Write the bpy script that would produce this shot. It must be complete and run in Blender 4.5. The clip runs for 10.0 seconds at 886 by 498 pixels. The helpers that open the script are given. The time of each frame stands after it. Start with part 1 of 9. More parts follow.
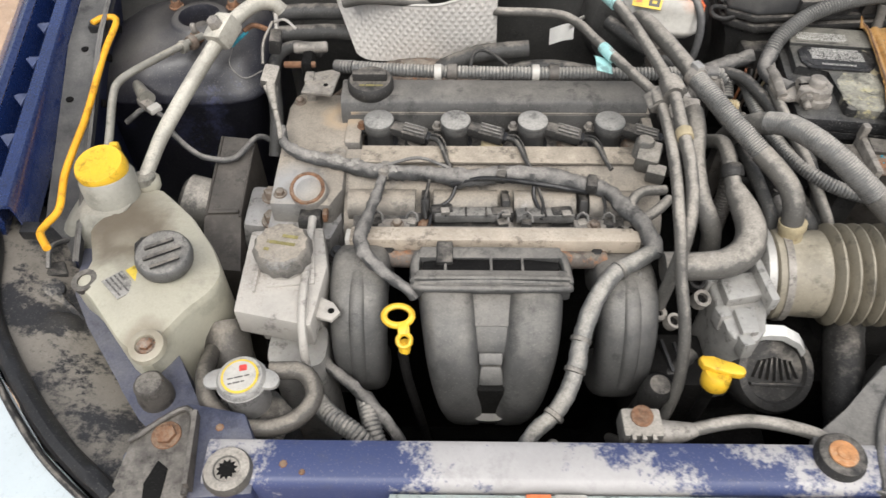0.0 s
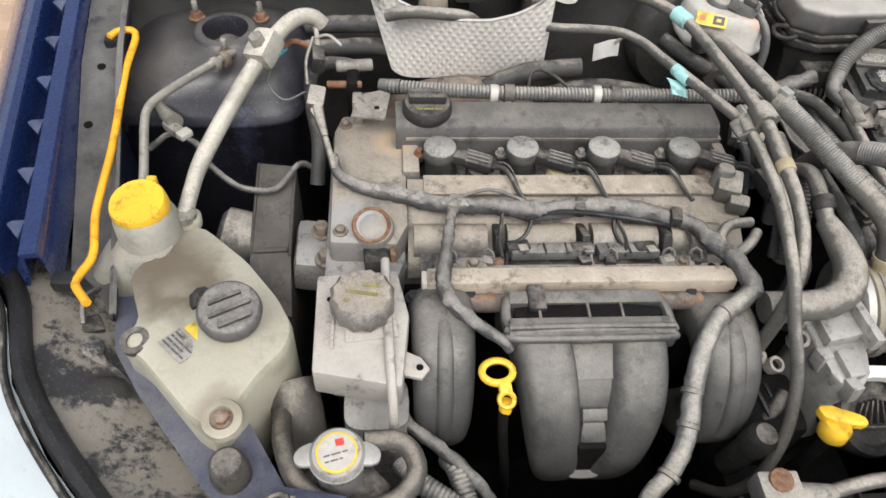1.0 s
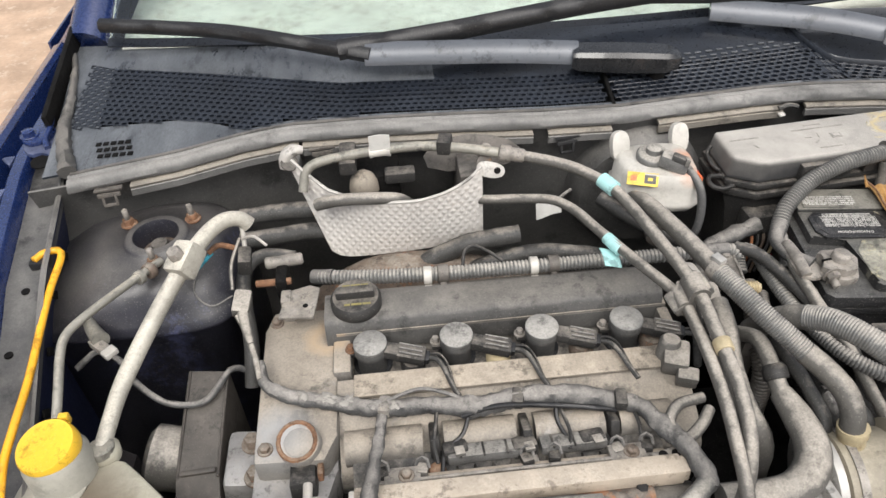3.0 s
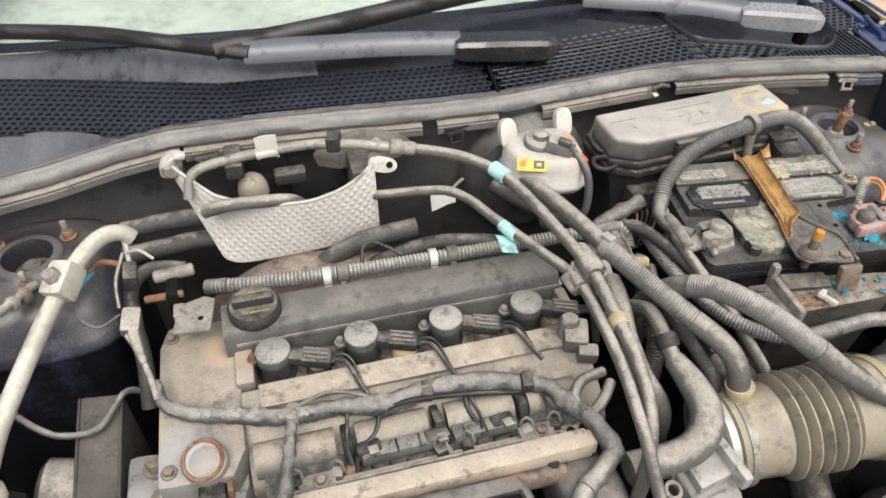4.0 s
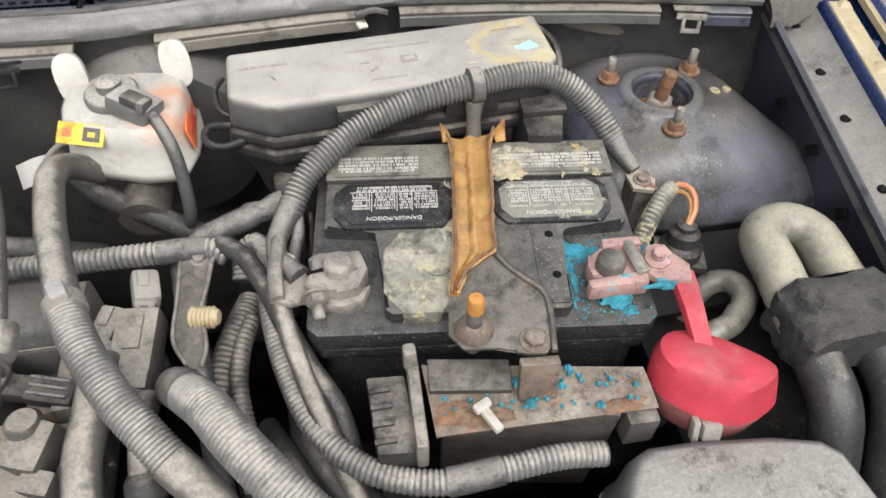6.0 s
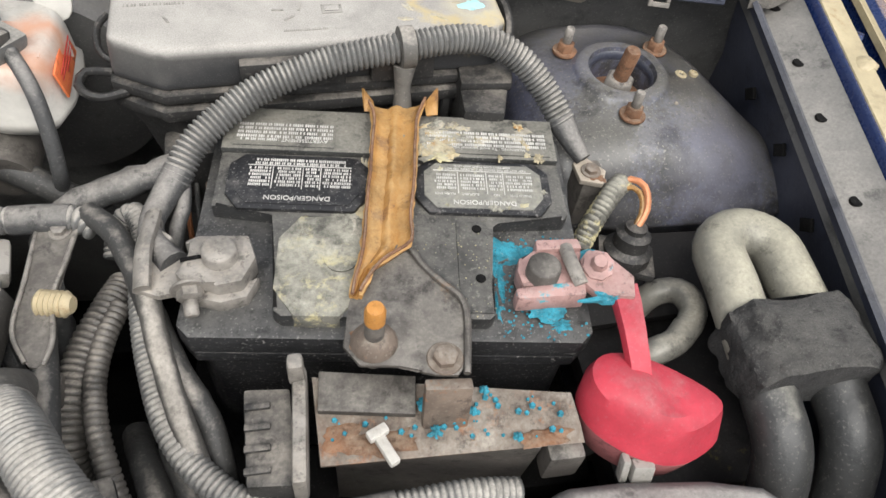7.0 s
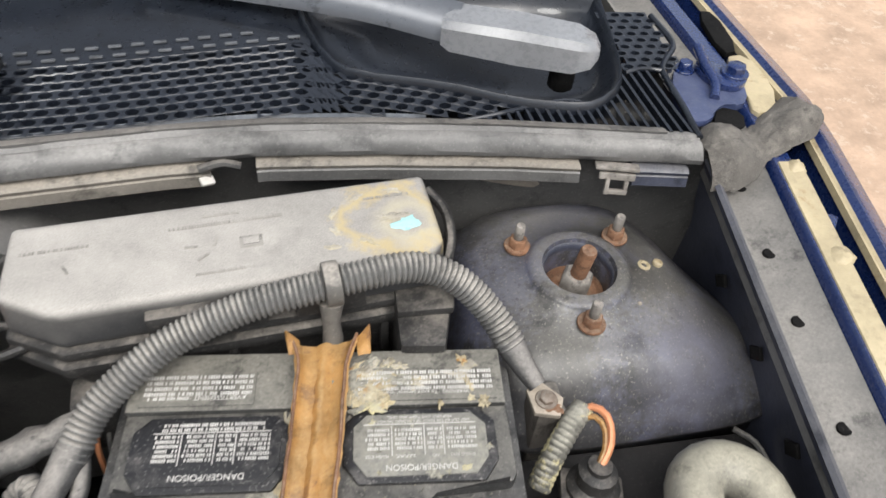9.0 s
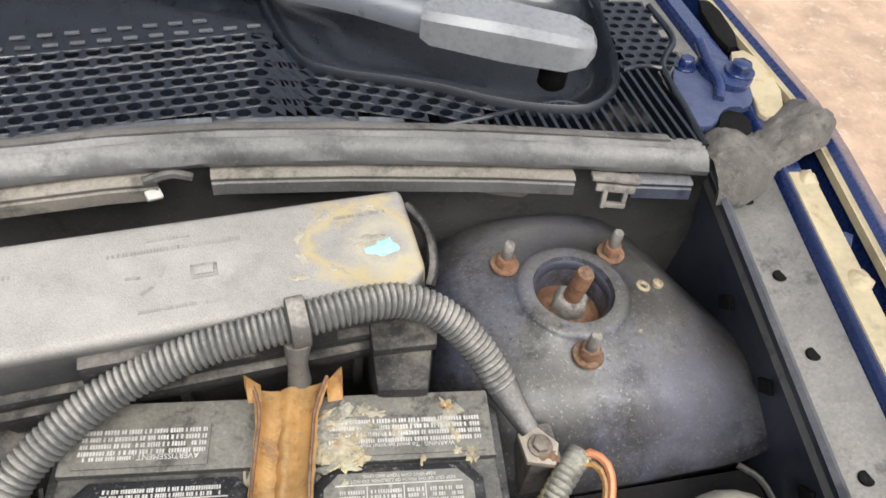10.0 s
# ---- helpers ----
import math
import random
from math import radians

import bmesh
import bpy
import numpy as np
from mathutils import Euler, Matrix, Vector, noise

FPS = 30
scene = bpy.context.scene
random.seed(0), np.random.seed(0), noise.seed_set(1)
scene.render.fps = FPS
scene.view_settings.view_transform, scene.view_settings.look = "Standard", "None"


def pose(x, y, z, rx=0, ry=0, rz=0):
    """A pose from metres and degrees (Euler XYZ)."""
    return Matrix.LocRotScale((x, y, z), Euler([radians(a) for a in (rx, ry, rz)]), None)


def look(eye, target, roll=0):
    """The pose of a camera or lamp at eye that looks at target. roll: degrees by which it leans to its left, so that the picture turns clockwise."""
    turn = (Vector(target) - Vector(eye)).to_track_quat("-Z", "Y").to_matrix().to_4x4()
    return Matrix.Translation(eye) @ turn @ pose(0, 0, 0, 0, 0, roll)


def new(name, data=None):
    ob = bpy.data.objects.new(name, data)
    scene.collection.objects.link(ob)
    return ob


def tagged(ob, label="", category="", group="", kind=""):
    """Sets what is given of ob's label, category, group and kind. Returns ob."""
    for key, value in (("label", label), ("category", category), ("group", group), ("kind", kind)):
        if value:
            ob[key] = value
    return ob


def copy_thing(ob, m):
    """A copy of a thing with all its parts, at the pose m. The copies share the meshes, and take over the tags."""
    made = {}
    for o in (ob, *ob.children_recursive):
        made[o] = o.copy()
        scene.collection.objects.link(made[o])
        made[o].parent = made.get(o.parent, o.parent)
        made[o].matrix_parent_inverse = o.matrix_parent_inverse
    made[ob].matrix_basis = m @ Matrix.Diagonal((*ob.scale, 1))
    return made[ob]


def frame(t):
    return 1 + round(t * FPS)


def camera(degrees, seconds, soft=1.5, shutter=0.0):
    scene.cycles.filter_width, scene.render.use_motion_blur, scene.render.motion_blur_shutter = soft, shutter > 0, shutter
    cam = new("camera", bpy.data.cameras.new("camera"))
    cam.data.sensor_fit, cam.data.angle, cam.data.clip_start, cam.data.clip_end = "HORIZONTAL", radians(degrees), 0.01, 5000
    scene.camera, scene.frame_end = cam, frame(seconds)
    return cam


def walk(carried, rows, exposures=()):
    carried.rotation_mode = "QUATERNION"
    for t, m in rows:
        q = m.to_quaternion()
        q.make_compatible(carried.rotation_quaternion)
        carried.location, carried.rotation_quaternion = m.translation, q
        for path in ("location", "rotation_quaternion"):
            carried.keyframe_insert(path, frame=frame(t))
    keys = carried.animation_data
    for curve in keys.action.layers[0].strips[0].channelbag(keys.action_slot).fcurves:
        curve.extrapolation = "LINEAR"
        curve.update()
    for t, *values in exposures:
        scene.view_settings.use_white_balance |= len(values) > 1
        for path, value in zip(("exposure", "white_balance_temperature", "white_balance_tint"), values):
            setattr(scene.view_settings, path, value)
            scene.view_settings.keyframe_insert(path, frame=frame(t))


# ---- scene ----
cam = camera(64.0, 10.0, shutter=0.2)
PATH = [
    (0, (-0.161, -0.691, 1.454), (-0.179, 0.59, -0.082), -0.2),
    (0.5, (-0.261, -0.642, 1.434), (-0.217, 0.591, -0.139), 3.2),
    (1, (-0.309, -0.607, 1.428), (-0.157, 0.662, -0.11), 4.8),
    (1.5, (-0.335, -0.569, 1.452), (-0.266, 0.817, 0.011), 1.5),
    (2, (-0.305, -0.53, 1.464), (-0.257, 0.901, 0.068), -1.2),
    (2.5, (-0.23, -0.506, 1.467), (-0.13, 0.918, 0.067), -2.6),
    (2.7, (-0.208, -0.511, 1.471), (-0.116, 0.942, 0.1), -2.5),
    (3.8, (-0.199, -0.522, 1.492), (0.124, 0.939, 0.165), -0.2),
    (4, (-0.202, -0.512, 1.479), (0.184, 0.896, 0.113), 0.8),
    (4.5, (-0.074, -0.456, 1.428), (0.246, 0.884, -0.022), -1.0),
    (5, (0.107, -0.409, 1.402), (0.298, 0.939, -0.063), 0.4),
    (5.5, (0.222, -0.352, 1.343), (0.494, 0.976, -0.128), 2.6),
    (6, (0.295, -0.297, 1.299), (0.543, 0.988, -0.214), 1.2),
    (6.2, (0.304, -0.284, 1.284), (0.575, 0.938, -0.275), 4.2),
    (7.3, (0.343, -0.219, 1.254), (0.692, 0.965, -0.32), 9.3),
    (7.5, (0.337, -0.205, 1.263), (0.677, 1.001, -0.296), 8.8),
    (8, (0.325, -0.193, 1.275), (0.636, 1.056, -0.256), 8.3),
    (8.5, (0.333, -0.193, 1.302), (0.654, 1.144, -0.151), 7.2),
    (9, (0.398, -0.129, 1.295), (0.752, 1.197, -0.161), 5.5),
    (9.5, (0.419, -0.075, 1.262), (0.827, 1.105, -0.3), 8.4),
    (10, (0.404, -0.067, 1.276), (0.834, 1.184, -0.224), 8.6),
]
walk(cam, [(t, look(eye, target, roll)) for t, eye, target, roll in PATH],
     [(0.0, 0.42, 6400, 9.0), (1.0, 0.42, 6380, 9.0), (2.0, 0.45, 6300, 9.0), (3.0, 0.52, 6450, 9.5), (4.0, 0.58, 6600, 10.0), (4.5, 0.60, 6550, 9.5),
      (6.0, 0.58, 6400, 8.0), (8.5, 0.55, 6330, 9.0), (10.0, 0.55, 6350, 9.0)])

# ---- world, sun, exposure ----
world = bpy.data.worlds.new("world")
scene.world = world
world.use_nodes = True
wn, wl = world.node_tree.nodes, world.node_tree.links
sky = wn.new("ShaderNodeTexSky")
sky.sky_type, sky.sun_disc = "NISHITA", False
sky.sun_elevation, sky.sun_rotation = radians(58), radians(150)
sky.air_density, sky.dust_density, sky.ozone_density = 1.0, 6.0, 1.0
soften = wn.new("ShaderNodeHueSaturation")
soften.inputs["Saturation"].default_value = 0.35
wl.new(sky.outputs[0], soften.inputs["Color"])
wl.new(soften.outputs[0], wn["Background"].inputs["Color"])
wn["Background"].inputs["Strength"].default_value = 0.15
sun_data = bpy.data.lights.new("sun", "SUN")
sun_data.energy, sun_data.angle, sun_data.color = 1.4, radians(25), (1.0, 0.96, 0.9)
sun = new("sun", sun_data)
sun.matrix_world = look((-1.5, -2.2, 4.5), (0.0, 0.0, 0.9))


# ---- materials ----
DUST = (0.36, 0.315, 0.265)


def mat(name, col, rough=0.6, metal=0.0, dust=0.0, dustcol=DUST, var=0.25, scale=18.0, bump=0.2, fine=200.0, crisp=0.15,
        spot=None, spot_amount=0.3, spot_scale=25.0, trans=0.0, ridge=None, spec=0.5, coat=0.0, grime=0.65, grit=0.2, fleck=0.36, stretch=None):
    """A painted, moulded or cast surface with settled dust, colour variation at two scales and fine relief."""
    m = bpy.data.materials.new(name)
    m.use_nodes = True
    n, l = m.node_tree.nodes, m.node_tree.links
    p = n["Principled BSDF"]
    geo = n.new("ShaderNodeNewGeometry")
    tc = n.new("ShaderNodeTexCoord")
    where = geo.outputs["Position"]
    if stretch:
        drawn = n.new("ShaderNodeVectorMath")
        drawn.operation = "MULTIPLY"
        l.new(where, drawn.inputs[0])
        drawn.inputs[1].default_value = stretch
        where = drawn.outputs[0]

    def tex(sc, detail=4.0, ro=0.6):
        t = n.new("ShaderNodeTexNoise")
        t.inputs["Scale"].default_value, t.inputs["Detail"].default_value, t.inputs["Roughness"].default_value = sc, detail, ro
        l.new(where, t.inputs["Vector"])
        return t.outputs[0]

    def math_(op, a, b):
        q = n.new("ShaderNodeMath")
        q.operation = op
        for k, v in enumerate((a, b)):
            if isinstance(v, (int, float)):
                q.inputs[k].default_value = v
            else:
                l.new(v, q.inputs[k])
        return q.outputs[0]

    def span(v, a, b, c=0.0, d=1.0):
        q = n.new("ShaderNodeMapRange")
        l.new(v, q.inputs[0])
        for k, val in enumerate((a, b, c, d)):
            q.inputs[k + 1].default_value = val
        return q.outputs[0]

    def mix(f, a, b):
        q = n.new("ShaderNodeMix")
        q.data_type = "RGBA"
        for sock, v in ((q.inputs[0], f), (q.inputs[6], a), (q.inputs[7], b)):
            if isinstance(v, (int, float)):
                sock.default_value = v
            elif isinstance(v, tuple):
                sock.default_value = (*v, 1)
            else:
                l.new(v, sock)
        return q.outputs[2]

    broad, small = tex(scale), tex(fine, 3.0, 0.7)
    lo, hi = tuple(c * (1 - var) for c in col), tuple(min(1, c * (1 + var)) for c in col)
    tone = mix(span(math_("ADD", math_("MULTIPLY", broad, 0.75), math_("MULTIPLY", small, 0.25)), 0.35, 0.65), lo, hi)
    rough_out = span(small, 0.3, 0.7, rough * 0.85, min(1, rough * 1.15))
    if spot:
        blotch = span(math_("ADD", math_("MULTIPLY", tex(spot_scale, 6.0, 0.7), 0.8), math_("MULTIPLY", small, 0.2)),
                      0.72 - spot_amount * 0.5, 0.78 - spot_amount * 0.5)
        tone = mix(blotch, tone, spot)
    if dust > 0:
        sep = n.new("ShaderNodeSeparateXYZ")
        l.new(geo.outputs["Normal"], sep.inputs[0])
        total = math_("ADD", math_("ADD", math_("MULTIPLY", tex(scale * 0.7, 5.0, 0.65), 0.42), math_("MULTIPLY", tex(scale * 4.0, 6.0, 0.7), fleck)),
                      math_("MULTIPLY", sep.outputs[2], 0.46))
        edge = 1.07 - dust * 0.75 - (0.36 - fleck) * 0.5
        film = span(total, edge + 0.16 - crisp / 2, edge + 0.16 + crisp / 2, 0.0, 0.93)
        speck = mix(span(math_("ADD", math_("MULTIPLY", tex(fine * 2.2, 2.0), 0.4), math_("MULTIPLY", tex(scale * 1.7, 5.0, 0.7), 0.6)), 0.38, 0.64),
                    tuple(c * 0.62 for c in dustcol), tuple(c * 1.14 for c in dustcol))
        tone = mix(film, tone, speck)
        rough_out = math_("MAXIMUM", rough_out, math_("MULTIPLY", film, 0.92))
        if metal > 0:
            l.new(math_("MULTIPLY", math_("SUBTRACT", 1.0, film), metal), p.inputs["Metallic"])
    elif metal > 0:
        p.inputs["Metallic"].default_value = metal
    if grime:
        # oily dirt and rubbed spots
        smear = span(tex(scale * 2.3, 8.0, 0.75), 0.54, 0.63)
        tone = mix(math_("MULTIPLY", smear, grime), tone, tuple(c * 0.25 for c in col))
    if grit:
        # pale crumbs and dark pits
        crumb = math_("MULTIPLY", span(tex(fine * 2.6, 2.0, 0.5), 0.60, 0.72), grit)
        tone = mix(crumb, tone, tuple(min(1, 0.03 + c * 1.05) for c in dustcol))
        pit = math_("MULTIPLY", span(tex(fine * 0.8, 4.0, 0.7), 0.40, 0.31), grit)
        tone = mix(pit, tone, tuple(c * 0.3 for c in col))
    p.inputs["Specular IOR Level"].default_value = spec
    p.inputs["Coat Weight"].default_value, p.inputs["Coat Roughness"].default_value = coat, 0.06
    l.new(tone, p.inputs["Base Color"])
    l.new(rough_out, p.inputs["Roughness"])
    if trans:
        p.inputs["Subsurface Weight"].default_value = trans
        p.inputs["Subsurface Radius"].default_value = (0.02, 0.02, 0.02)
        p.inputs["Subsurface Scale"].default_value = 0.5
    b = n.new("ShaderNodeBump")
    b.inputs["Strength"].default_value, b.inputs["Distance"].default_value = bump, 0.002
    height = math_("ADD", small, math_("MULTIPLY", broad, 0.6))
    if ridge == "quilt":
        # pressed diamond quilting of foil
        w = []
        for ang in (0.62, -0.62):
            mp = n.new("ShaderNodeMapping")
            mp.inputs["Rotation"].default_value = (0, ang, 0)
            l.new(tc.outputs["Object"], mp.inputs["Vector"])
            q = n.new("ShaderNodeTexWave")
            q.bands_direction, q.wave_profile = "X", "SIN"
            q.inputs["Scale"].default_value, q.inputs["Distortion"].default_value = 34.0, 1.0
            q.inputs["Detail"].default_value = 1.0
            l.new(mp.outputs[0], q.inputs["Vector"])
            w.append(q.outputs["Fac"])
        height = math_("ADD", math_("MULTIPLY", height, 0.25), math_("MULTIPLY", math_("MULTIPLY", w[0], w[1]), 1.6))
    l.new(height, b.inputs["Height"])
    l.new(b.outputs[0], p.inputs["Normal"])
    return m


M = {
    "blue": mat("blue_paint", (0.009, 0.022, 0.09), 0.28, 0, 0.22, coat=0.8, grime=0.1, grit=0.1, var=0.15, bump=0.02),
    "blue_dusty": mat("blue_paint_dusty", (0.37, 0.355, 0.35), 0.45, 0, 0, var=0.12, scale=9, bump=0.05, spot=(0.042, 0.056, 0.135), spot_amount=0.50, spot_scale=8.5, grime=0.2, grit=0.15),
    "navy_grimy": mat("navy_wall_grimy", (0.046, 0.050, 0.070), 0.36, 0, 0.58, dustcol=(0.175, 0.168, 0.158), var=0.45, bump=0.1, scale=9, crisp=0.4),
    "blue_grimy": mat("blue_paint_grimy", (0.034, 0.043, 0.095), 0.40, 0, 0.52, dustcol=(0.20, 0.192, 0.184), var=0.3, scale=7, crisp=0.25, fleck=0.2, grime=0.5),
    "blue_worn": mat("blue_paint_worn", (0.045, 0.06, 0.13), 0.4, 0, 0.32, dustcol=(0.20, 0.20, 0.22), var=0.3, scale=14, crisp=0.4, grime=0.4),
    "navy": mat("navy_inner_paint", (0.010, 0.014, 0.042), 0.5, 0, 0.4, dustcol=(0.11, 0.105, 0.10), var=0.3, bump=0.08, scale=9),
    # The blue-grey blotches put a broad sheen into the tower's colour.
    "tower": mat("tower_paint_sheen", (0.050, 0.049, 0.052), 0.34, 0, 0.45, dustcol=(0.21, 0.195, 0.160), var=0.38, scale=8, bump=0.1, fleck=0.2, spot=(0.084, 0.087, 0.122), spot_amount=0.42, spot_scale=4.0, crisp=0.4, grime=0.6, grit=0.6),
    "tower_navy": mat("tower_paint_navy", (0.022, 0.022, 0.030), 0.36, 0, 0.46, dustcol=(0.21, 0.195, 0.172), var=0.3, scale=7, bump=0.08, fleck=0.15, spot=(0.055, 0.06, 0.11), spot_amount=0.3, spot_scale=6, crisp=0.4, grime=0.4, grit=0.3),
    # Blackened for the shade below the tower; the olive spots are stains.
    "apron": mat("apron_grimy_shade", (0.014, 0.013, 0.013), 0.6, 0, 0.30, dustcol=(0.048, 0.044, 0.034), var=0.4, scale=12, spot=(0.07, 0.062, 0.022), spot_amount=0.22, spot_scale=16, spec=0.2),
    "apron_grey": mat("apron_grey_sheet", (0.11, 0.107, 0.102), 0.5, 0, 0.56, dustcol=(0.28, 0.262, 0.235), var=0.4, scale=8, crisp=0.35),
    "black": mat("black_plastic", (0.012, 0.012, 0.013), 0.45, 0, 0.25, dustcol=(0.2, 0.18, 0.16), var=0.3),
    "black_dusty": mat("black_plastic_dusty", (0.028, 0.027, 0.026), 0.55, 0, 0.5, dustcol=(0.25, 0.225, 0.195), var=0.3, spec=0.35),
    # Near-black stands in for the shade in holes and bay depths.
    "deep": mat("grimy_shade_black", (0.008, 0.0076, 0.0073), 0.7, 0, 0.20, dustcol=(0.048, 0.044, 0.039), var=0.4, spec=0.10),
    "cover": mat("cam_cover_dusty", (0.150, 0.140, 0.126), 0.62, 0, 0.58, dustcol=(0.43, 0.368, 0.292), var=0.42, scale=10, spot=(0.24, 0.238, 0.236), spot_amount=0.28, spot_scale=8, crisp=0.5, grime=0.62),
    "cover_dark": mat("cam_cover_dark", (0.065, 0.063, 0.06), 0.6, 0, 0.50, dustcol=(0.25, 0.228, 0.20), var=0.35, scale=10, crisp=0.4),
    "alu": mat("cast_aluminium", (0.32, 0.31, 0.30), 0.5, 0.5, 0.42, dustcol=(0.32, 0.295, 0.265), var=0.25, scale=30),
    "alu_clean": mat("bare_aluminium", (0.40, 0.388, 0.365), 0.5, 0.4, 0.42, dustcol=(0.34, 0.315, 0.28), var=0.2, scale=30),
    "manifold": mat("manifold_plastic", (0.070, 0.069, 0.067), 0.5, 0, 0.55, dustcol=(0.262, 0.242, 0.212), var=0.35, scale=12, crisp=0.4, grime=0.55),
    "rail": mat("rail_steel_dusty", (0.45, 0.385, 0.31), 0.6, 0.2, 0.5, dustcol=(0.52, 0.455, 0.375), var=0.2, scale=20, spot=(0.3, 0.14, 0.07), spot_amount=0.22),
    "rusty": mat("rusty_steel", (0.15, 0.115, 0.09), 0.75, 0.2, 0.5, dustcol=(0.29, 0.262, 0.22), var=0.4, scale=35, spot=(0.24, 0.115, 0.06), spot_amount=0.3),
    "rust_bar": mat("rail_tube_rust", (0.13, 0.11, 0.095), 0.75, 0.1, 0.45, dustcol=(0.27, 0.245, 0.205), var=0.4, scale=24, spot=(0.27, 0.125, 0.06), spot_amount=0.44, spot_scale=20),
    "rust_bright": mat("bright_orange_rust", (0.46, 0.215, 0.085), 0.7, 0, 0.42, dustcol=(0.50, 0.36, 0.24), var=0.3, scale=60, bump=0.4, grime=0.3),
    "rust": mat("orange_rust", (0.17, 0.085, 0.045), 0.85, 0, 0.48, dustcol=(0.25, 0.185, 0.13), var=0.45, scale=60, bump=0.5),
    "hose": mat("rubber_hose", (0.042, 0.041, 0.039), 0.6, 0, 0.5, dustcol=(0.29, 0.262, 0.228), var=0.25, scale=25, grime=0.45),
    "hose_grey": mat("dusty_grey_hose", (0.09, 0.085, 0.077), 0.6, 0, 0.66, dustcol=(0.37, 0.338, 0.295), var=0.2, scale=25, grime=0.35),
    "loom": mat("split_loom", (0.05, 0.05, 0.05), 0.42, 0, 0.5, dustcol=(0.29, 0.272, 0.245), var=0.2, scale=30),
    "loom_pale": mat("split_loom_dusty", (0.13, 0.129, 0.124), 0.42, 0, 0.66, dustcol=(0.39, 0.365, 0.325), var=0.2, scale=25, grime=0.4),
    "loom_brown": mat("split_loom_brown_dust", (0.085, 0.078, 0.07), 0.5, 0, 0.58, dustcol=(0.30, 0.27, 0.23), var=0.25, scale=25),
    "tape": mat("taped_harness", (0.06, 0.06, 0.06), 0.6, 0, 0.62, dustcol=(0.33, 0.305, 0.275), var=0.25, scale=22, bump=0.5, crisp=0.4),
    "duct": mat("intake_rubber", (0.25, 0.222, 0.17), 0.55, 0, 0.54, dustcol=(0.41, 0.37, 0.29), var=0.2, scale=12),
    "pipe": mat("dusty_alu_pipe", (0.24, 0.23, 0.20), 0.5, 0.25, 0.52, dustcol=(0.42, 0.385, 0.315), var=0.3, scale=20, spot=(0.07, 0.068, 0.062), spot_amount=0.26, spot_scale=30),
    "bottle": mat("milky_plastic", (0.47, 0.45, 0.36), 0.42, 0, 0.47, dustcol=(0.31, 0.28, 0.23), var=0.12, scale=6, crisp=0.35, fleck=0.2, grit=0.15, grime=0.25, trans=0.3, bump=0.08),
    "bottle_grey": mat("milky_plastic_grimy", (0.30, 0.29, 0.25), 0.45, 0, 0.5, dustcol=(0.33, 0.305, 0.26), var=0.2, scale=10, crisp=0.3, grit=0.15, grime=0.35, trans=0.15, bump=0.08),
    "white": mat("white_plastic", (0.50, 0.48, 0.44), 0.45, 0, 0.5, dustcol=(0.40, 0.37, 0.325), grit=0.15, grime=0.2, var=0.15, scale=16, trans=0.08, bump=0.06),
    "label_white": mat("white_label_band", (0.62, 0.61, 0.58), 0.5, 0, 0.2, dustcol=(0.5, 0.47, 0.43), var=0.08, grime=0.15, grit=0.05, bump=0.05),
    "beige": mat("dusty_beige_plastic", (0.40, 0.375, 0.34), 0.6, 0, 0.5, dustcol=(0.42, 0.385, 0.345), var=0.15, scale=14, bump=0.1),
    "fuse": mat("fuse_lid_dusty", (0.040, 0.040, 0.041), 0.55, 0, 0.84, dustcol=(0.40, 0.378, 0.345), var=0.25, scale=5, bump=0.03, fine=500, grime=0.15, grit=0.1, crisp=0.42, fleck=0.15),
    "gloss_black": mat("black_gloss_plastic", (0.014, 0.0145, 0.016), 0.26, 0, 0.10, dustcol=(0.10, 0.10, 0.10), var=0.2, bump=0.03, grit=0.04, coat=0.3),
    "trim": mat("pale_green_trim", (0.30, 0.34, 0.32), 0.3, 0, 0.4, dustcol=(0.34, 0.33, 0.30), var=0.15, bump=0.04),
    "channel": mat("dusty_seal_channel", (0.13, 0.118, 0.10), 0.65, 0, 0.6, dustcol=(0.31, 0.275, 0.225), var=0.35, scale=10, crisp=0.4),
    "gutter": mat("grimy_gutter_sheet", (0.05, 0.05, 0.052), 0.5, 0, 0.50, dustcol=(0.19, 0.182, 0.168), var=0.35, scale=9, crisp=0.3),
    "lip": mat("dust_caked_lip", (0.22, 0.192, 0.156), 0.7, 0, 0.62, dustcol=(0.46, 0.395, 0.315), var=0.3, scale=12, crisp=0.3, grime=0.7),
    "yellow": mat("yellow_plastic", (0.72, 0.44, 0.03), 0.45, 0, 0.2, dustcol=(0.6, 0.45, 0.2), var=0.15, bump=0.08),
    "rod": mat("orange_rod_paint", (0.78, 0.38, 0.02), 0.4, 0, 0.1, var=0.12, bump=0.05),
    "rod_tip": mat("orange_rusted_tip", (0.40, 0.18, 0.04), 0.6, 0, 0.4, dustcol=(0.36, 0.24, 0.12), var=0.3, scale=60),
    "red": mat("red_rubber", (0.42, 0.035, 0.055), 0.55, 0, 0.45, dustcol=(0.34, 0.12, 0.125), var=0.25, scale=24, bump=0.12, grime=0.15, grit=0.25),
    "pink": mat("copper_clamp_corroded", (0.36, 0.225, 0.205), 0.65, 0.1, 0.4, dustcol=(0.38, 0.30, 0.265), var=0.3, scale=60, spot=(0.05, 0.35, 0.42), spot_amount=0.25, spot_scale=60),
    "lead": mat("lead_clamp", (0.25, 0.23, 0.205), 0.6, 0.25, 0.45, dustcol=(0.34, 0.30, 0.25), var=0.4, scale=60),
    "teal": mat("copper_salt", (0.03, 0.215, 0.285), 0.9, 0, 0.1, var=0.4, scale=120, bump=0.8),
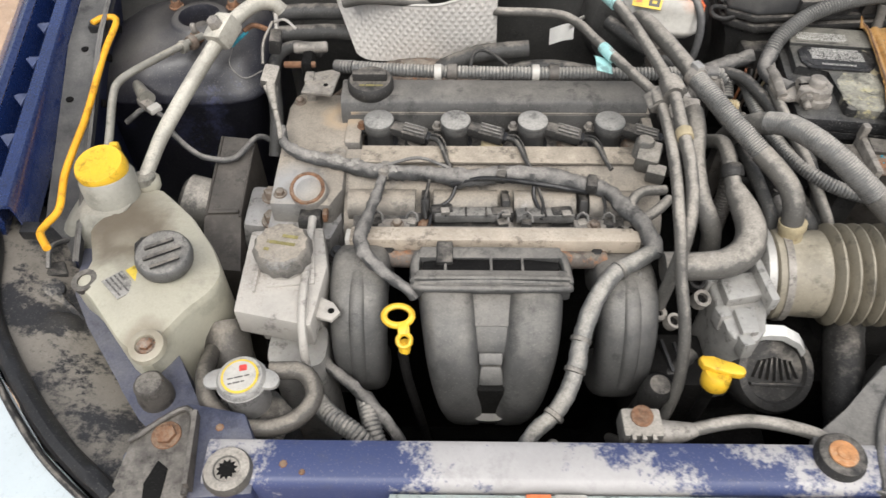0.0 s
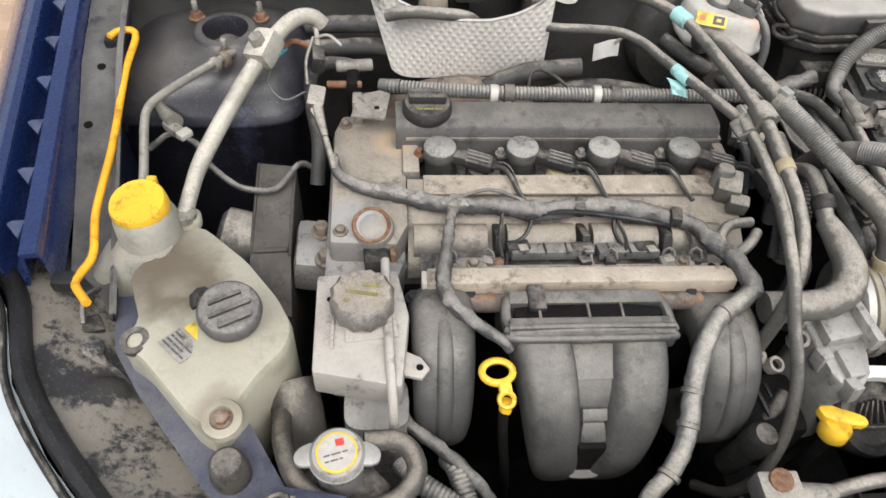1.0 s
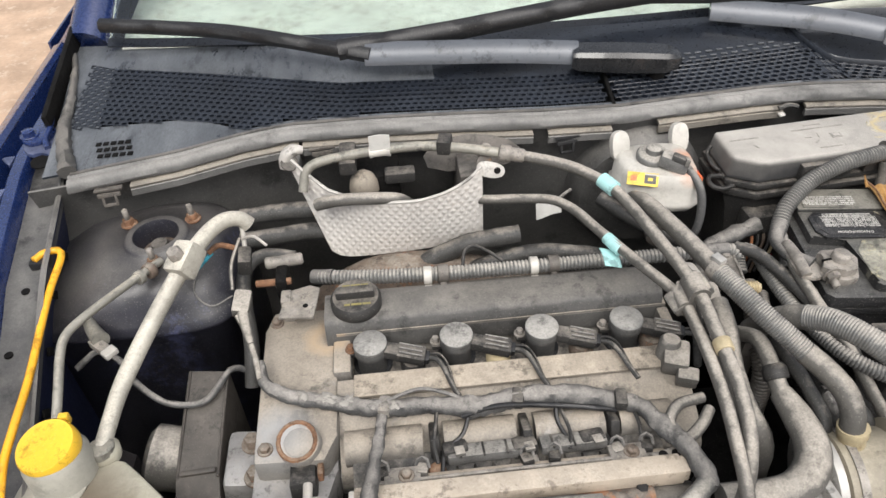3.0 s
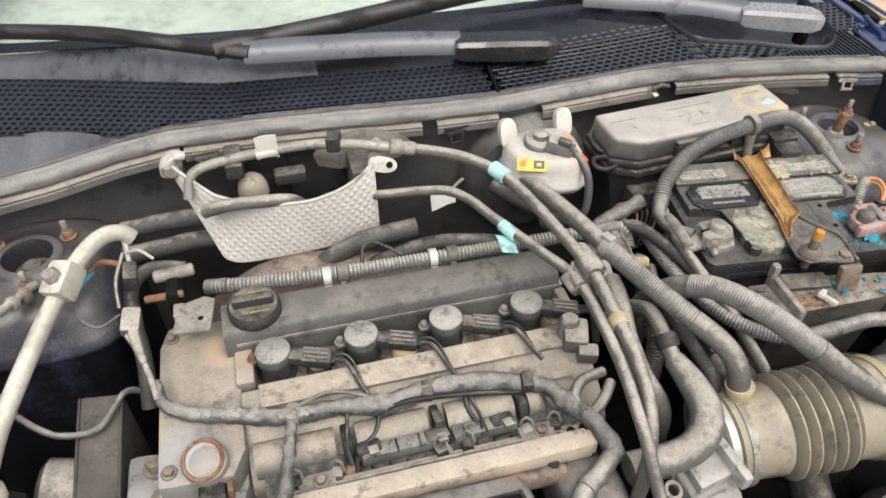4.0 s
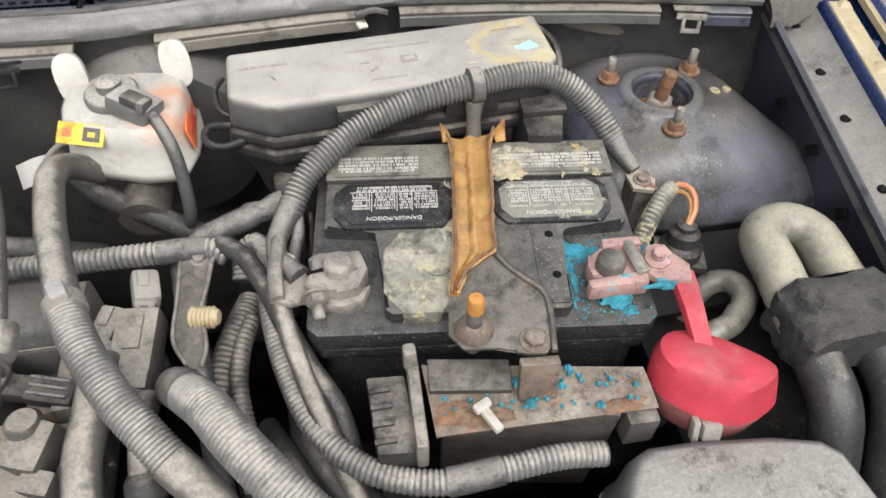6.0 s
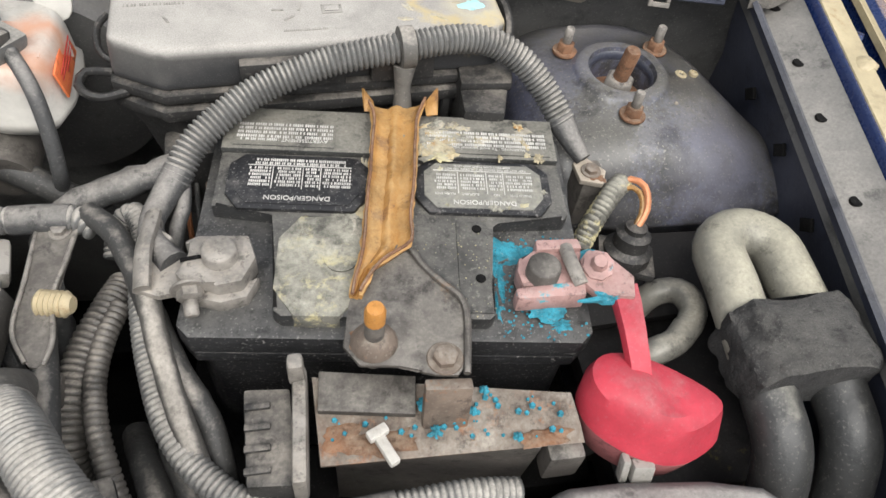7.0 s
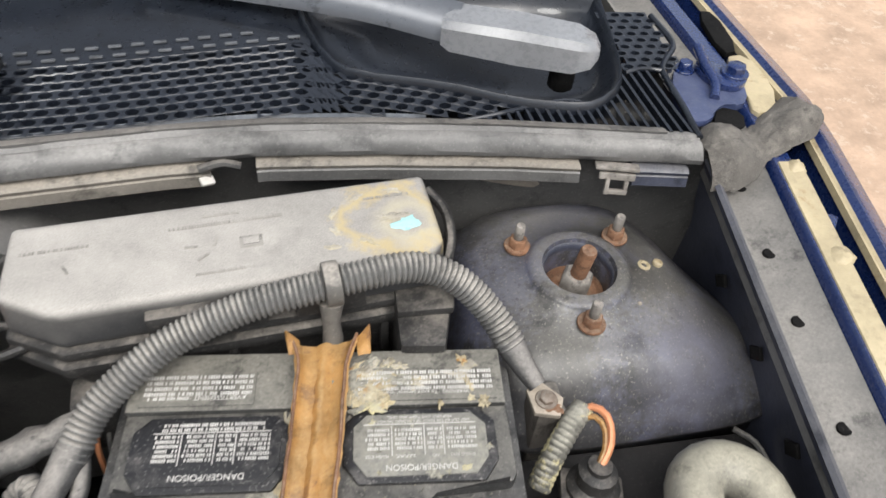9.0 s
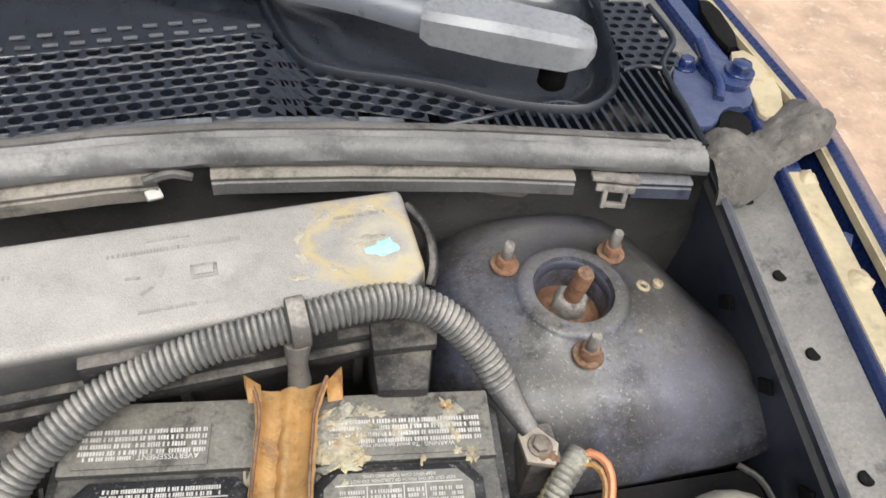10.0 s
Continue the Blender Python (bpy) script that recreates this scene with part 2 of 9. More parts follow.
    "teal_tape": mat("pale_teal_tape", (0.36, 0.62, 0.61), 0.5, 0, 0.2, var=0.12, bump=0.08),
    "battery": mat("battery_case", (0.016, 0.016, 0.017), 0.4, 0, 0.42, dustcol=(0.15, 0.14, 0.13), var=0.3, scale=20, grit=0.8),
    "battery_ledge": mat("battery_ledge_dusty", (0.04, 0.04, 0.038), 0.5, 0, 0.62, dustcol=(0.27, 0.255, 0.215), var=0.4, scale=20, grit=0.3, crisp=0.5),
    # Glossy cover with the sky's reflection put into its pale grey.
    "cover_sky_grey": mat("arm_cover_sky_grey", (0.22, 0.225, 0.235), 0.28, 0, 0.15, dustcol=(0.28, 0.28, 0.28), var=0.12, bump=0.04, grime=0.2),
    "battery_top": mat("battery_top_grimy", (0.028, 0.028, 0.028), 0.42, 0, 0.44, dustcol=(0.25, 0.235, 0.205), var=0.4, scale=22, grit=0.4, crisp=0.4),
    "battery_lid": mat("battery_lid_grimy", (0.020, 0.020, 0.021), 0.42, 0, 0.43, dustcol=(0.175, 0.168, 0.155), var=0.35, scale=22, grit=0.7, crisp=0.4),
    "acid": mat("acid_crust", (0.13, 0.125, 0.105), 0.8, 0, 0.56, dustcol=(0.36, 0.345, 0.285), var=0.55, scale=26, spot=(0.45, 0.40, 0.22), spot_amount=0.42, spot_scale=34, bump=0.6, crisp=0.12, grime=0.6),
    "strap": mat("corroded_strap", (0.38, 0.20, 0.06), 0.55, 0.0, 0.40, dustcol=(0.46, 0.34, 0.17), var=0.35, scale=30, spot=(0.20, 0.10, 0.045), spot_amount=0.34, spot_scale=34, bump=0.5, crisp=0.5, grime=0.45),
    "brown_dark": mat("brown_grimy_slab", (0.06, 0.053, 0.046), 0.6, 0, 0.4, dustcol=(0.15, 0.133, 0.115), var=0.35, scale=20),
    "red_faded": mat("red_rubber_faded", (0.34, 0.12, 0.12), 0.6, 0, 0.3, dustcol=(0.30, 0.19, 0.17), var=0.3, scale=20, bump=0.15),
    "bracket": mat("grimy_bracket", (0.10, 0.09, 0.08), 0.6, 0.25, 0.5, dustcol=(0.24, 0.22, 0.192), var=0.4, scale=24, spot=(0.20, 0.13, 0.08), spot_amount=0.2, spot_scale=20),
    "foil": mat("quilted_foil", (0.70, 0.665, 0.62), 0.6, 0.0, 0.5, dustcol=(0.66, 0.615, 0.55), var=0.1, scale=9, bump=0.32, grime=0.06, grit=0.1, ridge="quilt"),
    "foil_plain": mat("dusty_foil", (0.45, 0.43, 0.40), 0.62, 0.2, 0.5, dustcol=(0.42, 0.385, 0.34), var=0.15, scale=20),
    "seal": mat("cowl_seal_dusty", (0.092, 0.090, 0.087), 0.5, 0, 0.54, dustcol=(0.325, 0.312, 0.29), var=0.35, scale=7, crisp=0.5, grit=0.15, grime=0.5),
    "firewall": mat("firewall_grimy", (0.075, 0.073, 0.07), 0.5, 0, 0.46, dustcol=(0.30, 0.283, 0.26), var=0.4, scale=7, crisp=0.4),
    "cowl": mat("cowl_plastic", (0.010, 0.0125, 0.018), 0.3, 0, 0.14, dustcol=(0.09, 0.098, 0.11), var=0.3, bump=0.08, crisp=0.4, grit=0.08, coat=0.4),
    # The grey-blue streaks put the sky's reflection into the cowl's colour.
    "cowl_sky_sheen": mat("cowl_plastic_sky_sheen", (0.022, 0.026, 0.033), 0.25, 0, 0.53, dustcol=(0.170, 0.180, 0.192), var=0.3, bump=0.06, scale=12, crisp=0.28, grit=0.08, coat=0.5, fleck=0.25, stretch=(1.0, 0.4, 1.0)),
    "cowl_dash": mat("slot_glint_grey", (0.10, 0.105, 0.112), 0.4, 0, 0.3, dustcol=(0.20, 0.205, 0.21), var=0.25, scale=30),
    "wiper": mat("wiper_satin", (0.10, 0.108, 0.122), 0.32, 0.2, 0.10, var=0.1, bump=0.04, grit=0.05),
    "cream": mat("cream_sealer", (0.42, 0.35, 0.22), 0.55, 0, 0.3, dustcol=(0.42, 0.37, 0.28), var=0.25, scale=14, spot=(0.30, 0.22, 0.12), spot_amount=0.26, spot_scale=24, grime=0.3),
    "pipe_cream": mat("cream_dusty_pipe", (0.22, 0.21, 0.175), 0.5, 0.1, 0.56, dustcol=(0.46, 0.425, 0.32), grime=0.55, var=0.3, scale=16, spot=(0.08, 0.078, 0.068), spot_amount=0.26, spot_scale=26, crisp=0.4),
    "label_grey": mat("label_acid_faded", (0.17, 0.165, 0.15), 0.7, 0, 0.5, dustcol=(0.27, 0.26, 0.215), var=0.35, scale=40, grime=0.4, grit=0.4),
    "pipe_pale": mat("pale_alu_pipe", (0.38, 0.36, 0.31), 0.5, 0.15, 0.66, dustcol=(0.56, 0.525, 0.45), grime=0.4, var=0.25, scale=20, spot=(0.09, 0.085, 0.075), spot_amount=0.2, spot_scale=30),
    "crust_cream": mat("cream_acid_crust", (0.36, 0.30, 0.18), 0.85, 0, 0.5, dustcol=(0.42, 0.375, 0.27), var=0.35, scale=60, spot=(0.34, 0.19, 0.07), spot_amount=0.36, spot_scale=90, bump=0.7),
    "rubber_brown": mat("brown_dusty_rubber", (0.07, 0.063, 0.055), 0.6, 0, 0.56, dustcol=(0.27, 0.24, 0.20), var=0.2, scale=20, grime=0.4),
    "foam": mat("grey_foam", (0.112, 0.103, 0.091), 0.95, 0, 0.5, dustcol=(0.215, 0.195, 0.168), var=0.3, scale=30, bump=0.7, fine=330, grit=0.35),
    "foam_black": mat("black_weathered_foam", (0.034, 0.033, 0.032), 0.9, 0, 0.44, dustcol=(0.125, 0.118, 0.105), var=0.35, scale=30, bump=0.9, fine=330, grit=0.45, crisp=0.4),
    "pipe_worn": mat("black_pipe_worn", (0.04, 0.04, 0.039), 0.45, 0.1, 0.43, dustcol=(0.30, 0.285, 0.24), var=0.3, scale=22, crisp=0.2, grime=0.5),
    "copper_wire": mat("copper_wire", (0.6, 0.25, 0.12), 0.5, 0.2, 0.1, var=0.2),
    "air_grey": mat("air_box_dusty", (0.15, 0.148, 0.142), 0.6, 0, 0.62, dustcol=(0.34, 0.325, 0.30), var=0.25, scale=12, grit=0.3),
    "stain": mat("yellow_stain", (0.42, 0.365, 0.225), 0.75, 0, 0.6, dustcol=(0.39, 0.362, 0.31), var=0.25, scale=30),
    "olive": mat("faded_print", (0.22, 0.19, 0.07), 0.6, 0, 0.4, dustcol=(0.2, 0.18, 0.14), var=0.3, scale=60),
    "wash": mat("orange_faded_label", (0.55, 0.34, 0.25), 0.55, 0, 0.45, dustcol=(0.46, 0.38, 0.32), var=0.15, scale=16, grit=0.1),
    "ink": mat("printed_ink_pale", (0.50, 0.485, 0.45), 0.6, 0, 0.2, var=0.25, scale=60, grime=0.35),
    "ink_dark": mat("printed_ink_dark", (0.09, 0.085, 0.08), 0.6, 0, 0.2, var=0.2),
    "emboss": mat("embossed_grime", (0.27, 0.255, 0.23), 0.7, 0, 0.3, dustcol=(0.33, 0.31, 0.28), var=0.2, scale=60),
    "coil_cap": mat("coil_cap_dusty", (0.085, 0.083, 0.08), 0.55, 0, 0.58, dustcol=(0.27, 0.255, 0.23), var=0.35, scale=30),
    "orange": mat("orange_label", (0.66, 0.17, 0.06), 0.55, 0, 0.25, dustcol=(0.55, 0.36, 0.26), var=0.2, scale=40),
    "label_yellow": mat("yellow_label", (0.66, 0.48, 0.06), 0.5, 0, 0.2, var=0.1),
    "label_red": mat("red_print", (0.6, 0.06, 0.05), 0.5, 0, 0.15, var=0.1),
    "housing": mat("lamp_housing", (0.175, 0.158, 0.134), 0.55, 0, 0, var=0.3, scale=9, spot=(0.022, 0.022, 0.024), spot_amount=0.49, spot_scale=12, bump=0.15, grime=0.45, grit=0.15),
    "lens": mat("clear_headlamp_lens", (0.46, 0.51, 0.53), 0.1, 0, 0.05, var=0.04, bump=0.02, grime=0),
    "sand": mat("sandy_ground", (0.43, 0.305, 0.215), 0.95, 0, 0, var=0.25, scale=5, fine=60, grime=0.1, spot=(0.50, 0.385, 0.29), spot_amount=0.35, spot_scale=14, bump=0.8),
    "tyre": mat("tyre_rubber", (0.05, 0.045, 0.05), 0.75, 0, 0.45, dustcol=(0.25, 0.19, 0.17), var=0.2),
}


def glass_mat():
    m = bpy.data.materials.new("windscreen_glass")
    m.use_nodes = True
    p = m.node_tree.nodes["Principled BSDF"]
    p.inputs["Base Color"].default_value = (0.75, 0.86, 0.84, 1)
    p.inputs["Roughness"].default_value, p.inputs["Transmission Weight"].default_value, p.inputs["IOR"].default_value = 0.03, 1.0, 1.5
    return m


M["glass"] = glass_mat()


def stain(m, centre, radius, width, colour, strength):
    """An uneven ring round a point of the surface: dried yellowish tide marks and the tower's painted sheen."""
    n, l = m.node_tree.nodes, m.node_tree.links
    p = n["Principled BSDF"]
    old = p.inputs["Base Color"].links[0].from_socket
    geo, ns, dist = n.new("ShaderNodeNewGeometry"), n.new("ShaderNodeTexNoise"), n.new("ShaderNodeVectorMath")
    dist.operation = "DISTANCE"
    dist.inputs[1].default_value = centre
    ns.inputs["Scale"].default_value, ns.inputs["Detail"].default_value, ns.inputs["Roughness"].default_value = 45.0, 6.0, 0.65
    l.new(geo.outputs["Position"], dist.inputs[0])
    l.new(geo.outputs["Position"], ns.inputs["Vector"])
    last = None
    for op, b in (("MULTIPLY_ADD", None), ("SUBTRACT", radius), ("ABSOLUTE", 0.0), ("DIVIDE", width), ("SUBTRACT", 1.0), ("MULTIPLY", -strength)):
        q = n.new("ShaderNodeMath")
        q.operation = op
        if op == "MULTIPLY_ADD":
            l.new(ns.outputs[0], q.inputs[0])
            q.inputs[1].default_value = radius * 0.9
            l.new(dist.outputs["Value"], q.inputs[2])
        else:
            l.new(last, q.inputs[0])
            q.inputs[1].default_value = b
        q.use_clamp = op == "MULTIPLY"
        last = q.outputs[0]
    mix = n.new("ShaderNodeMix")
    mix.data_type = "RGBA"
    l.new(last, mix.inputs[0])
    l.new(old, mix.inputs[6])
    mix.inputs[7].default_value = (*colour, 1)
    l.new(mix.outputs[2], p.inputs["Base Color"])


stain(M["fuse"], (0.452, 0.207, 0.963), 0.058, 0.010, (0.46, 0.36, 0.17), 0.75)
stain(M["fuse"], (0.462, 0.203, 0.963), 0.030, 0.012, (0.46, 0.41, 0.29), 0.6)
stain(M["bottle"], (-0.512, -0.185, 0.874), 0.050, 0.034, (0.165, 0.140, 0.104), 1.1)
stain(M["bottle"], (-0.540, -0.150, 0.872), 0.018, 0.056, (0.135, 0.112, 0.083), 1.2)
stain(M["bottle"], (-0.450, -0.330, 0.878), 0.028, 0.016, (0.25, 0.215, 0.16), 0.8)
stain(M["cover"], (-0.350, -0.095, 0.856), 0.022, 0.034, (0.30, 0.305, 0.31), 0.8)
stain(M["cover"], (-0.300, 0.030, 0.856), 0.030, 0.014, (0.42, 0.31, 0.20), 0.7)
stain(M["white"], (0.172, 0.182, 0.950), 0.036, 0.020, (0.50, 0.25, 0.15), 0.85)
# Blue-grey patch of rubbed tower paint, its sheen put into the colour.
stain(M["tower"], (0.655, 0.125, 0.860), 0.050, 0.030, (0.135, 0.135, 0.175), 0.6)


# ---- mesh builders ----
def thing(name, label, category, at=(0, 0, 0), group="", kind=""):
    ob = new(name)
    ob.location = at
    ob.empty_display_size = 0.02
    return tagged(ob, label, category, group, kind)


def part(name, bm, material, parent=None, label="", smooth=45):
    me = bpy.data.meshes.new(name)
    bmesh.ops.recalc_face_normals(bm, faces=bm.faces)
    bm.to_mesh(me)
    bm.free()
    me.materials.append(M[material])
    me.polygons.foreach_set("use_smooth", [True] * len(me.polygons))
    if smooth < 180:
        me.set_sharp_from_angle(angle=radians(smooth))
    ob = new(name, me)
    if parent is not None:
        ob.parent = parent
        bpy.context.view_layer.update()
        ob.matrix_parent_inverse = parent.matrix_world.inverted()
    if label:
        ob["label"] = label
    return ob


def box(c, size, bevel=0.003, rot=(0, 0, 0), bm=None, seg=2, taper=1.0):
    """A bevelled block, its top scaled by taper."""
    bm = bm or bmesh.new()
    r = bmesh.ops.create_cube(bm, size=1)["verts"]
    for v in r:
        k = taper if v.co.z > 0 else 1
        v.co = Vector((v.co.x * size[0] * k, v.co.y * size[1] * k, v.co.z * size[2]))
    if bevel:
        es = list({e for v in r for e in v.link_edges})
        res = bmesh.ops.bevel(bm, geom=es, offset=min(bevel, min(size) * 0.45), segments=seg, profile=0.6, affect="EDGES")
        r = list({v for f in res["faces"] for v in f.verts} | {v for v in r if v.is_valid})
    bmesh.ops.transform(bm, matrix=pose(*c, *rot), verts=r)
    return bm


def lathe(profile, c, axis=(0, 0, 1), seg=28, bm=None, caps=True):
    """A turned body: profile of (radius, height) along axis from c."""
    bm = bm or bmesh.new()
    q = Vector((0, 0, 1)).rotation_difference(Vector(axis).normalized()).to_matrix()
    rings = []
    for r, h in profile:
        rings.append([bm.verts.new(q @ Vector((r * math.cos(a), r * math.sin(a), h)) + Vector(c))
                      for a in (2 * math.pi * k / seg for k in range(seg))])
    for a, b in zip(rings, rings[1:]):
        for k in range(seg):
            bm.faces.new((a[k], a[(k + 1) % seg], b[(k + 1) % seg], b[k]))
    if caps:
        bm.faces.new(rings[0][::-1])
        bm.faces.new(rings[-1])
    return bm


def cyl(c, r, h, axis=(0, 0, 1), bevel=0.002, seg=24, bm=None):
    b = min(bevel, r * 0.4, h * 0.4)
    return lathe([(r - b, 0), (r, b), (r, h - b), (r - b, h)], c, axis, seg, bm)


def smooth_line(pts, step):
    """Points along a Catmull-Rom line through pts."""
    p = [Vector(q) for q in pts]
    p = [2 * p[0] - p[1]] + p + [2 * p[-1] - p[-2]]
    fine = []
    for a, b, c, d in zip(p, p[1:], p[2:], p[3:]):
        for k in range(12):
            t = k / 12
            fine.append(0.5 * (2 * b + (c - a) * t + (2 * a - 5 * b + 4 * c - d) * t * t + (3 * b - a - 3 * c + d) * t ** 3))
    fine.append(p[-2])
    out, acc = [fine[0]], 0.0
    for a, b in zip(fine, fine[1:]):
        seg = (b - a).length
        while acc + seg >= step and seg > 1e-9:
            a = a.lerp(b, (step - acc) / seg)
            out.append(a.copy())
            seg, acc = (b - a).length, 0.0
        acc += seg
    if (out[-1] - fine[-1]).length > step * 0.3:
        out.append(fine[-1])
    return out


def tube(pts, r, seg=12, pitch=0.0, depth=0.14, step=0.006, bm=None, flat=1.0, lumps=0.0):
    """A hose through pts; pitch: ribbed like a split loom. r: radius, or one per point of pts."""
    bm = bm or bmesh.new()
    st = pitch / 4 if pitch else step
    line = smooth_line(pts, st)
    n = len(line)
    tang = [(line[min(k + 1, n - 1)] - line[max(k - 1, 0)]).normalized() for k in range(n)]
    up = tang[0].orthogonal().normalized()
    rings = []
    for k in range(n):
        up = (up - tang[k] * up.dot(tang[k])).normalized()
        side = tang[k].cross(up)
        if isinstance(r, (int, float)):
            rad = r
        else:
            f = k / max(1, n - 1) * (len(r) - 1)
            a = min(int(f), len(r) - 2)
            rad = r[a] + (r[a + 1] - r[a]) * (f - a)
        if pitch:
            rad *= 1 - depth * (1, 0.25, 0.0, 0.25)[k % 4]
        ring = []
        for j in range(seg):
            a = 2 * math.pi * j / seg
            w = math.cos(a) * up + flat * math.sin(a) * side
            k2 = 1 + lumps * (noise.noise(line[k] * 90 + w * 1.2) + 0.6 * noise.noise(line[k] * 260 + w * 2)) if lumps else 1
            ring.append(bm.verts.new(line[k] + rad * k2 * w))
        rings.append(ring)
    for a, b in zip(rings, rings[1:]):
        for j in range(seg):
            bm.faces.new((a[j], a[(j + 1) % seg], b[(j + 1) % seg], b[j]))
    bm.faces.new(rings[0][::-1])
    bm.faces.new(rings[-1])
    return bm


def prism(outline, z0, z1, bevel=0.004, bm=None, seg=2, m=None, top=1.0):
    """An upright slab over a plan outline; top: the scale of its upper face."""
    bm = bm or bmesh.new()
    cx = sum(p[0] for p in outline) / len(outline)
    cy = sum(p[1] for p in outline) / len(outline)
    lo = [bm.verts.new((x, y, z0)) for x, y in outline]
    hi = [bm.verts.new((cx + (x - cx) * top, cy + (y - cy) * top, z1)) for x, y in outline]
    fs = [bm.faces.new(lo[::-1]), bm.faces.new(hi)]
    k = len(outline)
    for a in range(k):
        fs.append(bm.faces.new((lo[a], lo[(a + 1) % k], hi[(a + 1) % k], hi[a])))
    vs = lo + hi
    if bevel:
        es = list({e for f in fs for e in f.edges})
        res = bmesh.ops.bevel(bm, geom=es, offset=bevel, segments=seg, profile=0.6, affect="EDGES")
        vs = list({v for f in res["faces"] for v in f.verts} | {v for v in vs if v.is_valid})
    if m is not None:
        bmesh.ops.transform(bm, matrix=m, verts=vs)
    return bm


def loft(rings, bm=None, caps=True, closed=True):
    """Skin over rings of equal point counts."""
    bm = bm or bmesh.new()
    vs = [[bm.verts.new(p) for p in ring] for ring in rings]
    for a, b in zip(vs, vs[1:]):
        for k in range(len(a) if closed else len(a) - 1):
            bm.faces.new((a[k], a[(k + 1) % len(a)], b[(k + 1) % len(a)], b[k]))
    if caps and closed:
        bm.faces.new(vs[0][::-1])
        bm.faces.new(vs[-1])
    return bm


def extrude_x(profile, x0, x1, bm=None, steps=1):
    """A (y, z) profile drawn along x."""
    return loft([[(x0 + (x1 - x0) * k / steps, y, z) for y, z in profile] for k in range(steps + 1)], bm)


def rounded(cx, cy, w, d, z, r=0.3, k=24, power=4.0):
    """A superellipse ring at height z."""
    out = []
    for j in range(k):
        a = 2 * math.pi * j / k
        c, s = math.cos(a), math.sin(a)
        out.append((cx + w / 2 * math.copysign(abs(c) ** (2 / power), c), cy + d / 2 * math.copysign(abs(s) ** (2 / power), s), z))
    return out


def sheet(f, nu, nv, thick=0.002, bm=None):
    """A curved sheet f(u, v) with thickness, u and v from 0 to 1."""
    bm = bm or bmesh.new()
    g = [[bm.verts.new(f(u / nu, v / nv)) for v in range(nv + 1)] for u in range(nu + 1)]
    faces = [bm.faces.new((g[u][v], g[u + 1][v], g[u + 1][v + 1], g[u][v + 1])) for u in range(nu) for v in range(nv)]
    bmesh.ops.recalc_face_normals(bm, faces=faces)
    bmesh.ops.solidify(bm, geom=faces, thickness=thick)
    return bm


def hexbolt(c, r=0.008, h=0.008, axis=(0, 0, 1), bm=None, washer=True):
    bm = bm or bmesh.new()
    if washer:
        cyl(c, r * 1.45, h * 0.25, axis, 0.0005, 20, bm)
    a = Vector(axis).normalized()
    lathe([(r, h * 0.2), (r, h * 0.9), (r * 0.85, h)], c, axis, 6, bm)
    return bm


def bars(c, rows, width, pitch, height, rot, material, parent, name="print", fill=0.8, seed=1, letters=False):
    """Unreadable printing as rows of thin raised bars, of word or of letter length."""
    rng = random.Random(seed)
    bm = bmesh.new()
    m = pose(*c, *rot)

    def slab(x0, x1, y, h):
        vs = [bm.verts.new(m @ Vector((x, y + sy * h / 2, z))) for z in (-0.00015, 0.00015) for x, sy in ((x0, -1), (x1, -1), (x1, 1), (x0, 1))]
        for f in ((3, 2, 1, 0), (4, 5, 6, 7), (0, 1, 5, 4), (1, 2, 6, 5), (2, 3, 7, 6), (3, 0, 4, 7)):
            bm.faces.new([vs[k] for k in f])

    for k in range(rows):
        x, y = -width / 2, (rows / 2 - k - 0.5) * pitch
        while x < width / 2 - 0.001:
            if letters:
                w = min(height * rng.uniform(0.28, 0.5), width / 2 - x)
                if rng.random() < fill:
                    slab(x, x + w, y, height * rng.uniform(0.85, 1.0))
                x += w + height * rng.choice((0.18, 0.18, 0.2, 0.55))
            else:
                w = min(rng.uniform(0.003, 0.011) * height / 0.0016, width / 2 - x)
                if rng.random() < fill:
                    slab(x, x + w, y, height)
                x += w + 0.0012
    return part(name, bm, material, parent)


def softened(o, rounds=2):
    """Cuts an outline's corners round."""
    for _ in range(rounds):
        o = [q for a, b in zip(o, o[1:] + o[:1]) for q in ((a[0] * 0.75 + b[0] * 0.25, a[1] * 0.75 + b[1] * 0.25), (a[0] * 0.25 + b[0] * 0.75, a[1] * 0.25 + b[1] * 0.75))]
    return o


def lumpy(bm, amount, freq, cuts=5, seed=0.0):
    """Divides a closed mesh and roughens its skin."""
    bmesh.ops.subdivide_edges(bm, edges=bm.edges, cuts=cuts, use_grid_fill=True)
    bmesh.ops.recalc_face_normals(bm, faces=bm.faces)
    bm.normal_update()
    shift = Vector((seed, seed * 1.7, seed * 0.6))
    moves = [v.normal * amount * (noise.noise(v.co * freq + shift) + 0.5 * noise.noise(v.co * freq * 2.7 + shift)) for v in bm.verts]
    for v, m in zip(bm.verts, moves):
        v.co += m
    return bm


# ---- ground and car body ----
CX = 0.04                                   # the car's middle

gbm = bmesh.new()
bmesh.ops.create_grid(gbm, x_segments=40, y_segments=40, size=1)
for v in gbm.verts:
    k = abs(v.co.x) ** 3 * 400 + 6 * abs(v.co.x), abs(v.co.y) ** 3 * 400 + 6 * abs(v.co.y)
    v.co = Vector((math.copysign(k[0], v.co.x), math.copysign(k[1], v.co.y), 0))
    if max(abs(v.co.x), abs(v.co.y)) < 30:
        v.co.z = 0.02 * noise.noise(v.co * 1.3)
tagged(part("ground", gbm, "sand"), "sandy brown bare earth with pale patches", "ground", kind="structure")

body = thing("car", "dark blue car with open dusty engine bay", "car", (CX, 0.2, 0.0))


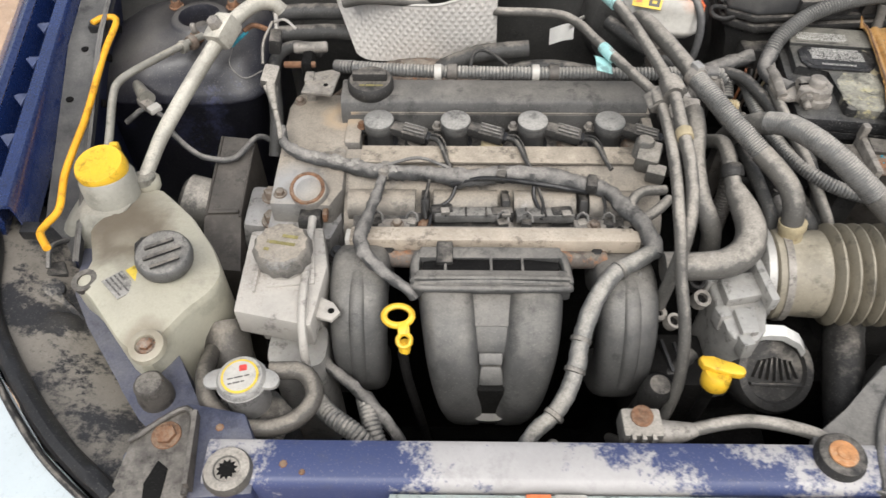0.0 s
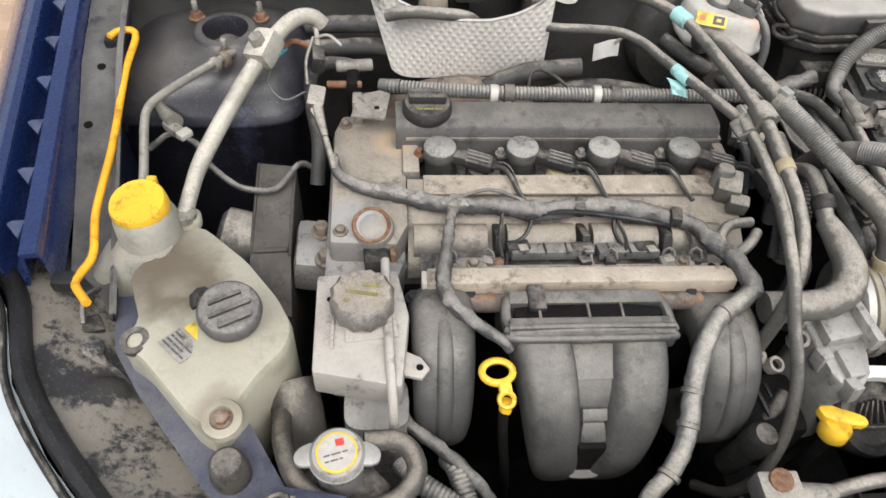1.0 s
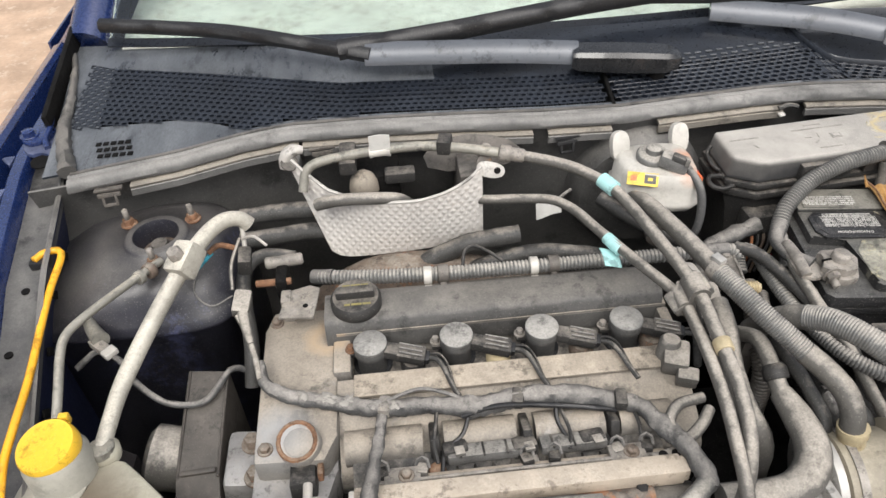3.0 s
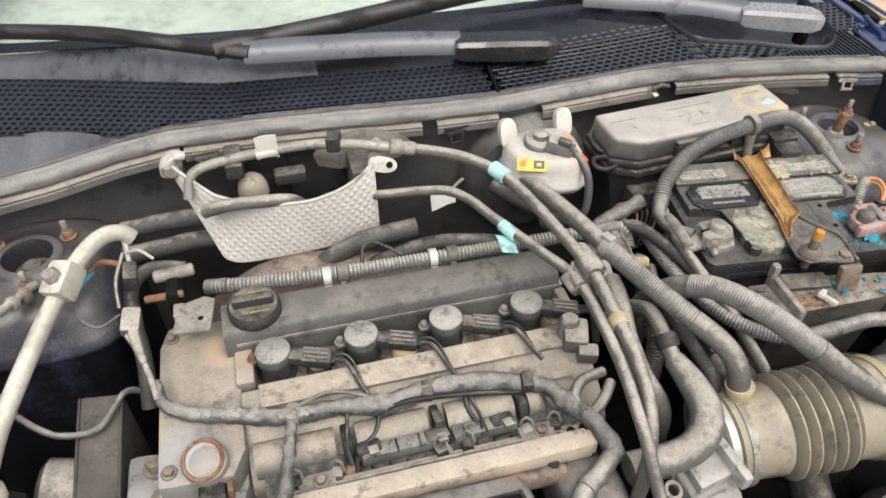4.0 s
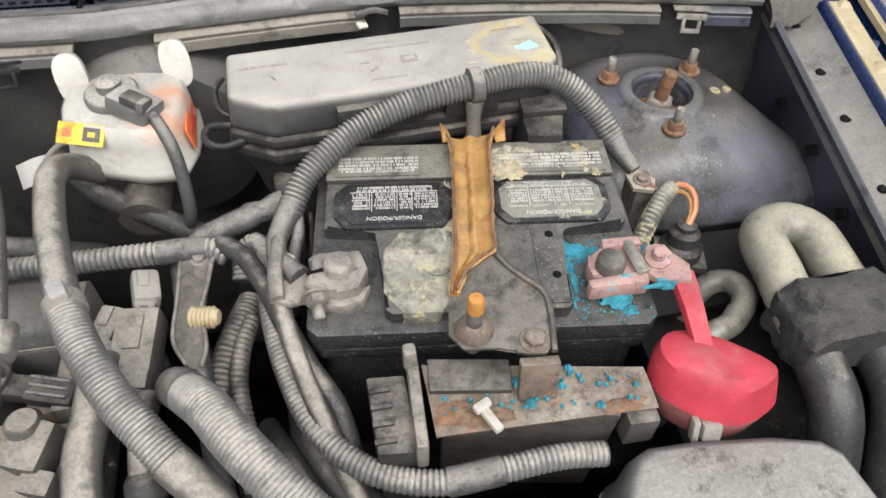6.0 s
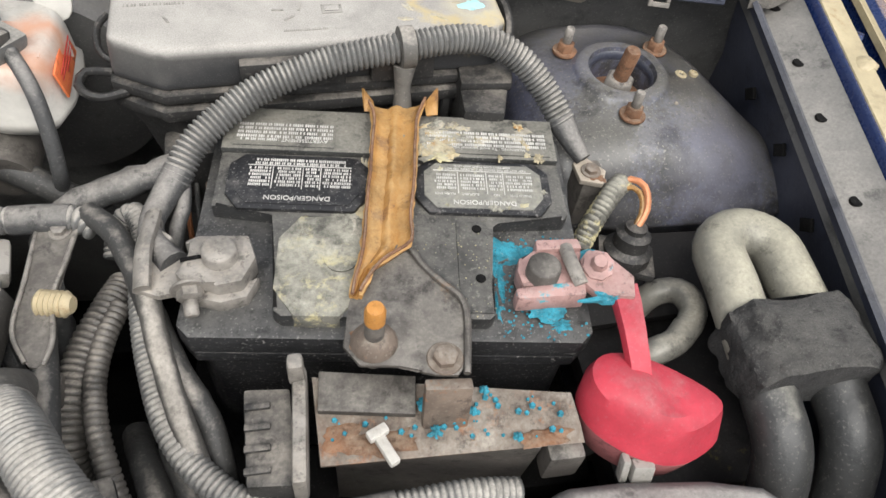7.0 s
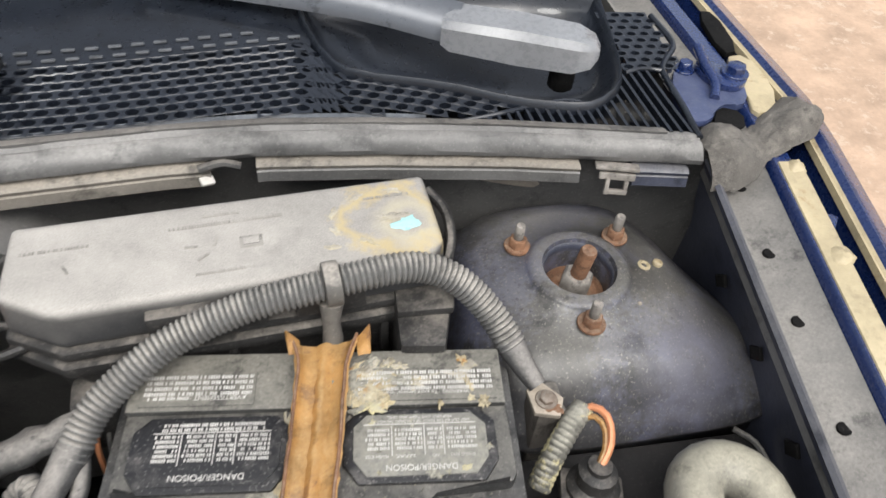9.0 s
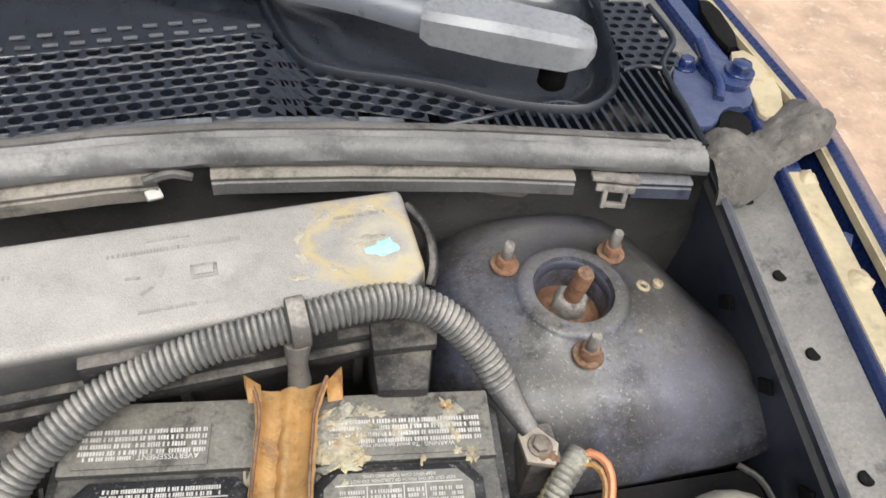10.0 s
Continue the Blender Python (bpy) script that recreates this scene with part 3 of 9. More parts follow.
def squeeze(y):
    """How far the bay's sides draw in towards the front."""
    return 0.12 * max(0.0, 0.3 - y)


def rail_z(y):
    return 0.1 * min(0.0, y - 0.3)


def gutter_drop(y, sign):
    """The near side's gutter falls away towards the lamp."""
    return -0.2 * max(0.0, 0.10 - y) if sign < 0 else 0.0


def side_run(profile, sign, y0, y1, n=16, drop=False):
    """A (distance from the middle, height) profile run along a side of the bay."""
    rings = []
    for k in range(n + 1):
        y = y0 + (y1 - y0) * k / n
        rings.append([(CX + sign * (d - squeeze(y)), y, z + (rail_z(y) + (gutter_drop(y, sign) if drop else 0) if z > 0.7 else 0)) for d, z in profile])
    return loft(rings)


SEAL = [(-0.66, 0.228), (-0.60, 0.238), (-0.48, 0.262), (-0.40, 0.288), (-0.34, 0.300), (-0.22, 0.296), (-0.11, 0.287), (0.0, 0.277), (0.10, 0.274),
        (0.19, 0.284), (0.30, 0.294), (0.37, 0.296), (0.45, 0.291), (0.55, 0.281), (0.64, 0.268), (0.70, 0.260), (0.72, 0.258)]


def seal_y(x):
    return float(np.interp(x, [p[0] for p in SEAL], [p[1] for p in SEAL]))


def seal_z(x):
    return 0.968 - 0.012 * ((x - CX) / 0.66) ** 2


def glass_y(x):
    return 0.475 + 0.055 * ((x - CX) / 0.66) ** 2


for sign, side in ((-1, "left"), (1, "right")):
    part("fender", side_run([(0.770, 0.957), (0.776, 0.962), (0.792, 0.956), (0.824, 0.918), (0.848, 0.84), (0.86, 0.6), (0.855, 0.35),
                             (0.85, 0.35), (0.855, 0.6), (0.842, 0.84), (0.818, 0.912), (0.79, 0.950), (0.776, 0.956)], sign, -0.23, 0.64), "blue", body)
    part("fender_rail", side_run([(0.724, 0.90), (0.725, 0.953), (0.728, 0.957), (0.744, 0.955), (0.747, 0.93), (0.753, 0.912), (0.764, 0.912), (0.769, 0.955),
                                  (0.771, 0.955), (0.767, 0.905), (0.751, 0.905), (0.744, 0.928), (0.741, 0.949), (0.728, 0.951), (0.7265, 0.945), (0.7255, 0.90)],
                                 sign, -0.18, 0.62), "blue", body)
    # the floor between flange and rail; on one side it rises towards the rail
    lift = 0.013 if sign > 0 else 0.0
    part("side_gutter", side_run([(0.6785, 0.948), (0.681, 0.948), (0.683, 0.939 + 0.05 * lift), (0.692, 0.9345 + 0.25 * lift), (0.716, 0.933 + 0.9 * lift), (0.7238, 0.936 + lift),
                                  (0.7238, 0.928), (0.704, 0.926), (0.690, 0.927), (0.6785, 0.931)], sign, -0.20, 0.60, drop=True), "apron_grey" if sign > 0 else "gutter", body)
    part("bay_wall", side_run([(0.676, 0.949), (0.678, 0.949), (0.686, 0.92), (0.703, 0.86), (0.706, 0.55), (0.70, 0.3), (0.696, 0.3), (0.702, 0.55), (0.699, 0.86), (0.683, 0.92)],
                              sign, -0.20 if sign < 0 else -0.45, 0.36, drop=True), "navy_grimy" if sign > 0 else "navy", body)
    part("flange_edge", side_run([(0.6745, 0.949), (0.6775, 0.9515), (0.6815, 0.949)], sign, -0.20, 0.30, drop=True), "navy_grimy" if sign > 0 else "apron_grey", body)
    # drain holes of the gutter and slots of the wall
    for y in (-0.12, -0.02, 0.035, 0.112, 0.17, 0.235) if sign > 0 else (0.02, 0.095):
        d = 0.708 + 0.006 * (-1) ** int(y * 100)
        rise = lift * (0.62 + 27 * (d - 0.708))
        d -= squeeze(y)
        part("drain_hole", cyl((CX + sign * d, y, 0.9328 + rise + rail_z(y) + gutter_drop(y, sign)), 0.0048, 0.0026, bevel=0.0004, seg=16), "deep", body)
    for y in (-0.05, 0.02, 0.09, 0.16):
        part("wall_slot", box((CX + sign * (0.6845 - squeeze(y)), y + 0.02, 0.912 + rail_z(y) + gutter_drop(y, sign) - 0.01 * (y > 0.1)), (0.003, 0.010, 0.012), 0.0006, (45, 0, 0)), "deep", body)
    # pressed tabs along the rail
    for y in (-0.15, -0.085, -0.02, 0.045, 0.11, 0.175, 0.24, 0.305) if sign < 0 else (-0.15, -0.04, 0.07, 0.18):
        x = CX + sign * (0.7455 - squeeze(y))
        part("rail_tab", prism([(x, y - 0.012), (x + sign * 0.016, y + 0.006), (x + sign * 0.012, y + 0.010), (x, y + 0.011)][::sign], 0.950 + rail_z(y), 0.9545 + rail_z(y), 0.0012), "blue_worn" if sign < 0 else "blue", body)
# sealer beads on one rail
for d, w, y1 in ((0.7395, 0.024, 0.242), (0.7685, 0.006, 0.5)):
    part("sealer_bead", side_run([(d - w / 2, 0.952), (d - w / 2.6, 0.9580), (d, 0.9572), (d + w / 2.8, 0.9588), (d + w / 2, 0.950)], 1, -0.05, y1, 30), "cream", body)
for y, r in ((0.06, 0.010), (0.15, 0.011), (0.236, 0.009)):
    part("sealer_blob", lumpy(lathe([(r, 0), (r * 0.9, 0.003), (r * 0.5, 0.0055), (0.001, 0.0062)], (CX + 0.744 - squeeze(y), y, 0.954 + rail_z(y)), seg=14), 0.0015, 150, 1, y), "cream", body)
part("sealer_patch", prism(softened([(0.766, 0.293), (0.776, 0.325), (0.781, 0.381), (0.806, 0.384), (0.807, 0.335), (0.791, 0.300)], 1), 0.954, 0.9592, 0.0015), "cream", body, "cream sealer under the hinge")


def strut_tower(cx, cy, sign):
    rings = []
    for f, w, d, z, ox, oy in ((0, 0.256, 0.220, 0.50, 0.028, -0.002), (1, 0.256, 0.220, 0.836, 0.028, -0.002), (2, 0.266, 0.226, 0.839, 0.028, -0.002), (3, 0.266, 0.226, 0.844, 0.028, -0.002),
                               (4, 0.250, 0.214, 0.852, 0.026, 0.0), (5, 0.224, 0.199, 0.867, 0.018, 0.001), (6, 0.194, 0.180, 0.881, 0.010, 0.002), (7, 0.164, 0.160, 0.890, 0.004, 0.001),
                               (8, 0.138, 0.134, 0.8955, 0, 0), (9, 0.084, 0.084, 0.899, 0, 0), (10, 0.080, 0.080, 0.9025, 0, 0), (11, 0.070, 0.070, 0.9055, 0, 0), (12, 0.057, 0.057, 0.9050, 0, 0),
                               (13, 0.051, 0.051, 0.898, 0, 0), (14, 0.048, 0.048, 0.872, 0, 0)):
        ring = rounded(cx + sign * ox, cy + oy, w, d, z, k=64, power=4.5 if f < 5 else 3.2 if f < 7 else 2.0)
        if sign > 0 and f < 8:
            # the outer rear corner is drawn in, less so towards the top
            draw = 0.062 * (1, 1, 1, 1, 0.95, 0.80, 0.52, 0.22)[f]
            ring = [(x - draw * max(0, (x - cx) / (w / 2)) * max(0, (y - cy + 0.06) / (d / 2 + 0.06)), y, zz) for x, y, zz in ring]
        rings.append(ring)
    part("strut_tower", loft(rings), "tower" if sign > 0 else "tower_navy", body, smooth=60)
    part("strut_mount", lathe([(0.029, 0.0), (0.029, 0.006), (0.018, 0.012), (0.012, 0.014)], (cx, cy, 0.869), seg=24), "rusty" if sign < 0 else "rust", body)
    if sign > 0:
        part("cup_rim", tube([(cx + 0.0335 * math.cos(k * math.pi / 18), cy + 0.0335 * math.sin(k * math.pi / 18), 0.8962) for k in range(37)], 0.0085, 12), "navy_grimy", body)
    if sign < 0:
        part("mount_cap", lathe([(0.020, 0), (0.020, 0.006), (0.011, 0.010), (0.010, 0.016), (0.0, 0.017)], (cx, cy, 0.874), seg=20), "bracket", body)
    if sign > 0:
        nut = thing("strut_nut", "rusty strut rod end with hexagon nut", "nut", (cx, cy, 0.88))
        part("nut", lathe([(0.0125, 0.0), (0.0125, 0.013), (0.0105, 0.015)], (cx, cy, 0.882), (0.05, -0.1, 1), 6), "lead", nut)
        part("rod_end", lathe([(0.0065, 0), (0.0065, 0.036), (0.0055, 0.038)], (cx, cy, 0.888), (0.05, -0.1, 1), 14), "rust", nut)
    for ang in (143, 37, -98) if sign > 0 else (37, 143, -82):
        a = radians(ang)
        p = (cx + 0.0505 * math.cos(a), cy + 0.0505 * math.sin(a), 0.899)
        st = thing("mount_stud", "rusty threaded stud with flange nut", "bolt", p, "strut mount studs")
        part("nut", hexbolt(p, 0.0072, 0.010), "rust", st)
        part("thread", cyl((p[0], p[1], p[2] + 0.008), 0.0038, 0.016, bevel=0.0008, seg=12), "lead", st)


strut_tower(-0.512, 0.188, -1)
strut_tower(0.592, 0.196, 1)
# two small drain bosses on the tower
for x, y, r in ((0.646, 0.196, 0.0052), (0.658, 0.197, 0.004)):
    part("boss", lathe([(r, -0.002), (r, 0.002), (r * 0.6, 0.0028), (r * 0.4, 0.001), (0.0004, 0.001)], (x, y, 0.8962), (0.15, 0, 1), 14), "cream", body)
# folded skirt panel below the tower
SK = [(0.500, 0.084), (0.700, 0.080), (0.706, 0.050), (0.694, 0.020), (0.500, 0.010)]
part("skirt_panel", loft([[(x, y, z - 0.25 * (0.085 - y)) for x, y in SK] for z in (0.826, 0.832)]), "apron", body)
part("skirt_lip", tube([(0.690, 0.083, 0.834), (0.703, 0.070, 0.832), (0.706, 0.048, 0.826), (0.695, 0.020, 0.818)], 0.0025, 8), "apron_grey", body)

# cowl, firewall and seal
xs = [-0.655 + 1.375 * k / 60 for k in range(61)]
FW = ((0.957, 0.900, 0.86, 0.80, 0.45), (0.000, 0.014, 0.018, 0.022, 0.05))   # how far the firewall stands behind the seal, by height


def firewall_y(x, z):
    return seal_y(x) + float(np.interp(-z, [-q for q in FW[0]], FW[1]))


part("firewall", sheet(lambda u, v: (-0.66 + 1.40 * u, firewall_y(-0.66 + 1.40 * u, 0.957 - 0.507 * v ** 1.6), 0.957 - 0.507 * v ** 1.6), 60, 14, 0.003), "firewall", body)
SEAL_RIB = ((0.0105, 0.000), (0.0098, 0.0085), (0.0030, 0.0105), (0.0005, 0.0078), (-0.0020, 0.0082), (-0.0060, 0.0068), (-0.0098, 0.0030), (-0.0125, -0.0020), (-0.0122, -0.0056), (-0.0085, -0.0085), (0.0100, -0.0085))
part("cowl_seal", loft([[(x, seal_y(x) + dy + 0.0012 * noise.noise(Vector((x * 22, k, 3))), seal_z(x) + dz + 0.0008 * noise.noise(Vector((x * 31, k, 7)))) for k, (dy, dz) in enumerate(SEAL_RIB)]
                        for x in np.linspace(-0.612, 0.700, 150)]), "seal", body, smooth=32)
part("seal_lip", loft([[(x, seal_y(x) + dy, seal_z(x) + dz) for dy, dz in ((0.0128, 0.0040), (0.0124, 0.0100), (0.0085, 0.0116), (0.0040, 0.0118), (0.0036, 0.0102), (0.0102, 0.0088), (0.0106, 0.004))] for x in xs if -0.612 < x < 0.695]), "cover_dark", body, "dark rear lip of the seal")
for x0, x1, mt in ((-0.54, -0.33, "seal"), (-0.325, -0.02, "seal"), (0.000, 0.085, "seal"), (0.150, 0.330, "channel"), (0.362, 0.604, "seal"), (0.646, 0.690, "navy_grimy")):
    run = np.linspace(x0, x1, 24)
    part("seal_channel", loft([[(x, seal_y(x) + dy, seal_z(x) + dz) for dy, dz in ((-0.006, -0.0088), (-0.0150, -0.0098), (-0.0172, -0.0118), (-0.0168, -0.0142), (-0.006, -0.0125))] for x in run]), "channel" if mt in ("seal", "lip") else mt, body, "dust-caked folded channel")
    part("channel_flange", loft([[(x, seal_y(x) + dy, seal_z(x) + dz) for dy, dz in ((-0.0150, -0.0144), (-0.0176, -0.0160), (-0.0190, -0.0240), (-0.0172, -0.0258), (-0.0120, -0.0236))] for x in run]), mt, body)
part("channel_gap", tube([(0.322, seal_y(0.322) - 0.016, 0.955), (0.338, seal_y(0.338) - 0.013, 0.957), (0.352, seal_y(0.352) - 0.014, 0.953)], 0.0035, 8), "cover_dark", body)
part("paper_scrap", box((0.327, seal_y(0.327) - 0.020, 0.9475), (0.010, 0.007, 0.003), 0.001, (20, 10, 25)), "white", body)


def cowl_at(x, v):
    y0, y1 = seal_y(x) + 0.014, glass_y(x)
    return Vector((x, y0 + (y1 - y0) * v, seal_z(x) + 0.010 + 0.026 * v - 0.003 * math.sin(math.pi * min(v * 1.25, 1))))


def hole_top(x):
    """The rear edge of the perforated field."""
    return float(np.interp(x, (-0.66, -0.60, -0.27, 0.0, 0.09, 0.245, 0.405, 0.43, 0.50, 0.56, 0.625), (0.505, 0.475, 0.390, 0.366, 0.364, 0.376, 0.396, 0.358, 0.338, 0.314, 0.302)))


def hole_foot(x):
    """The front edge of the perforated field: the seal, the solid corner, the slots."""
    return max(seal_y(x) + 0.0125, float(np.interp(x, (-0.66, -0.47, -0.40, -0.399), (0.338, 0.334, 0.300, 0.0))), float(np.interp(x, (0.488, 0.489, 0.602, 0.66), (0.0, 0.284, 0.312, 0.33))))


def cowl_z(x, y):
    y0, y1 = seal_y(x) + 0.014, glass_y(x)
    return cowl_at(x, (y - y0) / (y1 - y0))


def perforated(x0, x1, wide, deep, hw, hd, top=hole_top, foot=hole_foot):
    """Staggered holes with raised rims and walls, in rows along the glass."""
    bm = bmesh.new()
    j = 0
    while j < 30:
        n = int((x1 - x0) / wide)
        for i in range(n):
            a0 = x0 + wide * (i + 0.5 * (j % 2))
            a1, am = a0 + wide, a0 + wide / 2
            b1 = top(am) - deep * j
            if b1 - deep < foot(am):
                continue

            def at(x, f):
                return cowl_z(x, top(x) - deep * j - deep * f)

            c = [bm.verts.new(at(a, f)) for a, f in ((a0, 1), (a1, 1), (a1, 0), (a0, 0))]
            mid = at(am, 0.5)
            rim, ring, low = [], [], []
            for k in range(8):
                t = math.pi * (k + 0.5) / 4 - math.pi
                for row, s, dz in ((rim, 1.12, 0.0001), (ring, 1.0, 0.0003), (low, 0.92, -0.0055)):
                    row.append(bm.verts.new((mid.x + hw * s * math.cos(t), mid.y + hd * s * math.sin(t), mid.z + dz)))
            for f in ((c[0], rim[0], rim[1]), (c[0], c[1], rim[2], rim[1]), (c[1], rim[3], rim[2]), (c[1], c[2], rim[4], rim[3]),
                      (c[2], rim[5], rim[4]), (c[2], c[3], rim[6], rim[5]), (c[3], rim[7], rim[6]), (c[3], c[0], rim[0], rim[7])):
                bm.faces.new(f)
            for u, w in ((rim, ring), (ring, low)):
                for k in range(8):
                    bm.faces.new((u[k], u[(k + 1) % 8], w[(k + 1) % 8], w[k]))
        j += 1
    return bm


part("cowl_grille", perforated(-0.640, 0.088, 0.0102, 0.0098, 0.0037, 0.0031), "cowl", body, "black wet-looking grille with fine oval holes", smooth=30)
part("cowl_grille", perforated(0.098, 0.620, 0.0134, 0.0092, 0.0050, 0.0039), "cowl", body, "black perforated plastic cowl grille", smooth=30)
part("cowl_grille", perforated(0.668, 0.728, 0.0125, 0.0090, 0.0043, 0.0033, lambda x: 0.43, lambda x: 0.345), "cowl", body, smooth=30)
# solid parts of the cowl round the holes
def rear_panel(x0, x1, material):
    """The smooth strip between the holes and the glass."""
    def at(u, v):
        x = x0 + (x1 - x0) * u
        return cowl_z(x, hole_top(x) - 0.002 + (glass_y(x) + 0.004 - hole_top(x)) * v) - Vector((0, 0, 0.0006))
    part("cowl_panel", sheet(at, 40, 5, 0.003), material, body)


# The left strip carries the painted sky sheen, the rest plain black.
rear_panel(-0.645, -0.14, "cowl_sky_sheen")
rear_panel(-0.14, 0.41, "cowl")
part("cowl_foot", sheet(lambda u, v: cowl_z(-0.60 + 1.09 * u, seal_y(-0.60 + 1.09 * u) + 0.008 + (hole_foot(-0.60 + 1.09 * u) + 0.006 - seal_y(-0.60 + 1.09 * u) - 0.008) * v) - Vector((0, 0, 0.0010)), 70, 4, 0.003), "cowl_sky_sheen", body)
part("cowl_end", sheet(lambda u, v: cowl_at(-0.645 - 0.03 * v + (0.05 + 0.02 * v) * u, 1.05 * v) - Vector((0, 0, 0.0008)), 4, 10, 0.003), "cowl_sky_sheen", body)
part("cowl_edge", tube([tuple(cowl_at(x, v) + Vector((0, 0, 0.002))) for x, v in ((-0.612, -0.02), (-0.640, 0.30), (-0.652, 0.62), (-0.668, 0.90), (-0.69, 1.05))], [0.0105, 0.0095, 0.006, 0.0045, 0.0045], 10, lumps=0.3), "cover_dark", body, "dusty outer edge")
part("seam_strip", tube([tuple(cowl_z(0.093 + 0.006 * f, 0.288 + 0.08 * f) - Vector((0, 0, 0.002))) for f in (0, 0.5, 1.0)], 0.003, 8), "deep", body)
for r in range(3):
    for k in range(5):
        q = cowl_z(-0.588 + 0.0095 * k + 0.004 * r, 0.302 - 0.013 * r)
        part("corner_slot", box(tuple(q + Vector((0, 0, 0.0003))), (0.0068, 0.0075, 0.0014), 0.0005), "deep", body)
# Raised pale bars stand in for light caught in a row of slots.
dash = bmesh.new()
for k in range(16):
    for r in range(2):
        x = 0.150 + 0.0165 * k - 0.004 * r
        q = cowl_z(x, hole_top(x) + 0.006 + 0.010 * r)
        if k < 14 or r == 0:
            box((q.x, q.y, q.z + 0.0004), (0.0095, 0.0032, 0.0016), 0.0006, (0, 0, 4), dash)
part("vent_dashes", dash, "cowl_dash", body, "row of slots along the grille, glints as pale bars")
# Near-black sheet under the grille, coloured for the cavity's shade.
part("cowl_shade_backing", sheet(lambda u, v: (-0.66 + 1.38 * u, seal_y(-0.66 + 1.38 * u) + 0.016 + (glass_y(-0.66 + 1.38 * u) - seal_y(-0.66 + 1.38 * u) + 0.02) * v,
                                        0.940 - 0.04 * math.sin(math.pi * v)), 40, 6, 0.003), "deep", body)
# slotted end of the grille
for k in range(25):
    x = 0.497 + 0.0083 * k
    y0 = seal_y(x) + 0.008
    y1 = float(np.interp(x, (0.489, 0.602, 0.64, 0.662, 0.672, 0.70), (0.284, 0.312, 0.312, 0.328, 0.345, 0.350)))
    if y1 - y0 < 0.006:
        continue
    lean = -0.10 * (y1 - y0)
    part("grille_bar", loft([[(p.x - 0.0013, p.y, p.z + 0.0004), (p.x + 0.0013, p.y, p.z + 0.0004), (p.x + 0.0009, p.y, p.z - 0.009), (p.x - 0.0009, p.y, p.z - 0.009)]
                             for p in (cowl_z(x, y0), cowl_z(x + lean / 2, (y0 + y1) / 2), cowl_z(x + lean, y1))]), "cowl", body)
part("slot_rim", tube([tuple(cowl_z(x, y) - Vector((0, 0, 0.001))) for x, y in ((0.512, 0.2945), (0.545, 0.301), (0.602, 0.314), (0.625, 0.307))], 0.0022, 8), "cowl", body)
part("slot_rim", tube([tuple(cowl_z(x, y)) for x, y in ((0.700, 0.262), (0.702, 0.30), (0.703, 0.345), (0.712, 0.362), (0.728, 0.385), (0.722, 0.425))], 0.0028, 8), "cowl", body)
part("slot_rim", tube([tuple(cowl_z(x, y)) for x, y in ((0.668, 0.346), (0.685, 0.350), (0.703, 0.347))], 0.0024, 8), "cowl", body)
for c, r in (((0.645, 0.309, 0.954), 0.010), ((0.659, 0.302, 0.955), 0.008), ((0.655, 0.318, 0.954), 0.007), ((0.636, 0.318, 0.953), 0.009), ((0.632, 0.300, 0.953), 0.006), ((0.622, 0.299, 0.954), 0.005)):
    part("litter", lumpy(lathe([(r, 0), (r * 0.9, r * 0.5), (r * 0.3, r * 0.9)], c, (0.2, -0.3, 1), 10), r * 0.3, 120, 1, c[0]), "white" if r > 0.0075 else "lip", body)


def wiper_pit():
    """The smooth bowl with a thin rim round the wiper spindle."""
    ring = softened([(0.401, 0.425), (0.421, 0.368), (0.440, 0.349), (0.509, 0.333), (0.563, 0.309), (0.605, 0.300), (0.628, 0.301), (0.655, 0.322), (0.666, 0.352), (0.671, 0.391), (0.680, 0.47), (0.40, 0.47)], 1)
    cx, cy = 0.55, 0.42
    rows = []
    for kx, ky, dz in ((1.008, 1.01, -0.004), (1.005, 1.005, 0.004), (0.992, 0.985, 0.0065), (0.978, 0.96, 0.0050), (0.955, 0.91, -0.004), (0.92, 0.83, -0.014), (0.86, 0.70, -0.022), (0.6, 0.4, -0.026)):
        rows.append([(cx + (x - cx) * kx, cy + (y - cy) * ky, cowl_z(x, min(y, glass_y(x))).z + dz) for x, y in ring])
    bm = loft(rows, caps=False)
    bm.verts.ensure_lookup_table()
    n = len(ring)
    bm.faces.new([bm.verts[len(bm.verts) - n + k] for k in range(n)])
    return bm


part("wiper_well", wiper_pit(), "cowl", body, smooth=60)
part("windscreen", sheet(lambda u, v: (CX + (-0.66 + 1.32 * u) * (1 - 0.12 * v), glass_y(CX - 0.66 + 1.32 * u) + 0.010 + 0.85 * v, 1.004 + 0.48 * v), 24, 8, 0.005), "glass", body).visible_shadow = False
part("glass_border", sheet(lambda u, v: (CX + (-0.66 + 1.32 * u), glass_y(CX - 0.66 + 1.32 * u) - 0.006 + 0.014 * v, 1.002 + 0.006 * v), 24, 2, 0.003), "cowl", body)
# Dashboard sheet, coloured white to give the windscreen its sky brightness.
part("bright_backing", sheet(lambda u, v: (CX - 0.66 + 1.32 * u, 0.52 + 0.6 * v, 0.97 + 0.05 * v), 8, 8, 0.01), "white", body)


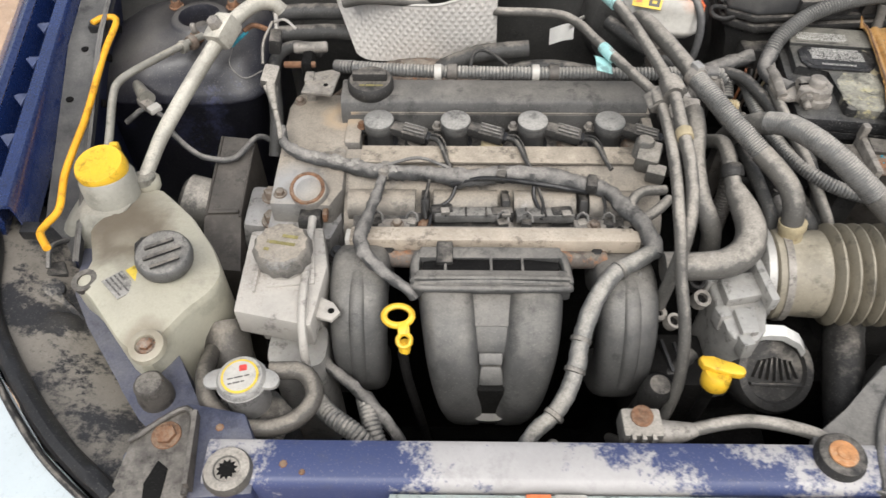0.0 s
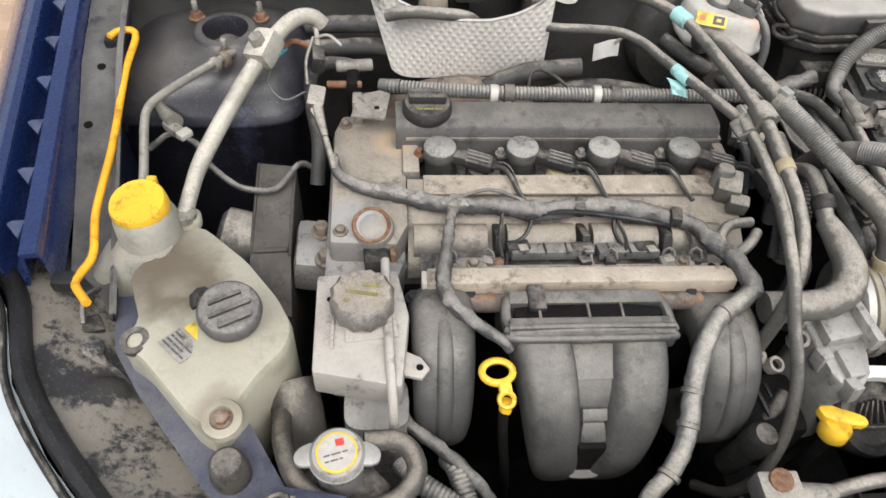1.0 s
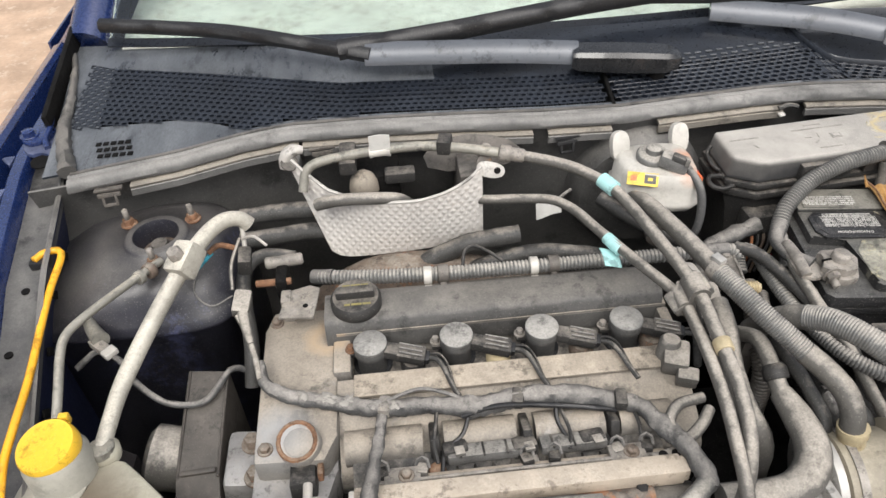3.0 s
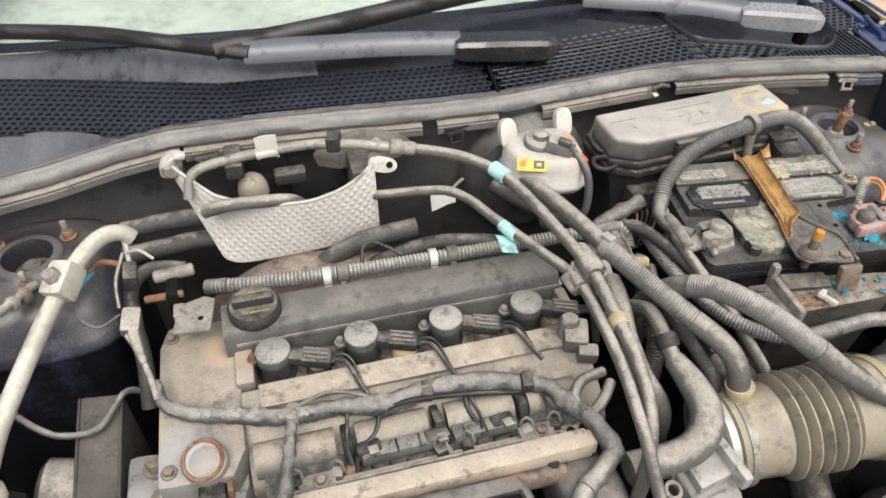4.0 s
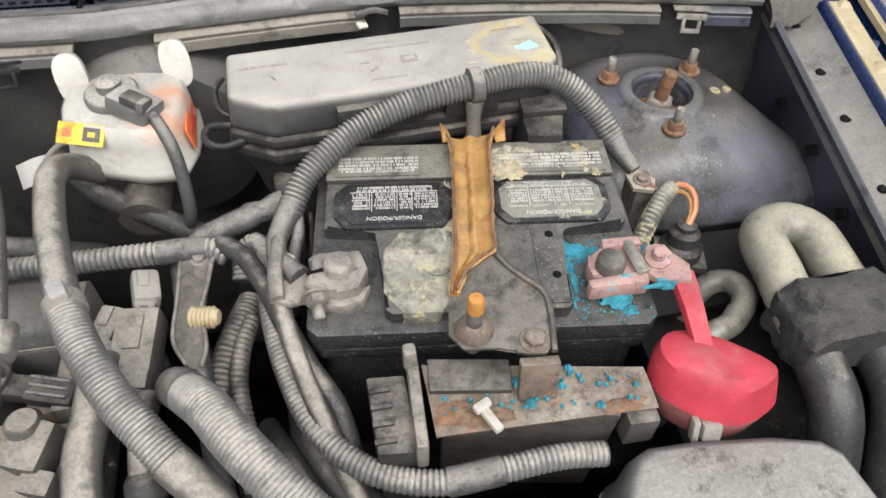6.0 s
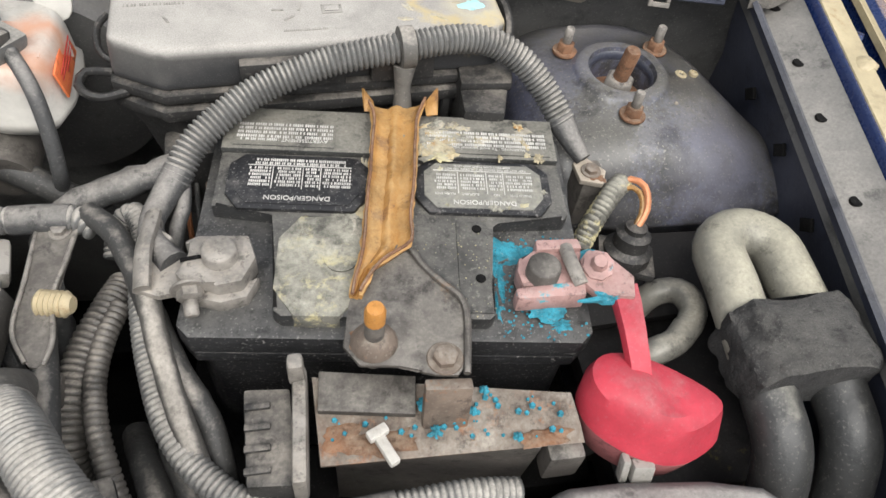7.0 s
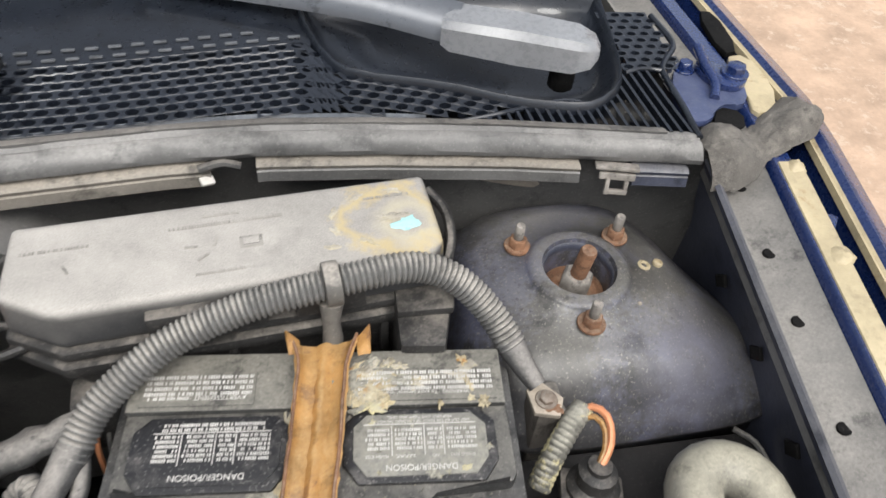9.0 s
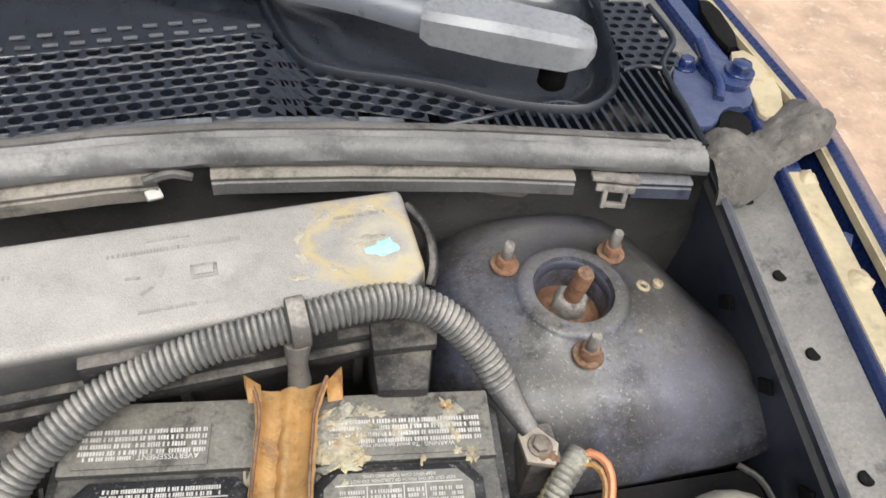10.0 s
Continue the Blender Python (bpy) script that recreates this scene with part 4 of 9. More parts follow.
def wiper(arm, w, blades, label, cap, cap_mat):
    t = thing("wiper", label, "wiper", arm[0])
    part("arm", tube(arm, w, 8, step=0.02, flat=0.35), "wiper", t)
    for pts, r in blades:
        part("blade", tube(pts, r, 8, step=0.02), "black", t)
    a, b = (Vector(q) for q in cap)
    side = Vector((-(b - a).y, (b - a).x, 0)).normalized()
    rings = []
    for f, wd, h in ((0.0, 0.016, 0.010), (0.06, 0.019, 0.013), (0.5, 0.019, 0.015), (0.85, 0.018, 0.014), (0.96, 0.013, 0.010), (1.0, 0.006, 0.004)):
        p = a.lerp(b, f)
        rings.append([tuple(p + side * wd * sx + Vector((0, 0, h * sz))) for sx, sz in ((-1, -1), (-1, 0.5), (-0.75, 0.9), (0.75, 1), (1, 0.6), (1, -1))])
    part("arm_cover", loft(rings), cap_mat, t, smooth=35)
    p = a.lerp(b, 0.8)
    part("spindle", cyl((p.x, p.y, 0.955), 0.011, p.z - 0.965), "deep", t)


wiper([(0.060, 0.368, 1.014), (-0.05, 0.378, 1.020), (-0.233, 0.392, 1.024)], 0.017,
      [([(-0.62, 0.53, 1.032), (-0.50, 0.495, 1.034), (-0.40, 0.46, 1.034), (-0.22, 0.388, 1.022)], 0.011), ([(-0.27, 0.405, 1.026), (-0.10, 0.425, 1.034), (0.12, 0.465, 1.042), (0.36, 0.495, 1.046)], 0.015)],
      "satin grey wiper arm with black blades and end cover", ((0.052, 0.368, 1.010), (0.198, 0.341, 1.008)), "gloss_black")
wiper([(0.530, 0.386, 1.000), (0.44, 0.420, 1.010), (0.28, 0.462, 1.020)], 0.018,
      [([(0.62, 0.47, 1.03), (0.40, 0.465, 1.03), (0.15, 0.478, 1.04)], 0.010)],
      "pale grey wiper arm with satin end cover in its well", ((0.519, 0.390, 0.998), (0.640, 0.346, 0.993)), "cover_sky_grey")

# front crossmember
part("crossmember", extrude_x([(-0.462, 0.80), (-0.464, 0.862), (-0.460, 0.868), (-0.455, 0.870), (-0.428, 0.871), (-0.422, 0.868), (-0.419, 0.855),
                               (-0.419, 0.82), (-0.424, 0.82), (-0.428, 0.858), (-0.456, 0.860), (-0.457, 0.80)], -0.37, 0.50, steps=8), "blue_dusty", body,
     "blue front crossmember under patchy dust")
part("crossmember_end", prism([(-0.445, -0.435), (-0.40, -0.385), (-0.345, -0.395), (-0.33, -0.425), (-0.325, -0.47), (-0.44, -0.48)], 0.80, 0.866, 0.005), "blue_grimy", body)
part("grille_lip", extrude_x([(-0.466, 0.852), (-0.468, 0.864), (-0.485, 0.866), (-0.56, 0.845), (-0.575, 0.80), (-0.57, 0.80), (-0.48, 0.84)], -0.21, 0.5, steps=6), "trim", body, "pale green plastic trim")
part("trim_sticker", box((-0.085, -0.476, 0.8668), (0.021, 0.016, 0.0008), 0.0002), "orange", body)
part("trim_sticker", box((-0.058, -0.476, 0.8668), (0.026, 0.016, 0.0008), 0.0002), "white", body)
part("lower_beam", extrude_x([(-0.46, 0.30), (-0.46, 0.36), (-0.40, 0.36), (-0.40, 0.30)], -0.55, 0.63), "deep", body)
# slanted beam from the corner to the front
part("side_beam", loft([[(x - dx, y - dy, z) for dx, dy, z in ((0.030, 0.02, z0), (0.030, 0.02, z1), (-0.022, -0.012, z1), (-0.022, -0.012, z0))]
                        for x, y, z0, z1 in ((-0.575, -0.12, 0.76, 0.815), (-0.555, -0.205, 0.77, 0.828), (-0.455, -0.33, 0.78, 0.832), (-0.40, -0.42, 0.78, 0.836))]), "blue_grimy", body)
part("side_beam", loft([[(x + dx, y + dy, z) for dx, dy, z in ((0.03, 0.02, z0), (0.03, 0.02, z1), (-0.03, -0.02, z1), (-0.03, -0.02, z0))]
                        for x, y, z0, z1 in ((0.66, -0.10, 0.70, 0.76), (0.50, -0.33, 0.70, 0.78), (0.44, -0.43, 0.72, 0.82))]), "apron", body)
part("corner_plate", prism(softened([(0.150, -0.421), (0.196, -0.390), (0.214, -0.374), (0.262, -0.330), (0.33, -0.330), (0.33, -0.47), (0.17, -0.464)], 1), 0.855, 0.8665, 0.003), "apron_grey", body, "grey dusty corner plate")
part("plate_rib", tube([(0.206, -0.462, 0.869), (0.214, -0.425, 0.870), (0.235, -0.385, 0.870), (0.268, -0.350, 0.869)], 0.0035, 8), "apron_grey", body)
# Depths of the bay: their shade is put into the near-black colour.
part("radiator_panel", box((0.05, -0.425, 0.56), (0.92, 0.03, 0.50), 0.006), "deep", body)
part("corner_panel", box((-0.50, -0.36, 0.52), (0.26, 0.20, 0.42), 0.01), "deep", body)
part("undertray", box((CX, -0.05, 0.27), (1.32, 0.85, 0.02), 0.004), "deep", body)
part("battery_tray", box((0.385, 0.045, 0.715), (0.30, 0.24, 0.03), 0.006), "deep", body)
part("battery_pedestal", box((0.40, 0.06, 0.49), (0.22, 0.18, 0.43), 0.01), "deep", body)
part("front_post", lathe([(0.017, 0), (0.017, 0.010), (0.0155, 0.012), (0.0148, 0.026), (0.012, 0.029)], (-0.443, -0.364, 0.834), seg=20), "bracket", body)
for c, r in (((-0.302, -0.445, 0.87), 0.004), ((-0.365, -0.41, 0.866), 0.004), ((-0.285, -0.452, 0.87), 0.003)):
    part("paint_chip", lathe([(r, 0), (r * 0.8, 0.0012), (0.0003, 0.0016)], c, seg=7), "rust", body)

# latch brace at the corner
brace = thing("corner_brace", "grimy steel corner brace with rusty bolt and slot", "bracket", (-0.40, -0.44, 0.866))
part("plate", prism([(-0.437, -0.425), (-0.40, -0.397), (-0.385, -0.402), (-0.378, -0.47), (-0.385, -0.52), (-0.445, -0.50)], 0.867, 0.874, 0.002), "bracket", brace)
part("flange", loft([[(x - 0.002, y, z) for x, y, z in ((-0.385, -0.402, 0.87), (-0.376, -0.47, 0.87), (-0.376, -0.47, 0.888), (-0.384, -0.402, 0.884))],
                     [(x + 0.002, y, z) for x, y, z in ((-0.385, -0.402, 0.87), (-0.376, -0.47, 0.87), (-0.376, -0.47, 0.888), (-0.384, -0.402, 0.884))]]), "bracket", brace)
part("slot", prism([(-0.408, -0.445), (-0.398, -0.452), (-0.398, -0.478), (-0.412, -0.482), (-0.415, -0.465)], 0.8735, 0.8752, 0.0005), "deep", brace)
part("bolt", hexbolt((-0.407, -0.422, 0.874), 0.009, 0.006), "rust", brace)
part("fold", tube([(-0.438, -0.428, 0.875), (-0.401, -0.399, 0.876), (-0.388, -0.404, 0.877), (-0.381, -0.440, 0.877), (-0.378, -0.475, 0.877)], 0.003, 8), "bracket", brace)


def grommet(c, r, label, inner):
    g = thing("grommet", label, "grommet", c)
    part("ring", lathe([(r * 0.3, 0.0), (r, 0.0), (r * 1.02, 0.004), (r * 0.92, 0.010), (r * 0.72, 0.0112), (r * 0.55, 0.0105), (r * 0.50, 0.0085), (r * 0.0, 0.0080)], c, seg=30), "hose_grey" if inner == "star" else "black_dusty", g)
    if inner == "star":
        star = []
        for k in range(22):
            q = r * (0.44 if k % 2 else 0.30)
            star.append((c[0] + q * math.cos(math.pi * k / 11), c[1] + q * math.sin(math.pi * k / 11)))
        part("hole", prism(star, c[2] + 0.0075, c[2] + 0.0090, 0), "deep", g)
    else:
        part("bolt", lathe([(r * 0.58, 0.006), (r * 0.56, 0.012), (r * 0.3, 0.0125), (r * 0.28, 0.0135), (0.001, 0.014)], c, seg=22), "rust_bright", g)


grommet((-0.348, -0.452, 0.866), 0.021, "grey rubber bonnet buffer with star-shaped hole", "star")
grommet((0.174, -0.436, 0.871), 0.021, "rubber-ringed round bolt with orange rust", "bolt")

# headlamp
lamp = thing("headlamp", "dusty grey-backed headlamp with clear lens", "headlamp", (-0.56, -0.36, 0.80))
EDGE = [(-0.692, -0.150), (-0.655, -0.20), (-0.625, -0.28), (-0.575, -0.35), (-0.505, -0.425), (-0.44, -0.475)]
part("lens", loft([[(x - 0.010 - o, y - 0.008 - o * 0.7, z) for x, y in EDGE] for o, z in ((0.0, 0.862), (0.03, 0.858), (0.075, 0.838), (0.11, 0.79), (0.12, 0.68))], closed=False), "lens", lamp)
part("gasket", tube([(x, y, 0.867) for x, y in EDGE], 0.0095, 8, step=0.01), "black", lamp)
part("housing", loft([[(x + o, y + o * 0.75, z) for x, y in EDGE] for o, z in ((0.004, 0.862), (0.03, 0.852), (0.06, 0.825), (0.085, 0.79), (0.09, 0.66))], closed=False), "housing", lamp)
part("outer_bead", tube([(x - 0.013, y - 0.010, 0.8665) for x, y in EDGE], 0.0035, 8, step=0.01), "black_dusty", lamp)
part("back_shell", lathe([(0.048, 0), (0.048, 0.06), (0.040, 0.085), (0.016, 0.095)], (-0.558, -0.345, 0.735), (0.1, 0.1, 1), 24), "housing", lamp)
part("rear_dome", lumpy(lathe([(0.044, 0), (0.043, 0.05), (0.036, 0.075), (0.022, 0.088), (0.005, 0.092)], (-0.582, -0.302, 0.762), (0.1, 0.05, 1), 20), 0.003, 30, 1), "housing", lamp, "dusty rounded rear dome")
part("adjuster_knob", lathe([(0.012, 0), (0.014, 0.004), (0.014, 0.018), (0.008, 0.022)], (-0.592, -0.238, 0.826), (0.2, -0.2, 1), 14), "housing", lamp)
part("adjuster_arm", lumpy(box((-0.574, -0.262, 0.822), (0.05, 0.03, 0.03), 0.006, (10, 15, -40)), 0.003, 50, 2), "housing", lamp)
part("adjuster", box((-0.585, -0.235, 0.80), (0.05, 0.045, 0.05), 0.008, (10, 0, 20)), "housing", lamp)
part("connector", box((-0.60, -0.215, 0.835), (0.03, 0.022, 0.018), 0.004, (0, 20, 30)), "black_dusty", lamp)
part("plug_wire", tube([(-0.60, -0.215, 0.845), (-0.603, -0.19, 0.852), (-0.60, -0.16, 0.83)], 0.003, 8), "tape", lamp)

for x, y, r in ((0.636, 0.178, 0.0045), (0.652, 0.176, 0.003), (0.628, 0.160, 0.002), (0.560, 0.140, 0.002), (0.668, 0.150, 0.002)):
    z = 0.8965 if abs(x - 0.60) < 0.03 else 0.8885 if abs(x - 0.60) < 0.045 else 0.879
    part("paint_blister", lathe([(r, 0), (r * 0.8, 0.0022), (r * 0.3, 0.003)], (x, y, z), (0.2, 0, 1), seg=9), "lip", body)


# ---- engine ----
engine = thing("engine", "dusty four-cylinder petrol engine", "engine", (-0.13, -0.05, 0.28))
# The block's near-black colour includes the shade down in the bay.
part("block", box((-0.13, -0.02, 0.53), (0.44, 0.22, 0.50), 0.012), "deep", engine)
part("cylinder_head", box((-0.135, -0.02, 0.785), (0.455, 0.205, 0.05), 0.006), "alu", engine)
part("cam_cover", extrude_x([(0.084, 0.80), (0.083, 0.866), (0.078, 0.872), (0.020, 0.872), (0.021, 0.842), (0.016, 0.836), (-0.026, 0.836), (-0.030, 0.840),
                             (-0.032, 0.856), (-0.036, 0.860), (-0.052, 0.860), (-0.060, 0.852), (-0.085, 0.842), (-0.118, 0.826), (-0.128, 0.812), (-0.13, 0.80)],
                            -0.288, 0.092, steps=12), "cover", engine, "cast cam cover under brown dust")
part("cover_ridge", extrude_x([(0.074, 0.868), (0.072, 0.884), (0.066, 0.8875), (0.030, 0.8875), (0.024, 0.882), (0.0195, 0.866), (0.0175, 0.846), (0.0205, 0.845), (0.023, 0.864)], -0.30, 0.088, steps=10), "cover_dark", engine, "dark grey raised ridge")
part("timing_end", prism([(-0.372, -0.125), (-0.30, -0.128), (-0.2875, -0.10), (-0.2875, 0.060), (-0.30, 0.078), (-0.365, 0.080), (-0.374, 0.05)], 0.70, 0.856, 0.007), "cover", engine)
part("timing_case", prism([(-0.378, -0.150), (-0.30, -0.152), (-0.29, -0.12), (-0.29, 0.07), (-0.378, 0.085)], 0.45, 0.825, 0.006), "alu", engine)
part("well_end", box((-0.283, 0.0, 0.851), (0.020, 0.052, 0.022), 0.004), "cover", engine)
part("well_end", box((0.088, -0.004, 0.852), (0.014, 0.05, 0.03), 0.004), "cover", engine)
cap = thing("oil_filler_cap", "black ribbed oil filler cap with yellow print", "cap", (-0.263, 0.05, 0.886))
part("disc", lathe([(0.026, 0.0), (0.029, 0.004), (0.029, 0.014), (0.026, 0.018), (0.0, 0.018)], (-0.263, 0.05, 0.884), seg=36), "black_dusty", cap)
part("grip", box((-0.263, 0.05, 0.907), (0.044, 0.012, 0.012), 0.003), "black_dusty", cap)
bars((-0.263, 0.066, 0.9025), 1, 0.030, 0.004, 0.0028, (0, 0, 180), "olive", cap, seed=3)
bars((-0.263, 0.036, 0.9025), 1, 0.034, 0.004, 0.0030, (0, 0, 180), "olive", cap, seed=4)
# bolts along the cover
for x, y, z in ((-0.36, 0.06, 0.856), (-0.36, -0.11, 0.856), (0.075, -0.05, 0.858),
                (-0.205, 0.012, 0.840), (-0.11, 0.012, 0.840), (-0.015, 0.012, 0.840)):
    part("cover_bolt", hexbolt((x, y, z), 0.0055, 0.007), "rusty", engine)

# coils
def coil(x, y):
    t = thing("ignition_coil", "black ignition coil with dusty round cap and plug", "ignition coil", (x, y, 0.836), "coils along the cam cover")
    part("body", lathe([(0.0165, 0), (0.0165, 0.028), (0.0185, 0.030), (0.0185, 0.040), (0.0172, 0.0435), (0.0, 0.0445)], (x, y - 0.004, 0.836), seg=26), "manifold", t)
    part("cap_disc", lathe([(0.0182, 0), (0.0188, 0.001), (0.0186, 0.0035), (0.0165, 0.005), (0.0, 0.0056)], (x, y - 0.004, 0.8775), seg=26), "air_grey", t, "dusty flat cap")
    part("collar", lathe([(0.022, 0), (0.022, 0.006), (0.017, 0.008)], (x, y, 0.836), seg=22), "black", t)
    part("neck", box((x + 0.022, y - 0.009, 0.870), (0.022, 0.017, 0.012), 0.003, (0, 6, -14)), "black_dusty", t)
    plug = part("plug", box((x + 0.044, y - 0.014, 0.867), (0.032, 0.019, 0.014), 0.003, (8, 8, -14)), "black_dusty", t)
    for d in (-0.006, 0.0, 0.006):
        part("plug_rib", box((x + 0.044 + 0.1 * d, y - 0.014 + d, 0.8745), (0.026, 0.0022, 0.003), 0.0008, (8, 8, -14)), "coil_cap", plug)
    part("plug_end", box((x + 0.061, y - 0.0185, 0.864), (0.006, 0.013, 0.010), 0.002, (8, 8, -14)), "black", plug)
    part("mount_ear", box((x - 0.021, y + 0.004, 0.858), (0.014, 0.012, 0.006), 0.002), "black_dusty", t)
    part("bolt", hexbolt((x - 0.023, y + 0.005, 0.861), 0.0045, 0.008), "rust" if x < -0.2 else "lead", t)
    part("wire", tube([(x + 0.062, y - 0.019, 0.864), (x + 0.072, y - 0.026, 0.868), (x + 0.078, y - 0.040, 0.870), (x + 0.084, y - 0.060, 0.868), (x + 0.090, y - 0.076, 0.866)], 0.0030, 8), "hose", t)
    part("wire", tube([(x + 0.061, y - 0.015, 0.865), (x + 0.074, y - 0.018, 0.868), (x + 0.082, y - 0.032, 0.868), (x + 0.086, y - 0.058, 0.867)], 0.0014, 6), "black_dusty", t)


for x in (-0.25, -0.1545, -0.0585, 0.0375):
    coil(x, 0.0)
part("well_floor", box((-0.10, -0.004, 0.8375), (0.345, 0.036, 0.004), 0.001), "black_dusty", engine, "dark well floor")
# plug-well lids between the coils
for k, x in enumerate((-0.205, -0.108, -0.012, 0.07)):
    part("well_plug", lathe([(0.014, 0), (0.014, 0.012), (0.011, 0.016), (0.0, 0.017)], (x, -0.010, 0.836), seg=18), ("black_dusty", "cream", "rusty", "rusty")[k], engine)

# rolled casting in front of the ridge, with its clips
for x0, x1 in ((-0.282, -0.20), (-0.18, -0.105), (-0.085, -0.012), (0.004, 0.062)):
    part("casting_roll", tube([(x0, -0.103, 0.832), ((x0 + x1) / 2, -0.103, 0.832), (x1, -0.103, 0.832)], 0.0185, 20, step=0.02), "cover", engine)
for k, x in enumerate((-0.19, -0.095, -0.004)):
    part("hold_clip", box((x, -0.107, 0.838), (0.010, 0.036, 0.024), 0.003, (-25, 0, 0)), "black_dusty", engine)
    part("clip_foot", lathe([(0.009, 0), (0.010, 0.004), (0.008, 0.016), (0.004, 0.018)], (x, -0.136, 0.822), (0, -0.3, 1), 14), "rust" if k == 0 else "lead", engine)
for x0, x1, y, z in ((-0.27, 0.05, -0.052, 0.8605),):
    part("cover_lip", box(((x0 + x1) / 2 + 0.010, y + 0.006, z), (x1 - x0 + 0.02, 0.030, 0.004), 0.0015), "lip", engine, "dust-caked pale lip")

# injector strip and its clutter under the harness
part("injector_cover", extrude_x([(-0.112, 0.80), (-0.112, 0.826), (-0.118, 0.834), (-0.146, 0.822), (-0.150, 0.812), (-0.150, 0.80)], -0.275, 0.045, steps=4), "black_dusty", engine)
for k in range(17):
    x = -0.262 + 0.0185 * k
    part("rib", box((x, -0.140, 0.825), (0.0022, 0.026, 0.010), 0.0006, (-22, 0, 0)), "black_dusty", engine)
for k in range(4):
    x = -0.228 + 0.0945 * k
    inj = thing("injector", "dusty fuel injector with plug", "injector", (x, -0.150, 0.80), "injectors under the rail")
    part("barrel", lathe([(0.009, 0), (0.009, 0.022), (0.007, 0.026), (0.007, 0.04)], (x, -0.152, 0.805), (0, -0.35, 1), 16), "lead" if k % 2 else "rusty", inj)
    part("plug", box((x + 0.014, -0.152, 0.832), (0.018, 0.016, 0.012), 0.003, (-15, 0, 12)), "black_dusty", inj)
rail = thing("fuel_rail", "pale dusty square fuel rail with rusty tube", "fuel rail", (-0.11, -0.178, 0.83))
part("bar", box((-0.1135, -0.1765, 0.8535), (0.316, 0.023, 0.019), 0.003, (-8, 0, 0)), "rail", rail)
part("end_plug", box((-0.2735, -0.1765, 0.8535), (0.006, 0.019, 0.015), 0.002, (-8, 0, 0)), "white", rail)
part("end_plug", box((0.0465, -0.1765, 0.8535), (0.006, 0.019, 0.015), 0.002, (-8, 0, 0)), "rail", rail)
part("lower_tube", tube([(-0.245, -0.1955, 0.8425), (-0.11, -0.1955, 0.8425), (0.012, -0.1955, 0.8425)], 0.0098, 14, step=0.02), "rust_bar", rail)
for x in (-0.225, 0.0):
    part("bracket", box((x, -0.152, 0.846), (0.036, 0.026, 0.005), 0.001, (-10, 0, 0)), "lead", rail)
    part("bolt", hexbolt((x + 0.004, -0.150, 0.848), 0.0055, 0.007), "rusty", rail)

# front cam sensor plug with rust ring
sen = thing("cam_sensor", "round sensor housing with rusty ring", "sensor", (-0.327, -0.108, 0.845))
part("housing", lathe([(0.022, 0), (0.022, 0.014), (0.0195, 0.018), (0.015, 0.0175), (0.013, 0.0195), (0.0005, 0.020)], (-0.325, -0.106, 0.848), (0, -0.3, 1), 26), "cover", sen)
part("ring", tube([(-0.327 + 0.0185 * math.cos(a), -0.109 + 0.0185 * math.sin(a), 0.865 + 0.0055 * math.sin(a)) for a in [k * 2 * math.pi / 18 for k in range(19)]], 0.0026, 6), "rust", sen)
part("plug", box((-0.322, -0.140, 0.842), (0.026, 0.034, 0.022), 0.004, (-20, 0, 5)), "black_dusty", sen)
part("clip", box((-0.305, -0.135, 0.848), (0.006, 0.02, 0.01), 0.002, (-20, 0, 5)), "rust", sen)

# engine mount cover beside the timing case
mount = thing("engine_mount", "dark slab-shaped engine mount bracket with round bush", "engine mount", (-0.44, -0.06, 0.60))
part("slab", loft([[(-0.466, 0.030, z0), (-0.420, 0.024, z0), (-0.418, -0.10, z1), (-0.416, -0.16, z1 - 0.04), (-0.463, -0.155, z1 - 0.04), (-0.461, -0.11, z1)]
                   for z0, z1 in ((0.60, 0.60), (0.812, 0.80), (0.822, 0.812))]), "brown_dark", mount, "", 30)
for x0, x1 in ((-0.465, -0.4605), (-0.421, -0.4185)):
    part("edge_bead", tube([(x0, 0.028, 0.823), ((x0 + x1) / 2, -0.04, 0.818), (x1, -0.106, 0.812)], 0.0018, 8), "brown_dark", mount)
part("cross_fold", box((-0.4395, -0.100, 0.8135), (0.038, 0.006, 0.006), 0.002, (8, 0, 3)), "brown_dark", mount)
part("bush", lathe([(0.036, 0), (0.036, 0.05), (0.028, 0.056), (0.012, 0.058)], (-0.452, -0.062, 0.775), (-1, 0.1, 0.25), 24), "hose_grey", mount)
part("foot", box((-0.45, -0.07, 0.55), (0.10, 0.16, 0.12), 0.01), "deep", mount)
part("arm", box((-0.392, -0.085, 0.785), (0.05, 0.07, 0.05), 0.01, (0, 8, 0)), "alu", mount)
for x, y in ((-0.385, -0.07), (-0.378, -0.11)):
    part("bolt", hexbolt((x, y, 0.808), 0.009, 0.014), "rusty", mount)

# intake manifold
manifold = thing("intake_manifold", "grey dusty plastic intake manifold with curved runners", "intake manifold", (-0.11, -0.25, 0.60))


